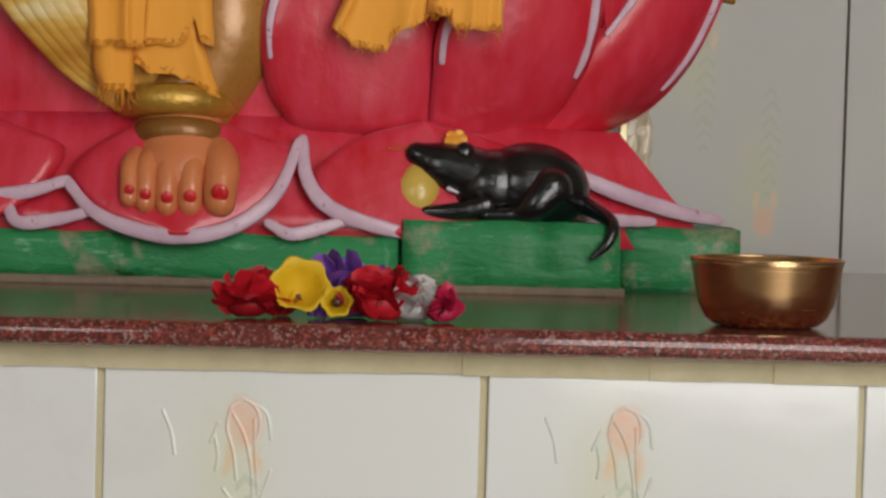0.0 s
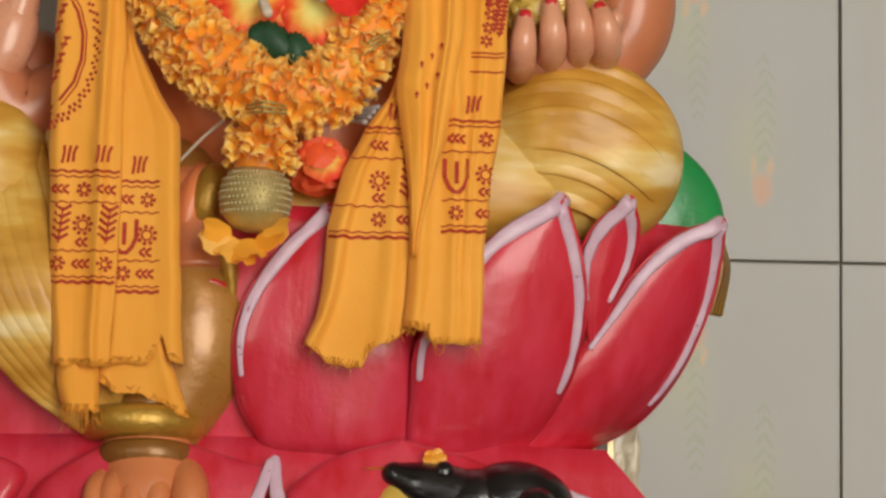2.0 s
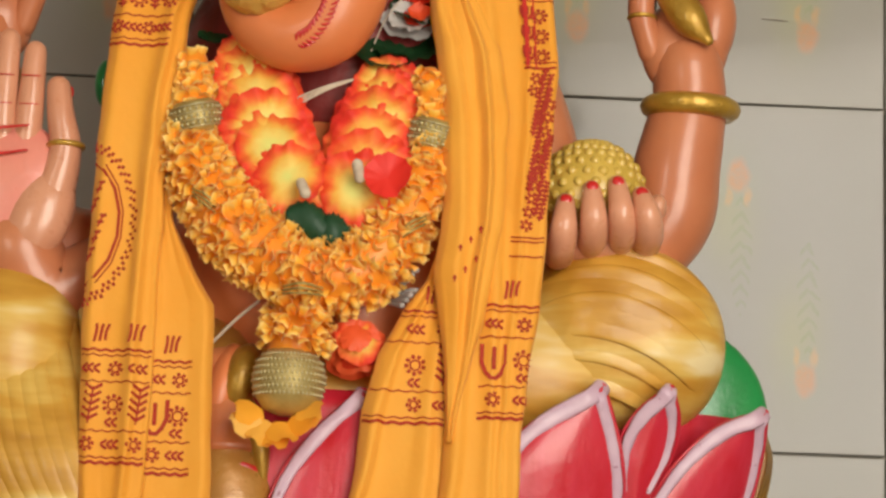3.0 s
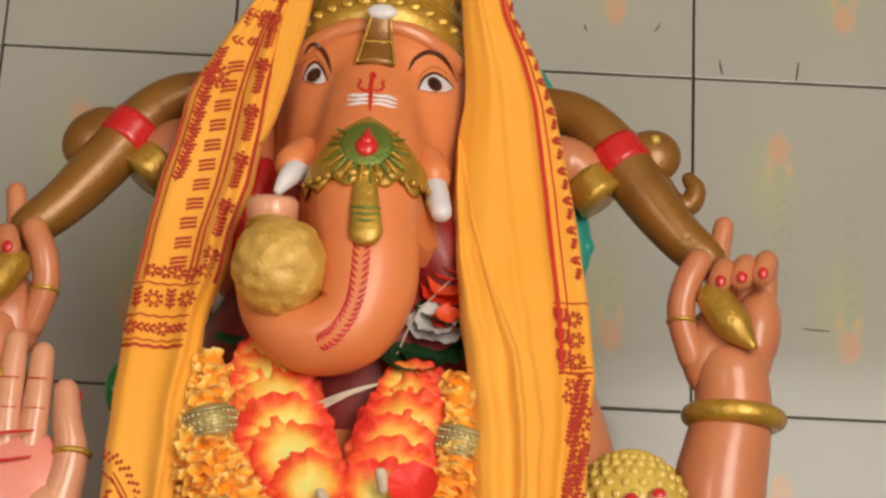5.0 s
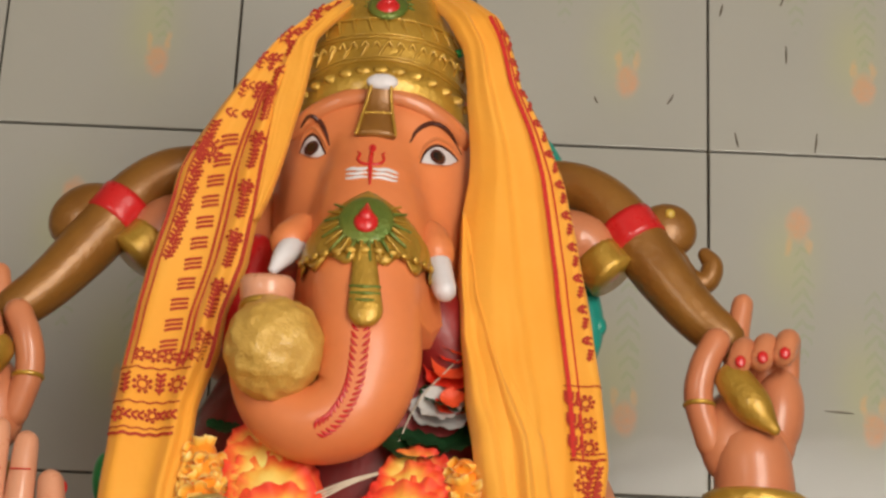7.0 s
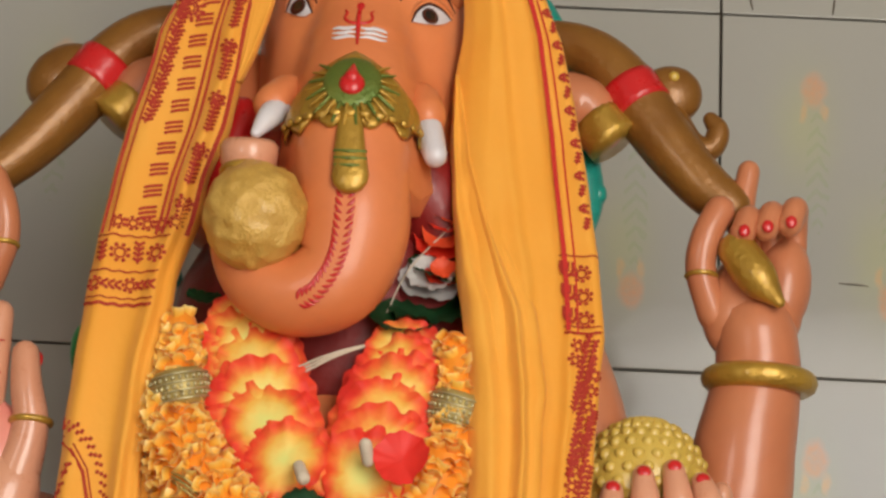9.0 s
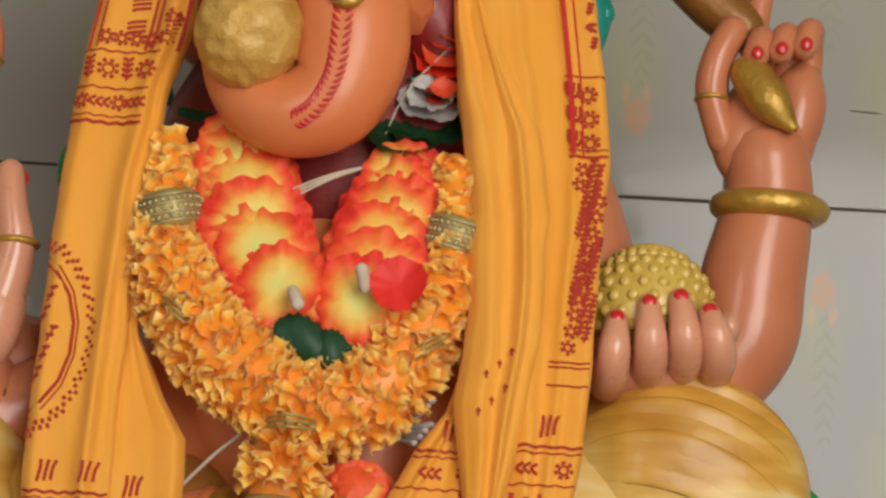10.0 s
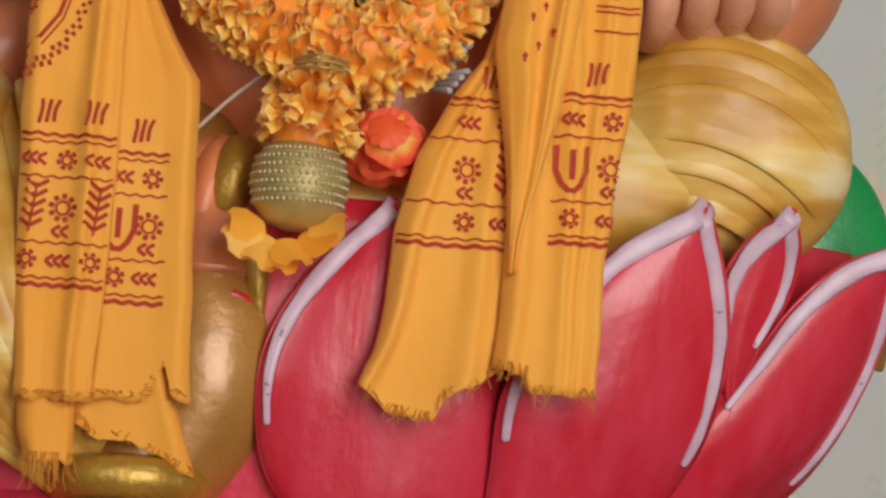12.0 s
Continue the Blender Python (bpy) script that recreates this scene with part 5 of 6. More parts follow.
L4 = Sheet([(-0.915, 0.40), (-0.912, 0.30), (-0.905, 0.218)], [(-0.838, 0.40), (-0.832, 0.30), (-0.803, 0.218)],
           [(0.2, -0.232), (0.3, -0.232), (0.4, -0.226)], [(0.2, 0.2, 0.010, 0.4), (0.7, 0.15, 0.008, -0.6)], 7, 0.004, ((0, 0.047), (0.2, 0.026), (0.5, 0.027), (0.85, 0.008), (1, 0.0)))
L3 = Sheet([(-0.958, 0.30), (-0.952, 0.25), (-0.944, 0.223)], [(-0.908, 0.30), (-0.905, 0.25), (-0.905, 0.223)], [(0.2, -0.246), (0.3, -0.243)], [(0.45, 0.3, 0.014, 0)], 3, 0.004)
panel = L1.build("upper_panel", scarf_left)
LF.build("turned_flap", scarf_left, 24, 60)
under = L2.build("under_panel", scarf_left, 36, 60)
L4.build("lower_panel", scarf_left, 30, 30)
tail = L3.build("tail", scarf_left, 20, 20)
bm = bmesh.new()
def hatch(bm, s, x, z):
    """Three short wavy dashes, one over the other."""
    for k in (-1, 0, 1):
        stroke(bm, s, [(x - 0.009, z + 0.0055 * k - 0.001), (x - 0.002, z + 0.0055 * k + 0.0015), (x + 0.010, z + 0.0055 * k + 0.003)], 0.0022)


for u0, w0 in ((0.05, 0.0042), (0.13, 0.0020), (0.62, 0.0030), (0.69, 0.0030), (0.95, 0.0050)):
    vline(bm, L1, u0, 0.948, u0, 1.30 if u0 > 0.5 else 1.22, w0, 60)
for k in range(11):
    z = 0.972 + 0.0255 * k
    hatch(bm, L1, L1.on(0.46, z)[0], z)
for k in range(17):
    z = 0.962 + 0.0205 * k
    x = L1.on(0.83, z)[0]
    (flower if k % 3 == 1 else sprig)(bm, L1, x, z, *((0.0088, 7) if k % 3 == 1 else (0.024, 0.005, 5)))
for k in range(8):
    z = 1.075 + 0.021 * k
    sprig(bm, L1, L1.on(0.19, z)[0], z, 0.027, 0.010, 5)
for k in range(5):
    flower(bm, L1, L1.on(0.2 + 0.15 * k, 0.960)[0], 0.960, 0.0075, 7)
for r_ in (0.015, 0.009):
    flower(bm, L1, L1.on(0.25, 1.215)[0], 1.215, r_, 11)
for k in range(9):
    z = 1.262 + 0.018 * k
    for u0 in (0.3, 0.55, 0.8):
        (sideways if (k + int(10 * u0)) % 2 else sprig)(bm, L1, L1.on(u0, z)[0], z, *((0.012, 2) if (k + int(10 * u0)) % 2 else (0.016, 0.004, 3)))
for z, t in ((0.945, 0.0018), (0.905, 0.0018), (0.875, 0.0016), (0.868, 0.0034)):
    hline(bm, L1, z, t, 0, 0.8, 0.0008)
for k in range(4):
    x = L1.on(0.1 + 0.2 * k, 0.925)[0]
    (flower if k % 2 else sprig)(bm, L1, x, 0.926 if k % 2 else 0.914, *((0.010, 8) if k % 2 else (0.024, 0.0, 4)))
    (sideways if k % 2 else flower)(bm, L1, L1.on(0.1 + 0.2 * k, 0.89)[0], 0.890)
# half medallion
for r, t in ((0.075, 0.0024), (0.082, 0.0012)):
    stroke(bm, L1, [(-0.985 + 0.62 * r * math.sin(a), 0.645 + r * math.cos(a)) for a in np.linspace(0.15, 3.0, 15)], t)
for k in range(60):
    a = 0.1 + 2.9 * k / 60
    r = 0.088 + 0.012 * ((k * 7) % 5) / 5
    stroke(bm, L1, [(-0.985 + 0.66 * r * math.sin(a), 0.645 + r * math.cos(a)), (-0.985 + 0.66 * (r + 0.005) * math.sin(a), 0.645 + (r + 0.005) * math.cos(a))], 0.0025)
for k in range(5):
    sprig(bm, L1, -0.972 + 0.005 * (k % 3), 0.60 + 0.02 * k, 0.016, 0.006, 2)
print_rows(bm, L1, 0.497, 0.02, 0.98, (2, 0, 2))
tagged(part("printed_pattern", bm, PRINT, panel, "dark red block-printed motifs"), kind="stuff")
bm = bmesh.new()
print_rows(bm, L2, 0.488, 0.02, 0.70, (1, 0))
tagged(part("printed_pattern", bm, PRINT, under, "dark red block-printed motifs"), kind="stuff")
bm = bmesh.new()
frays(bm, L3, 40, None, 0.035)
frays(bm, L1, 20, None, 0.006)
frays(bm, L2, 20, None, 0.006)
frays(bm, L4, 24, None, 0.010)
tagged(part("fringe", bm, FRAY, tail, "loose frayed threads at the hem"), kind="stuff")

# its other side
scarf_right = thing("scarf", "saffron cotton scarf with red border and print hanging over the lotus", "scarf")
R1 = Sheet([(-0.695, 1.497), (-0.675, 1.465), (-0.652, 1.435), (-0.624, 1.389), (-0.607, 1.359), (-0.600, 1.278), (-0.595, 1.227), (-0.600, 1.17), (-0.603, 1.115), (-0.603, 1.052), (-0.597, 0.993), (-0.589, 0.92), (-0.575, 0.829), (-0.567, 0.728), (-0.567, 0.648), (-0.570, 0.60), (-0.564, 0.54), (-0.557, 0.48), (-0.556, 0.41), (-0.560, 0.36), (-0.563, 0.305)],
           [(-0.665, 1.495), (-0.632, 1.47), (-0.595, 1.437), (-0.568, 1.404), (-0.556, 1.376), (-0.538, 1.31), (-0.51, 1.253), (-0.489, 1.196), (-0.478, 1.148), (-0.464, 1.08), (-0.454, 1.012), (-0.444, 0.947), (-0.440, 0.908), (-0.437, 0.849), (-0.440, 0.801), (-0.444, 0.733), (-0.448, 0.652), (-0.453, 0.56), (-0.464, 0.5), (-0.466, 0.479), (-0.47, 0.406), (-0.473, 0.305)],
           [(0.3, -0.262), (0.45, -0.258), (0.6, -0.25), (0.75, -0.225), (0.95, -0.185), (1.1, -0.168), (1.25, -0.168), (1.35, -0.17), (1.40, -0.165), (1.45, -0.125), (1.5, -0.06)],
           [(0.22, 0.16, 0.012, 0.15), (0.52, 0.10, 0.010, -0.25), (0.76, 0.05, 0.007, 0.03), (0.97, 0.08, 0.010, 0.0)], 4, 0.003, ((0, 0.02), (0.33, 0.016), (0.38, 0.0), (0.7, 0.001), (1, 0.0)))
RF = Sheet([(-0.602, 1.15), (-0.602, 1.05), (-0.597, 0.993), (-0.588, 0.92), (-0.575, 0.829), (-0.568, 0.728), (-0.569, 0.648), (-0.576, 0.60), (-0.568, 0.541), (-0.558, 0.48), (-0.556, 0.405)],
           [(-0.597, 1.15), (-0.572, 1.05), (-0.540, 0.96), (-0.506, 0.88), (-0.494, 0.794), (-0.498, 0.659), (-0.515, 0.553), (-0.536, 0.471), (-0.549, 0.405)],
           nearer(R1.d.tolist(), (0.4, 0.006), (0.55, 0.016), (0.8, 0.014), (1.0, 0.006), (1.15, 0.0005)), [(0.32, 0.20, 0.018, -0.5), (0.72, 0.10, 0.020, -0.15), (0.97, 0.10, 0.008, 0.0)], 8, 0.002)
R2 = Sheet([(-0.566, 0.65), (-0.583, 0.592), (-0.609, 0.556), (-0.635, 0.505), (-0.651, 0.44), (-0.655, 0.377), (-0.662, 0.334), (-0.674, 0.30), (-0.668, 0.277)],
           [(-0.552, 0.65), (-0.543, 0.55), (-0.545, 0.48), (-0.548, 0.41), (-0.552, 0.36), (-0.560, 0.277)],
           [(0.25, -0.25), (0.45, -0.246), (0.6, -0.238), (0.7, -0.225)], [(0.42, 0.10, 0.014, 0.9), (0.68, 0.14, 0.010, -0.2), (0.93, 0.08, 0.016, -0.3), (0.12, 0.2, 0.006, 0.3)], 5, 0.005, ((0, 0.027), (0.2, 0.006), (0.55, 0.0), (0.62, 0.02), (0.8, 0.028), (1, 0.047)))
panel = R1.build("upper_panel", scarf_right)
under = R2.build("under_panel", scarf_right, 40, 60)
front = RF.build("front_fold", scarf_right, 40, 80)
bm = bmesh.new()
for u, t in ((0.80, 0.0050), (0.87, 0.0018)):
    vline(bm, R1, u if u < 0.85 else u + 0.02, 1.40, u - 0.05, 0.86, t, 60)
part("border_stripe", bm, STRIPE, panel, "bright red border stripes")
bm = bmesh.new()
for k in range(6):
    sprig(bm, RF, RF.on(0.35, 0.60 + 0.012 * k)[0] + 0.01 * (k % 3), 0.585 + 0.012 * k, 0.008, 0.0, 1)
tagged(part("printed_pattern", bm, PRINT, front, "faint block print showing through the fold"), kind="stuff")
bm = bmesh.new()
bm = bmesh.new()
for k in range(22):
    x, y, z = R1.on(0.94, 0.98 + 0.019 * k)
    sideways(bm, R1, x, z, 0.008, 2) if k % 2 else sprig(bm, R1, x, z - 0.006, 0.014, 0.002, 3)
for z, t in ((0.945, 0.0016), (0.865, 0.0016), (0.858, 0.003)):
    hline(bm, R1, z, t, 0.72, 1.0, 0.0006)
for k in range(3):
    flower(bm, R1, R1.on(0.87, 0.925 - 0.026 * k)[0], 0.925 - 0.026 * k, 0.009, 8)
    emblem(bm, R1, R1.on(0.77, 0.93 - 0.026 * k)[0], 0.93 - 0.026 * k, 0.006)
for k in range(9):
    sprig(bm, R1, R1.on(0.80 + 0.04 * (k % 5), 0.70 + 0.014 * k)[0], 0.70 + 0.014 * k, 0.018, 0.003, 3)
for k in range(34):
    z = 0.66 + 0.0056 * k
    u0 = 0.80 + 0.17 * ((k * 7) % 10) / 10
    (sprig if k % 3 else flower)(bm, R1, R1.on(u0, z)[0], z, *((0.016, 0.004, 3) if k % 3 else (0.007, 6)))
for z in (0.645, 0.640, 0.622):
    hline(bm, R1, z, 0.0018, 0.66, 0.99, 0.0006)
print_rows(bm, R1, 0.563, 0.40, 0.99, (1, 0, 2))
tagged(part("printed_pattern", bm, PRINT, panel, "dark red block-printed motifs"), kind="stuff")
bm = bmesh.new()
print_rows(bm, R2, 0.555, 0.02, 0.98, (0, 2, 2))
tagged(part("printed_pattern", bm, PRINT, under, "dark red block-printed motifs"), kind="stuff")
bm = bmesh.new()
frays(bm, R1, 26, None, 0.022)
frays(bm, R2, 40, None, 0.016)
tagged(part("fringe", bm, FRAY, panel, "loose frayed threads at the hem"), kind="stuff")


# ---- garlands ----
def leaf_petal(bm, at, out, along, w, l, curl=0.4, mat=0):
    """One small cupped petal that stands out along `out`."""
    out, along = Vector(out).normalized(), Vector(along).normalized()
    side = out.cross(along).normalized()
    nrm = side.cross(out).normalized()
    g = []
    for i, t in enumerate((0.0, 0.4, 0.78, 1.0)):
        ww = w * (0.45, 1.05, 0.95, 0.5)[i]
        g.append([bm.verts.new(Vector(at) + out * l * t + side * ww * k + nrm * (curl * l * t * t - curl * 1.6 * l * k * k * (0.3 + t))) for k in (-0.5, -0.18, 0.18, 0.5)])
    for a, b in zip(g, g[1:]):
        for k in range(3):
            bm.faces.new((a[k], a[k + 1], b[k + 1], b[k])).material_index = mat


def ruffle(bm, pts, radii, step, gap, rng, uvl):
    """A rope of small folded satin petals that stand out from it in rings."""
    n = int(sum(math.dist(a, b) for a, b in zip(pts, pts[1:])) / step)
    row = spline([(*p, r) for p, r in zip(pts, radii)], n)
    rows = (0.0, 0.45, 0.8, 1.0)
    for i in range(n):
        c, r = Vector(row[i][:3]), row[i][3]
        t = Vector(row[min(i + 1, n - 1)][:3] - row[max(i - 1, 0)][:3]).normalized()
        s = t.cross(Vector((0, 1, 0))).normalized()
        b = s.cross(t)
        per = int(2 * math.pi * r / gap)
        for k in range(per):
            a = 2 * math.pi * (k + 0.5 * (i % 2) + rng.uniform(-0.25, 0.25)) / per
            o = s * math.cos(a) + b * math.sin(a)
            if o.y > 0.45:
                continue
            out = (o + t * rng.uniform(-1.1, 1.1) + o.cross(t) * rng.uniform(-0.5, 0.5)).normalized()
            roll = rng.uniform(-0.7, 0.7) + (math.pi if rng.random() < 0.35 else 0)
            side = out.cross(t).normalized()
            up = side.cross(out)
            side, up = side * math.cos(roll) + up * math.sin(roll), up * math.cos(roll) - side * math.sin(roll)
            l, w, dip = 0.0175 * rng.uniform(0.85, 1.15), 0.0085 * rng.uniform(0.8, 1.2), rng.uniform(0.5, 1.1)
            base = c + o * (r - 0.011)
            g = []
            for f in rows:
                ww = w * (0.55 + 0.75 * f - 0.35 * f * f)
                g.append([bm.verts.new(base + out * l * (f - 0.10 * abs(q) * f) + side * ww * q + up * (dip * ww * (q * q - 0.4) + 0.003 * f * f)) for q in (-1, -0.5, 0, 0.5, 1)])
            for j in range(3):
                for q in range(4):
                    f = bm.faces.new((g[j][q], g[j][q + 1], g[j + 1][q + 1], g[j + 1][q]))
                    for lp, jj in zip(f.loops, (j, j, j + 1, j + 1)):
                        lp[uvl].uv = (rows[jj], i / n)


rng = random.Random(5)
garland = thing("garland", "orange satin marigold garland with gilt beads and hanging pendant", "garland")
G = [(-0.868, -0.192, 0.850), (-0.862, -0.200, 0.805), (-0.860, -0.212, 0.745), (-0.834, -0.222, 0.685), (-0.788, -0.232, 0.632), (-0.722, -0.238, 0.598), (-0.662, -0.236, 0.600), (-0.618, -0.228, 0.655), (-0.590, -0.22, 0.720), (-0.582, -0.212, 0.775), (-0.588, -0.200, 0.840)]
GR = [0.020, 0.023, 0.033, 0.043, 0.047, 0.046, 0.046, 0.040, 0.030, 0.022, 0.018]
bm = bmesh.new()
uvl = bm.loops.layers.uv.new("map")
ruffle(bm, G, GR, 0.0080, 0.0115, rng, uvl)
tagged(part("petals", bm, SATIN, garland, "dense folded orange satin petals"), kind="stuff")
bm = bmesh.new()
tube(bm, G, [0.88 * q for q in GR], 0, 14, 60)
part("core", bm, SATIN, garland)
for (x, y, z), turn, R in (((-0.859, -0.214, 0.778), -14, 0.028), ((-0.583, -0.216, 0.768), 14, 0.026)):
    bm = bmesh.new()
    lathe(bm, [(R * 0.8, -0.019), (R, -0.014), (R * 1.05, 0.0), (R, 0.014), (R * 0.8, 0.019)], (x, y, z), 0, 30, 1, (8, turn, 0))
    bead = part("bead", bm, GILT, garland, "studded gilt bead")
    bm = bmesh.new()
    for q in range(3):
        for k in range(26):
            a = 2 * math.pi * k / 26
            p = pose(x, y, z, 8, turn, 0) @ Vector((R * 1.06 * math.cos(a), R * 1.06 * math.sin(a), -0.0085 + 0.0085 * q))
            blob(bm, p, (0.0022, 0.0022, 0.0026), 0, (0, 0, 0), 6, 4)
    for h in (-0.0128, -0.0043, 0.0043, 0.0128):
        torus(bm, (x, y, z), R * 1.05, 0.0011, 0, 36, 6, 1.0, (8, turn, 0))
        for v in bm.verts[-216:]:
            v.co += pose(0, 0, 0, 8, turn, 0) @ Vector((0, 0, h))
    part("studs", bm, STUD, bead)
bm = bmesh.new()
uvl = bm.loops.layers.uv.new("map")
ruffle(bm, [(-0.722, -0.240, 0.556), (-0.727, -0.244, 0.535), (-0.731, -0.246, 0.514)], [0.028, 0.041, 0.040], 0.0075, 0.0115, rng, uvl)
tube(bm, [(-0.724, -0.236, 0.560), (-0.731, -0.238, 0.512)], [0.02, 0.030], 0, 14)
tagged(part("tassel_petals", bm, SATIN, garland), kind="stuff")
bm = bmesh.new()
for k, (dx, dz) in enumerate(((-0.035, 0.004), (-0.018, -0.018), (0.004, -0.014), (0.024, -0.004), (0.036, 0.006), (-0.04, -0.010), (-0.005, -0.02))):
    leaf_petal(bm, (-0.742 + dx * 0.5, -0.252 - 0.002 * (k % 3), 0.428 + dz * 0.4), (dx, -0.012, dz - 0.006), (0.2, -1, 0.4), 0.036, 0.036, 0.5)
tagged(part("pendant_petals", bm, MARIGOLD, garland, "broad orange satin petals under the bead"), kind="stuff")
bm = bmesh.new()
lathe(bm, [(0.012, 0.039), (0.026, 0.034), (0.037, 0.021), (0.0415, 0.002), (0.038, -0.019), (0.027, -0.033), (0.012, -0.039)], (-0.734, -0.24, 0.470), 0, 44)
pendant = part("pendant_bead", bm, GILT, garland, "egg-shaped gilt bead ringed with studs")
bm = bmesh.new()
for q in range(7):
    h = 0.028 - 0.0075 * q
    R = float(np.interp(h, [-0.033, -0.019, 0.002, 0.021, 0.034], [0.027, 0.038, 0.0415, 0.037, 0.026]))
    n = 24
    for k in range(n):
        a = math.pi + math.pi * (k + 0.5 * (q % 2)) / (n - 1)
        blob(bm, (-0.734 + (R + 0.0005) * math.cos(a), -0.24 + (R + 0.0005) * math.sin(a), 0.470 + h), (0.0019, 0.0017, 0.0023), 0, (0, 0, 0), 6, 4)
for q in range(6):
    h = 0.0243 - 0.0075 * q
    R = float(np.interp(h, [-0.033, -0.019, 0.002, 0.021, 0.034], [0.027, 0.038, 0.0415, 0.037, 0.026]))
    torus(bm, (-0.734, -0.24, 0.470 + h), R + 0.0002, 0.0006, 0, 40, 6)
part("studs", bm, STUD, pendant)
for k, (x, y, z, turn) in enumerate(((-0.836, -0.266, 0.668, 35), (-0.603, -0.264, 0.648, -35), (-0.722, -0.288, 0.568, 0))):
    bm = bmesh.new()
    for d in (-0.004, 0.0, 0.004):
        tube(bm, [(x - 0.022 * math.cos(radians(turn)), y + 0.012, z + 0.022 * math.sin(radians(turn)) + d), (x, y - 0.006, z + d * 1.4), (x + 0.022 * math.cos(radians(turn)), y + 0.012, z - 0.022 * math.sin(radians(turn)) + d)], [0.0014] * 3, 0, 6)
    part("wire", bm, GILT, garland, "twisted gilt wire")


def frilled_disc(bm, at, normal, R, rng, rings=5, seg=48, cup=0.25, uvl=None, lobes=13):
    """A ruffled round petal layer with its own radial map."""
    q = Vector(normal).to_track_quat("Z", "Y").to_matrix().to_4x4()
    m = Matrix.Translation(at) @ q
    ph = rng.random() * 6
    rows = []
    for i in range(rings + 1):
        t = i / rings
        row = []
        for k in range(seg):
            a = 2 * math.pi * k / seg
            lob = 1 + 0.045 * t * abs(math.sin(lobes * a / 2 + ph)) + 0.13 * t * noise.noise(Vector((math.cos(a) * 2, math.sin(a) * 2, ph)))
            h = cup * R * t * t + 0.055 * R * t ** 5 * math.sin(lobes * a + ph) + 0.26 * R * t * t * noise.noise(Vector((math.cos(a) * 1.5, math.sin(a) * 1.5, ph + 3)))
            row.append(bm.verts.new(m @ Vector((R * t * lob * math.cos(a), R * t * lob * math.sin(a), h))))
        rows.append(row)
    for i, (a, b) in enumerate(zip(rows, rows[1:])):
        for k in range(seg):
            f = bm.faces.new((a[k], a[(k + 1) % seg], b[(k + 1) % seg], b[k]))
            if uvl:
                for lp, tt in zip(f.loops, (i, i, i + 1, i + 1)):
                    lp[uvl].uv = (tt / rings, k / seg)


flame = thing("flower_garland", "orange and yellow frilled cloth flower garland hung round the neck", "garland")
rng = random.Random(11)
for strand in ([(-0.800, -0.196, 0.858, 0.046), (-0.793, -0.206, 0.832, 0.051), (-0.786, -0.216, 0.806, 0.052), (-0.776, -0.228, 0.770, 0.055), (-0.764, -0.240, 0.740, 0.053), (-0.744, -0.253, 0.703, 0.050)],
               [(-0.640, -0.198, 0.834, 0.044), (-0.645, -0.208, 0.810, 0.050), (-0.650, -0.219, 0.782, 0.055), (-0.654, -0.230, 0.750, 0.057), (-0.660, -0.242, 0.722, 0.056), (-0.668, -0.255, 0.694, 0.052)]):
    for k, (x, y, z, R) in enumerate(strand):
        bm = bmesh.new()
        uvl = bm.loops.layers.uv.new("map")
        tip = rng.uniform(-0.16, 0.16)
        frilled_disc(bm, (x, y + 0.005, z - 0.004), ((0.15 if x < -0.7 else -0.15) + tip, -1, 0.05), R, rng, 10, 120, -0.20, uvl, 17)
        frilled_disc(bm, (x + 0.3 * tip * R, y, z), (tip, -1, 0.1), R * 0.82, rng, 9, 96, -0.10, uvl, 13)
        part("flower", bm, FLAME, flame, "frilled flame-coloured cloth blossom")
for x, z in ((-0.730, 0.692), (-0.664, 0.700)):
    bm = bmesh.new()
    tube(bm, [(x, -0.275, z), (x + (0.006 if x < -0.7 else -0.003), -0.285, z - 0.014 if x < -0.7 else z + 0.014)], [0.006, 0.0065], 0, 10)
    part("stamen", bm, THREAD, flame, "pale stub stamen")
bm = bmesh.new()
frilled_disc(bm, (-0.632, -0.276, 0.702), (-0.1, -1, 0.3), 0.027, rng, 4, 40, 0.3)
part("red_blossom", bm, BRIGHT_RED, flame)
for a, b in (((-0.746, 0.658), (-0.684, 0.640)), ((-0.712, 0.634), (-0.672, 0.644))):
    bm = bmesh.new()
    g = []
    for i in range(15):
        t = i / 14
        w = 0.020 * math.sin(math.pi * min(0.98, t + 0.06)) ** 0.7 * (1.0 + 0.16 * (i % 2))
        g.append([(a[0] + (b[0] - a[0]) * t, -0.268 - 0.005 * math.sin(3 * t) + 0.006 * abs(k) + 0.002 * math.sin(9 * t + 2 * k), a[1] + (b[1] - a[1]) * t + k * w) for k in (-1, -0.5, 0, 0.5, 1)])
    slab(bm, g, 0.001)
    part("leaf", bm, LEAF, flame, "dark green cloth leaf")
for x, y, z, R in ((-0.606, -0.150, 0.936, 0.034), (-0.618, -0.160, 0.884, 0.040), (-0.850, -0.165, 0.888, 0.018), (-0.642, -0.178, 0.868, 0.034)):
    bm = bmesh.new()
    frilled_disc(bm, (x, y, z), (0.1, -0.75, 0.9), R, rng, 4, 44, 0.25)
    part("green_frill", bm, LEAF_FRILL, flame, "green cloth leaf frill")
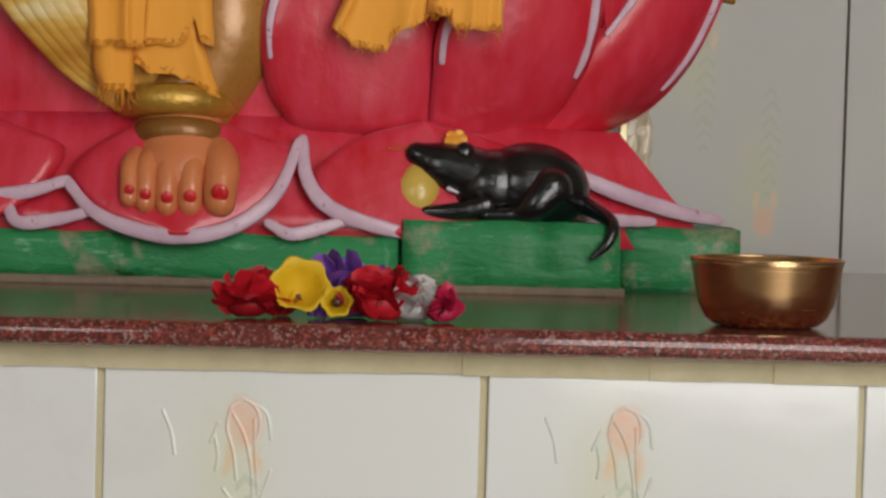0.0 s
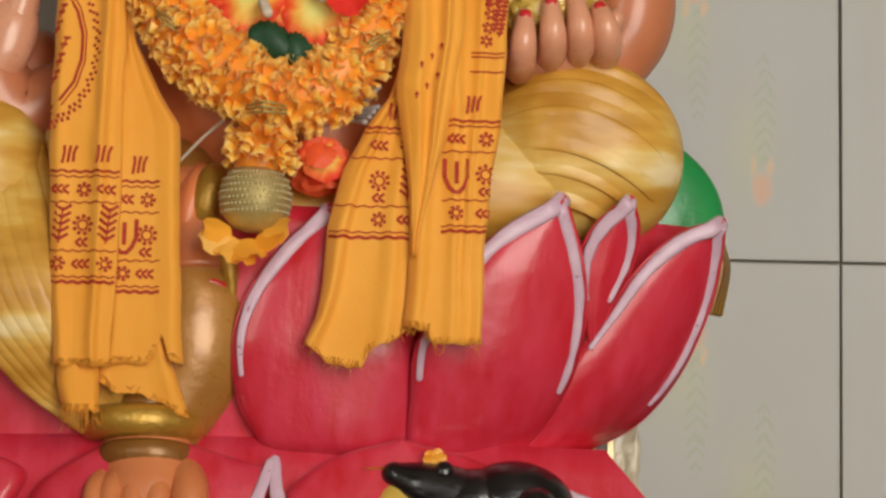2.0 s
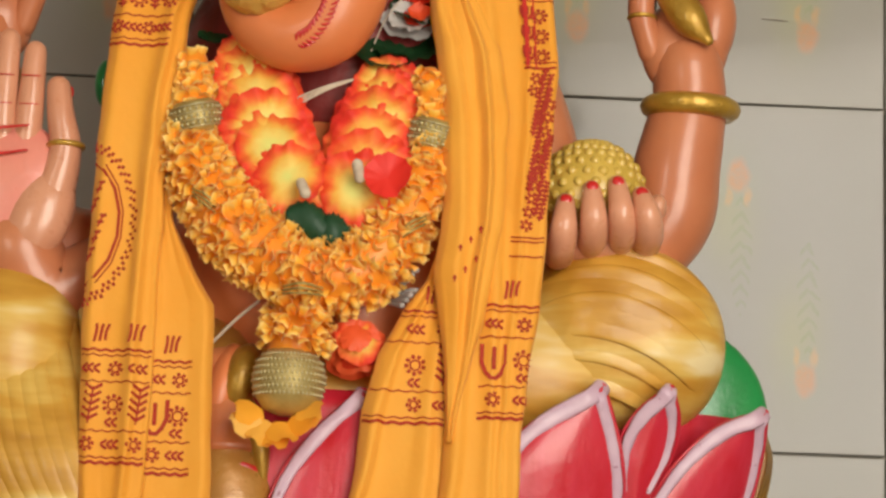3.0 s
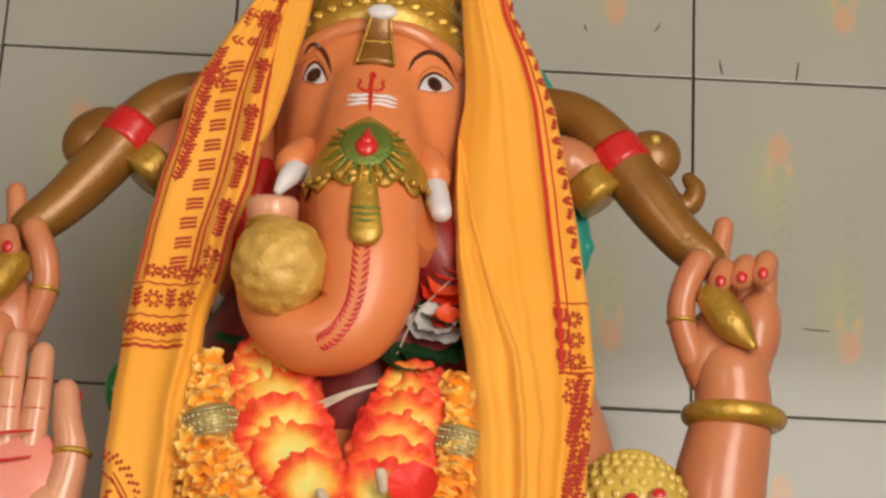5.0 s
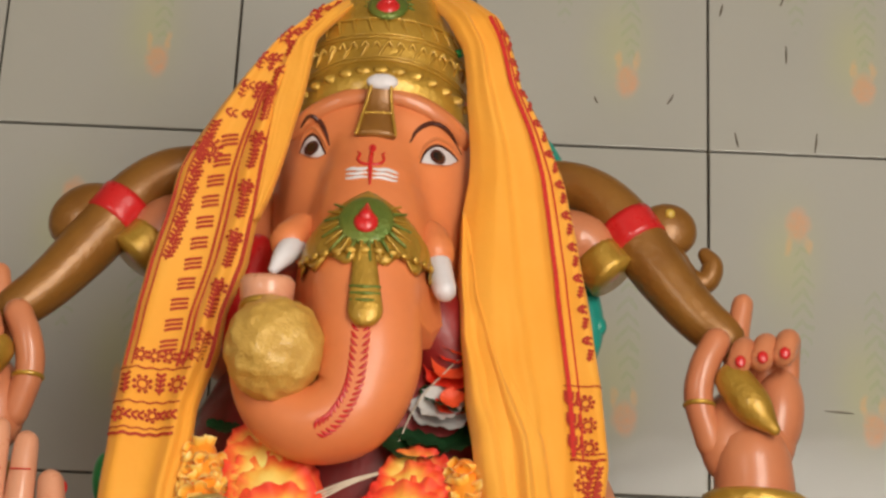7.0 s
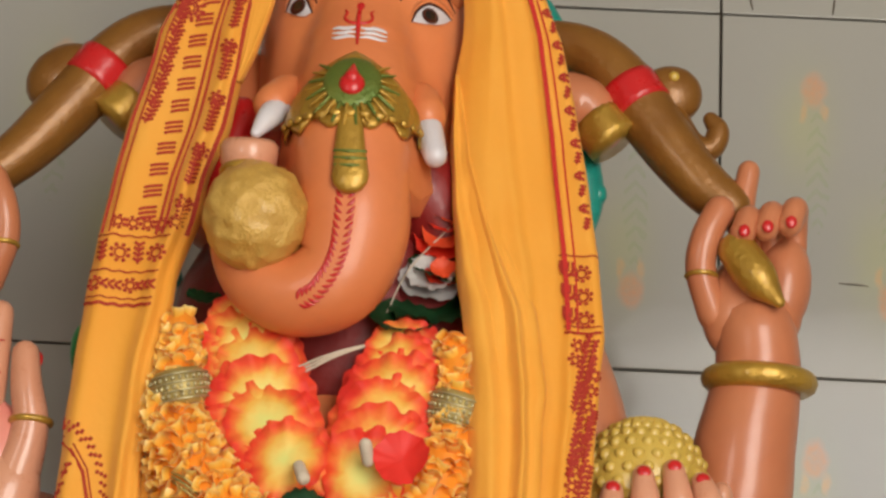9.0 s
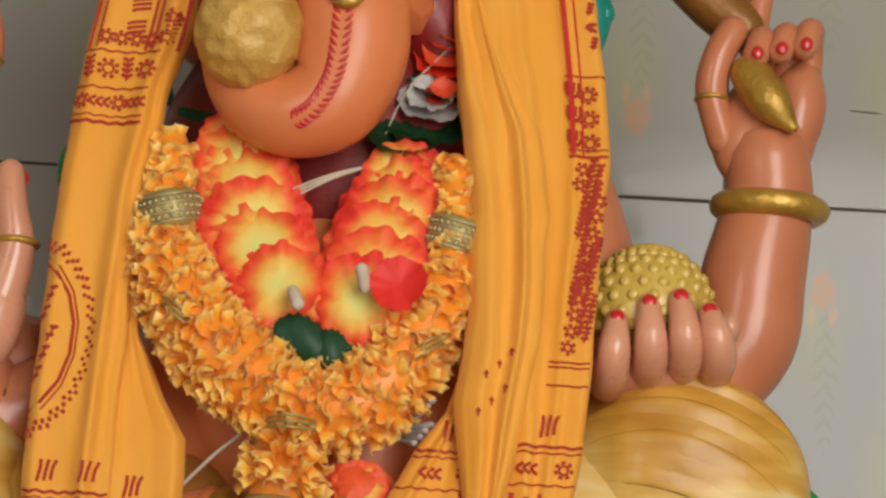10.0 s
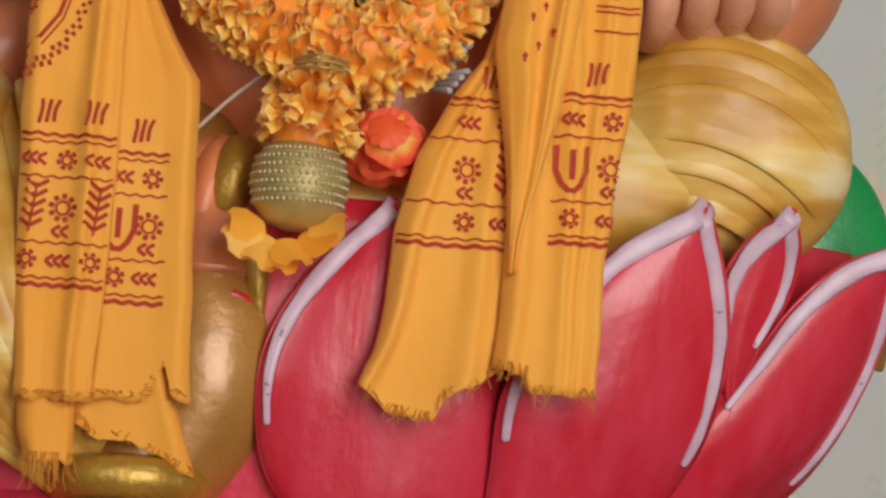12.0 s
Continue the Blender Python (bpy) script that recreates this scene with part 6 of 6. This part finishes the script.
for x, y, z, R, mat in ((-0.604, -0.146, 0.968, 0.032, VERMILION), (-0.598, -0.144, 0.996, 0.030, VERMILION), (-0.616, -0.154, 0.918, 0.032, PET_WHITE), (-0.604, -0.160, 0.926, 0.018, VERMILION)):
    bm = bmesh.new()
    uvl = bm.loops.layers.uv.new("map")
    frilled_disc(bm, (x, y, z), (0.0, -0.9, 0.55), R, rng, 5, 44, 0.3, uvl)
    frilled_disc(bm, (x, y - 0.008, z + 0.004), (0.0, -0.9, 0.45), R * 0.75, rng, 5, 44, 0.4, uvl)
    part("flower", bm, mat, flame)
for cord, thick in [([(-0.772, -0.212, 0.784 + 0.003 * k), (-0.738, -0.206, 0.804 + 0.004 * k), (-0.705, -0.202, 0.824 + 0.002 * k), (-0.67, -0.19, 0.842)], 0.0013) for k in range(3)] + [
        ([(-0.66, -0.17, 0.88), (-0.64, -0.165, 0.93), (-0.60, -0.16, 0.98)], 0.0008), ([(-0.83, -0.19, 0.515), (-0.80, -0.2, 0.545), (-0.775, -0.21, 0.565)], 0.002)]:
    bm = bmesh.new()
    tube(bm, cord, [thick] * len(cord), 0, 8)
    part("cord", bm, THREAD, flame, "pale cotton cord")

red_flower = thing("hanging_flower", "red and orange cloth blossom beside the pendant bead", "flower")
for k, (dx, dz, R, nx, nz) in enumerate(((0.0, -0.004, 0.036, 0.1, -0.5), (-0.004, 0.002, 0.031, -0.1, -0.2), (0.006, 0.008, 0.026, 0.3, 0.3), (0.0, 0.012, 0.018, 0.0, 0.5))):
    bm = bmesh.new()
    uvl = bm.loops.layers.uv.new("map")
    frilled_disc(bm, (-0.661 + dx, -0.222 - 0.008 * k, 0.512 + dz), (nx, -1, nz), R, rng, 6, 70, -0.3, uvl, 11)
    part("petal", bm, FLAME if k == 2 else VERMILION, red_flower)
bm = bmesh.new()
blob(bm, (-0.660, -0.215, 0.512), (0.026, 0.016, 0.024), 0, (0, 0, 0), 14, 10, 0.004, 60)
part("heart", bm, VERMILION, red_flower)
bm = bmesh.new()
for k in range(8):
    tube(bm, [(-0.625 + 0.004 * (k % 3), -0.20, 0.57 + 0.004 * k), (-0.61 + 0.005 * (k % 4), -0.222, 0.565 + 0.006 * k)], [0.002, 0.0035], 0, 8)
tagged(part("bud_spray", bm, PET_WHITE, red_flower, "small white buds"), kind="stuff")


# ---- the mouse, the sweet, the bowl, loose flowers ----
bm = bmesh.new()
Y = -0.215
blob(bm, (-0.428, Y, 0.122), (0.069, 0.05, 0.054), 0, (0, 5, 0), 30, 20)
blob(bm, (-0.474, Y, 0.122), (0.056, 0.045, 0.045), 0, (0, -8, 0), 26, 18)
tube(bm, [(-0.49, Y - 0.002, 0.13), (-0.515, Y - 0.002, 0.138), (-0.545, Y - 0.004, 0.148), (-0.568, Y - 0.006, 0.158)], [0.037, 0.034, 0.027, 0.015], 0, 22, 30)
blob(bm, (-0.574, Y - 0.006, 0.160), (0.009, 0.008, 0.008), 0)
for k in (-1, 1):
    blob(bm, (-0.512, Y + k * 0.022, 0.164), (0.011, 0.007, 0.011), 0, (k * 25, 0, 0))
    blob(bm, (-0.543, Y + k * 0.017 - 0.003, 0.153), (0.004, 0.003, 0.004), 1)
    tube(bm, [(-0.485, Y + k * 0.03, 0.10), (-0.52, Y + k * 0.033, 0.092), (-0.558, Y + k * 0.028, 0.09)], [0.015, 0.0105, 0.0075], 0, 14)
    tube(bm, [(-0.41, Y + k * 0.036, 0.12), (-0.43, Y + k * 0.044, 0.10), (-0.45, Y + k * 0.04, 0.09), (-0.485, Y + k * 0.036, 0.088)], [0.028, 0.02, 0.011, 0.008], 0, 16)
tube(bm, [(-0.385, Y, 0.11), (-0.362, Y - 0.015, 0.10), (-0.342, Y - 0.045, 0.088), (-0.337, Y - 0.064, 0.076), (-0.345, Y - 0.072, 0.058), (-0.362, Y - 0.072, 0.042)], [0.018, 0.0115, 0.009, 0.0075, 0.006, 0.003], 0, 14, 60)
tube(bm, [(-0.545, Y - 0.022, 0.132), (-0.535, Y - 0.028, 0.142), (-0.528, Y - 0.028, 0.132)], [0.002, 0.0025, 0.0012], 2, 8)
tube(bm, [(-0.555, Y - 0.018, 0.146), (-0.54, Y - 0.024, 0.138), (-0.522, Y - 0.03, 0.128)], [0.0012, 0.002, 0.0012], 2, 8)
tube(bm, [(-0.53, Y - 0.028, 0.118), (-0.52, Y - 0.03, 0.114)], [0.003, 0.002], 3, 8)
bmesh.ops.recalc_face_normals(bm, faces=bm.faces[:])
tagged(finish(bm, "mouse_statue", [BLACK, BROWN_LINE, YELLOW, WHITE]), "small glossy black painted crouching mouse statue on green base", "statue")
bm = bmesh.new()
for k in range(5):
    leaf_petal(bm, (-0.522, Y - 0.01, 0.176), (math.cos(k * 1.2), -0.2, math.sin(k * 1.2) * 0.6 + 0.2), (0, 1, 0.3), 0.012, 0.013, 0.3)
tagged(finish(bm, "marigold", MARIGOLD), "crushed orange marigold head on the mouse", "flower")
bm = bmesh.new()
leaf_petal(bm, (-0.573, Y - 0.01, 0.166), (-1, -0.15, -0.08), (0, 0.3, 1), 0.010, 0.03, 0.05)
tagged(finish(bm, "marigold_petal", MARIGOLD), "single orange petal stuck to the mouse's nose", "petal")
bm = bmesh.new()
lathe(bm, [(0.004, -0.032), (0.02, -0.03), (0.029, -0.018), (0.031, -0.002), (0.027, 0.014), (0.017, 0.028), (0.007, 0.036), (0.0, 0.04)], (-0.566, Y - 0.004, 0.113), 0, 30)
tagged(finish(bm, "sweet", YELLOW), "yellow painted round sweet under the mouse's chin", "sweet")

LEVEL = -0.033
bowl = thing("brass_bowl", "round brushed brass bowl standing on the granite slab", "bowl")
bx, by = -0.152, -0.232
bm = bmesh.new()
prof = [(0.050, 0.0), (0.060, 0.002), (0.070, 0.010), (0.078, 0.026), (0.083, 0.048), (0.0865, 0.070), (0.0885, 0.0765), (0.0875, 0.0785), (0.0845, 0.077), (0.0815, 0.05), (0.076, 0.028), (0.066, 0.011), (0.05, 0.006), (0.0, 0.005)]
lathe(bm, [(0.0, 0.0015)] + prof, (bx, by, LEVEL + 0.0005), 0, 72, 1, (0, 0, 0), None, False)
bmesh.ops.recalc_face_normals(bm, faces=bm.faces[:])
part("vessel", bm, BRASS, bowl)
bm = bmesh.new()
torus(bm, (bx, by, LEVEL + 0.0775), 0.087, 0.0022, 0, 72, 8)
part("lip", bm, BRASS, bowl)


def bloom(name, at, R, mat, label, rng, n=26, flat=0.75):
    """A loose crumpled blossom of many petals lying on the slab."""
    bm = bmesh.new()
    for k in range(n):
        a, e = rng.uniform(0, 6.28), rng.uniform(0.05, 1.35)
        o = (math.cos(a) * math.cos(e), math.sin(a) * math.cos(e), math.sin(e) * flat)
        leaf_petal(bm, (at[0] + o[0] * R * 0.15, at[1] + o[1] * R * 0.15, at[2] + R * 0.30 + o[2] * R * 0.2), o, (rng.uniform(-1, 1), rng.uniform(-1, 1), 1), R * rng.uniform(0.7, 1.0), R * rng.uniform(0.7, 1.05), rng.uniform(-0.3, 0.5))
    blob(bm, (at[0], at[1], at[2] + R * 0.42), (R * 0.62, R * 0.55, R * 0.45), 0, (0, 0, 0), 14, 10, 0.004, 60)
    for v in bm.verts:
        v.co.z = max(v.co.z, at[2] + 0.0012)
    return tagged(finish(bm, name, mat), label, "flower", "offered flowers")


rng = random.Random(3)
YF = -0.288
bloom("red_flower", (-0.772, YF, LEVEL), 0.042, HIB_RED, "crumpled dark red blossom lying on the granite", rng, 34)
bloom("red_flower", (-0.738, YF + 0.03, LEVEL), 0.03, HIB_RED, "small dark red blossom behind the yellow one", rng)
bloom("red_flower", (-0.622, YF, LEVEL), 0.046, HIB_RED, "large ruffled crimson blossom lying on the granite", rng, 40)
bloom("pink_flower", (-0.552, YF - 0.002, LEVEL), 0.030, HIB_PINK, "small deep pink blossom lying on the granite", rng, 26)
bloom("purple_flower", (-0.660, YF + 0.045, LEVEL), 0.054, PET_PURPLE, "purple blossom behind the red ones", rng, 22, 1.5)
bloom("purple_flower", (-0.69, YF + 0.012, LEVEL), 0.018, PET_PURPLE, "small purple blossom between yellow ones", rng, 16)
bloom("white_flower", (-0.583, YF + 0.006, LEVEL), 0.036, PET_WHITE, "small white blossom behind the pink one", rng, 26, 1.3)


def trumpet(name, at, R, turn, label):
    """A yellow bell blossom on its side, open end to the front."""
    bm = bmesh.new()
    lathe(bm, [(R * 0.22, -R * 0.9), (R * 0.5, -R * 0.55), (R * 0.8, 0.0), (R * 1.0, R * 0.35), (R * 0.93, R * 0.36), (R * 0.7, 0.0), (R * 0.4, -R * 0.5), (R * 0.1, -R * 0.7)], at, 0, 30, 1, turn, lambda a, h: 0.16 * max(0, h / R + 0.2) * math.cos(6 * a), False)
    return tagged(finish(bm, name, PET_YELLOW), label, "flower", "offered flowers")


trumpet("yellow_flower", (-0.715, YF - 0.004, LEVEL + 0.036), 0.034, (62, 10, 0), "yellow bell-shaped blossom lying open on the granite")
trumpet("yellow_flower", (-0.672, YF - 0.012, LEVEL + 0.021), 0.018, (80, -8, 0), "small yellow bell-shaped blossom lying on its side")
bm = bmesh.new()
tube(bm, [(-0.672, YF - 0.002, LEVEL + 0.021), (-0.672, YF - 0.017, LEVEL + 0.021)], [0.006, 0.006], 0, 12)
tagged(finish(bm, "stamen", BROWN_LINE), "brown heart of the small yellow blossom", "flower", "offered flowers")

# crumpled clear wrapper wedged between pedestal and wall
bm = bmesh.new()
g = []
for i in range(14):
    g.append([(-0.345 + 0.0065 * i + 0.01 * noise.noise(Vector((i * 0.5, j * 0.4, 0))), -0.02 - 0.018 * abs(noise.noise(Vector((i * 0.45, j * 0.3, 7)))), 0.13 + 0.008 * j + 0.005 * noise.noise(Vector((i, j * 0.3, 2)))) for j in range(14)])
slab(bm, g, 0.0008)
tagged(finish(bm, "plastic_wrapper", FILM), "crumpled clear plastic wrapper behind the pedestal", "wrapper")

# narrow metal strip leaning behind the pedestal
strip = thing("metal_strip", "narrow silver and gold metal strip leaning behind the pedestal", "strip")
for name, x0, x1, mat, label in (("gold_edge", -0.336, -0.316, GILT, "dull gold edge"), ("silver_edge", -0.303, -0.293, STUD, "bright silver edge")):
    bm = bmesh.new()
    box(bm, (x0, -0.034, 0.10), (x1, -0.026, 0.30), 0, 0.0015)
    part(name, bm, mat, strip, label, False)
bm = bmesh.new()
box(bm, (-0.3158, -0.030, 0.10), (-0.3032, -0.027, 0.30), 0)
part("dark_web", bm, BROWN_LINE, strip, "dark brown web between the edges", False)

# scratches and ticks in the wall's glaze
for x, z, dx, dz in ((-0.2, 1.46, 0.0, 0.024), (-0.262, 1.337, -0.004, 0.02), (-0.166, 1.337, 0.003, 0.026), (-0.161, 0.984, 0.034, -0.002), (-0.44, 1.385, -0.004, 0.010), (-0.352, 1.39, 0.008, 0.014), (-0.206, 1.54, 0.005, 0.02), (-1.08, 1.55, 0.001, 0.005), (-0.285, 1.52, 0.004, 0.018)):
    bm = bmesh.new()
    tube(bm, [(x, -0.0006, z - dz / 2), (x + dx * 0.6, -0.0008, z), (x + dx, -0.0006, z + dz / 2)], [0.0006, 0.0012, 0.0005], 0, 6, 9, 0.4)
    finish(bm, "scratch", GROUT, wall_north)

# ---- everything on the platform is modelled over size: set it there at its true size ----
def put_on(names, scale, x, y, z):
    m = Matrix.Translation((x, y, z)) @ Matrix.Diagonal((scale, scale, scale, 1))
    for ob in list(scene.objects):
        if ob.parent is None and ob.name.split(".")[0] in names:
            ob.matrix_basis = m @ ob.matrix_basis


put_on(("lotus_pedestal", "statue", "scarf", "garland", "flower_garland", "hanging_flower", "mouse_statue", "marigold", "marigold_petal", "sweet", "plastic_wrapper", "metal_strip"), 0.8474, -0.0957, -0.4381, 0.0032)
put_on(("red_flower", "pink_flower", "purple_flower", "white_flower", "yellow_flower", "stamen"), 0.70, -0.181, -0.872, 0.0231)
put_on(("brass_bowl",), 0.725, -0.184, -0.862, 0.0239)

# ---- tiles, each a piece of its own ----
me = tile_mesh("tile", 0.2970, 0.4470, 0.012, WALL_TILE)
for r in range(-1, 5):
    for k in range(-8, 5):
        z0, z1 = 0.42 + 0.45 * (r - 1), 0.42 + 0.45 * r
        if z1 < -0.03 or z1 > 2.3:
            continue
        ob = new("tile", me)
        ob.parent = wall_north
        j = random.Random(r * 31 + k)
        ob.matrix_world = pose(0.3 * k + 0.15, 0.0065 + j.uniform(-0.0008, 0.0008), (z0 + z1) / 2, j.uniform(-0.12, 0.12), j.uniform(-0.15, 0.15), j.uniform(-0.12, 0.12))
me = tile_mesh("plinth_tile", 0.2990, 0.4455, 0.012, PLINTH_TILE)
bm = bmesh.new()
bm.from_mesh(me)
fx, fz = -0.039, 0.18
for curve in ([(-0.013, 0.018), (0.0, 0.026), (0.014, 0.016), (0.018, -0.004), (0.012, -0.02)], [(-0.013, 0.018), (-0.017, -0.004), (-0.010, -0.03), (-0.006, -0.06)], [(0.0, 0.026), (0.024, 0.012), (0.030, -0.016)],
              [(-0.012, 0.012), (0.002, -0.014), (0.010, -0.05), (0.012, -0.085)], [(0.012, 0.004), (0.014, -0.04), (0.017, -0.075)], [(-0.03, -0.012), (-0.026, -0.035), (-0.028, -0.05)], [(-0.026, 0.0), (-0.034, -0.02)],
              [(-0.085, 0.012), (-0.076, -0.01), (-0.072, -0.034)], [(-0.02, -0.07), (0.0, -0.10), (0.008, -0.14)], [(0.03, -0.05), (0.018, -0.09), (0.012, -0.13)]):
    tube(bm, [(fx + 0.75 * a, -0.006, fz + 0.75 * b) for a, b in curve], [0.0016] * len(curve), 0, 8, 14, 0.9)
bm.to_mesh(me)
bm.free()
for r in range(2):
    for k in range(-6, 6):
        ob = new("tile", me)
        ob.parent = plinth
        j = random.Random(r * 17 + k)
        ob.matrix_world = pose(-0.2265 + 0.305 * (k + 0.5), -1.0945 + j.uniform(-0.001, 0.001), -0.0395 - 0.223 - 0.45 * r, j.uniform(-0.15, 0.15), j.uniform(-0.12, 0.12), j.uniform(-0.15, 0.15))
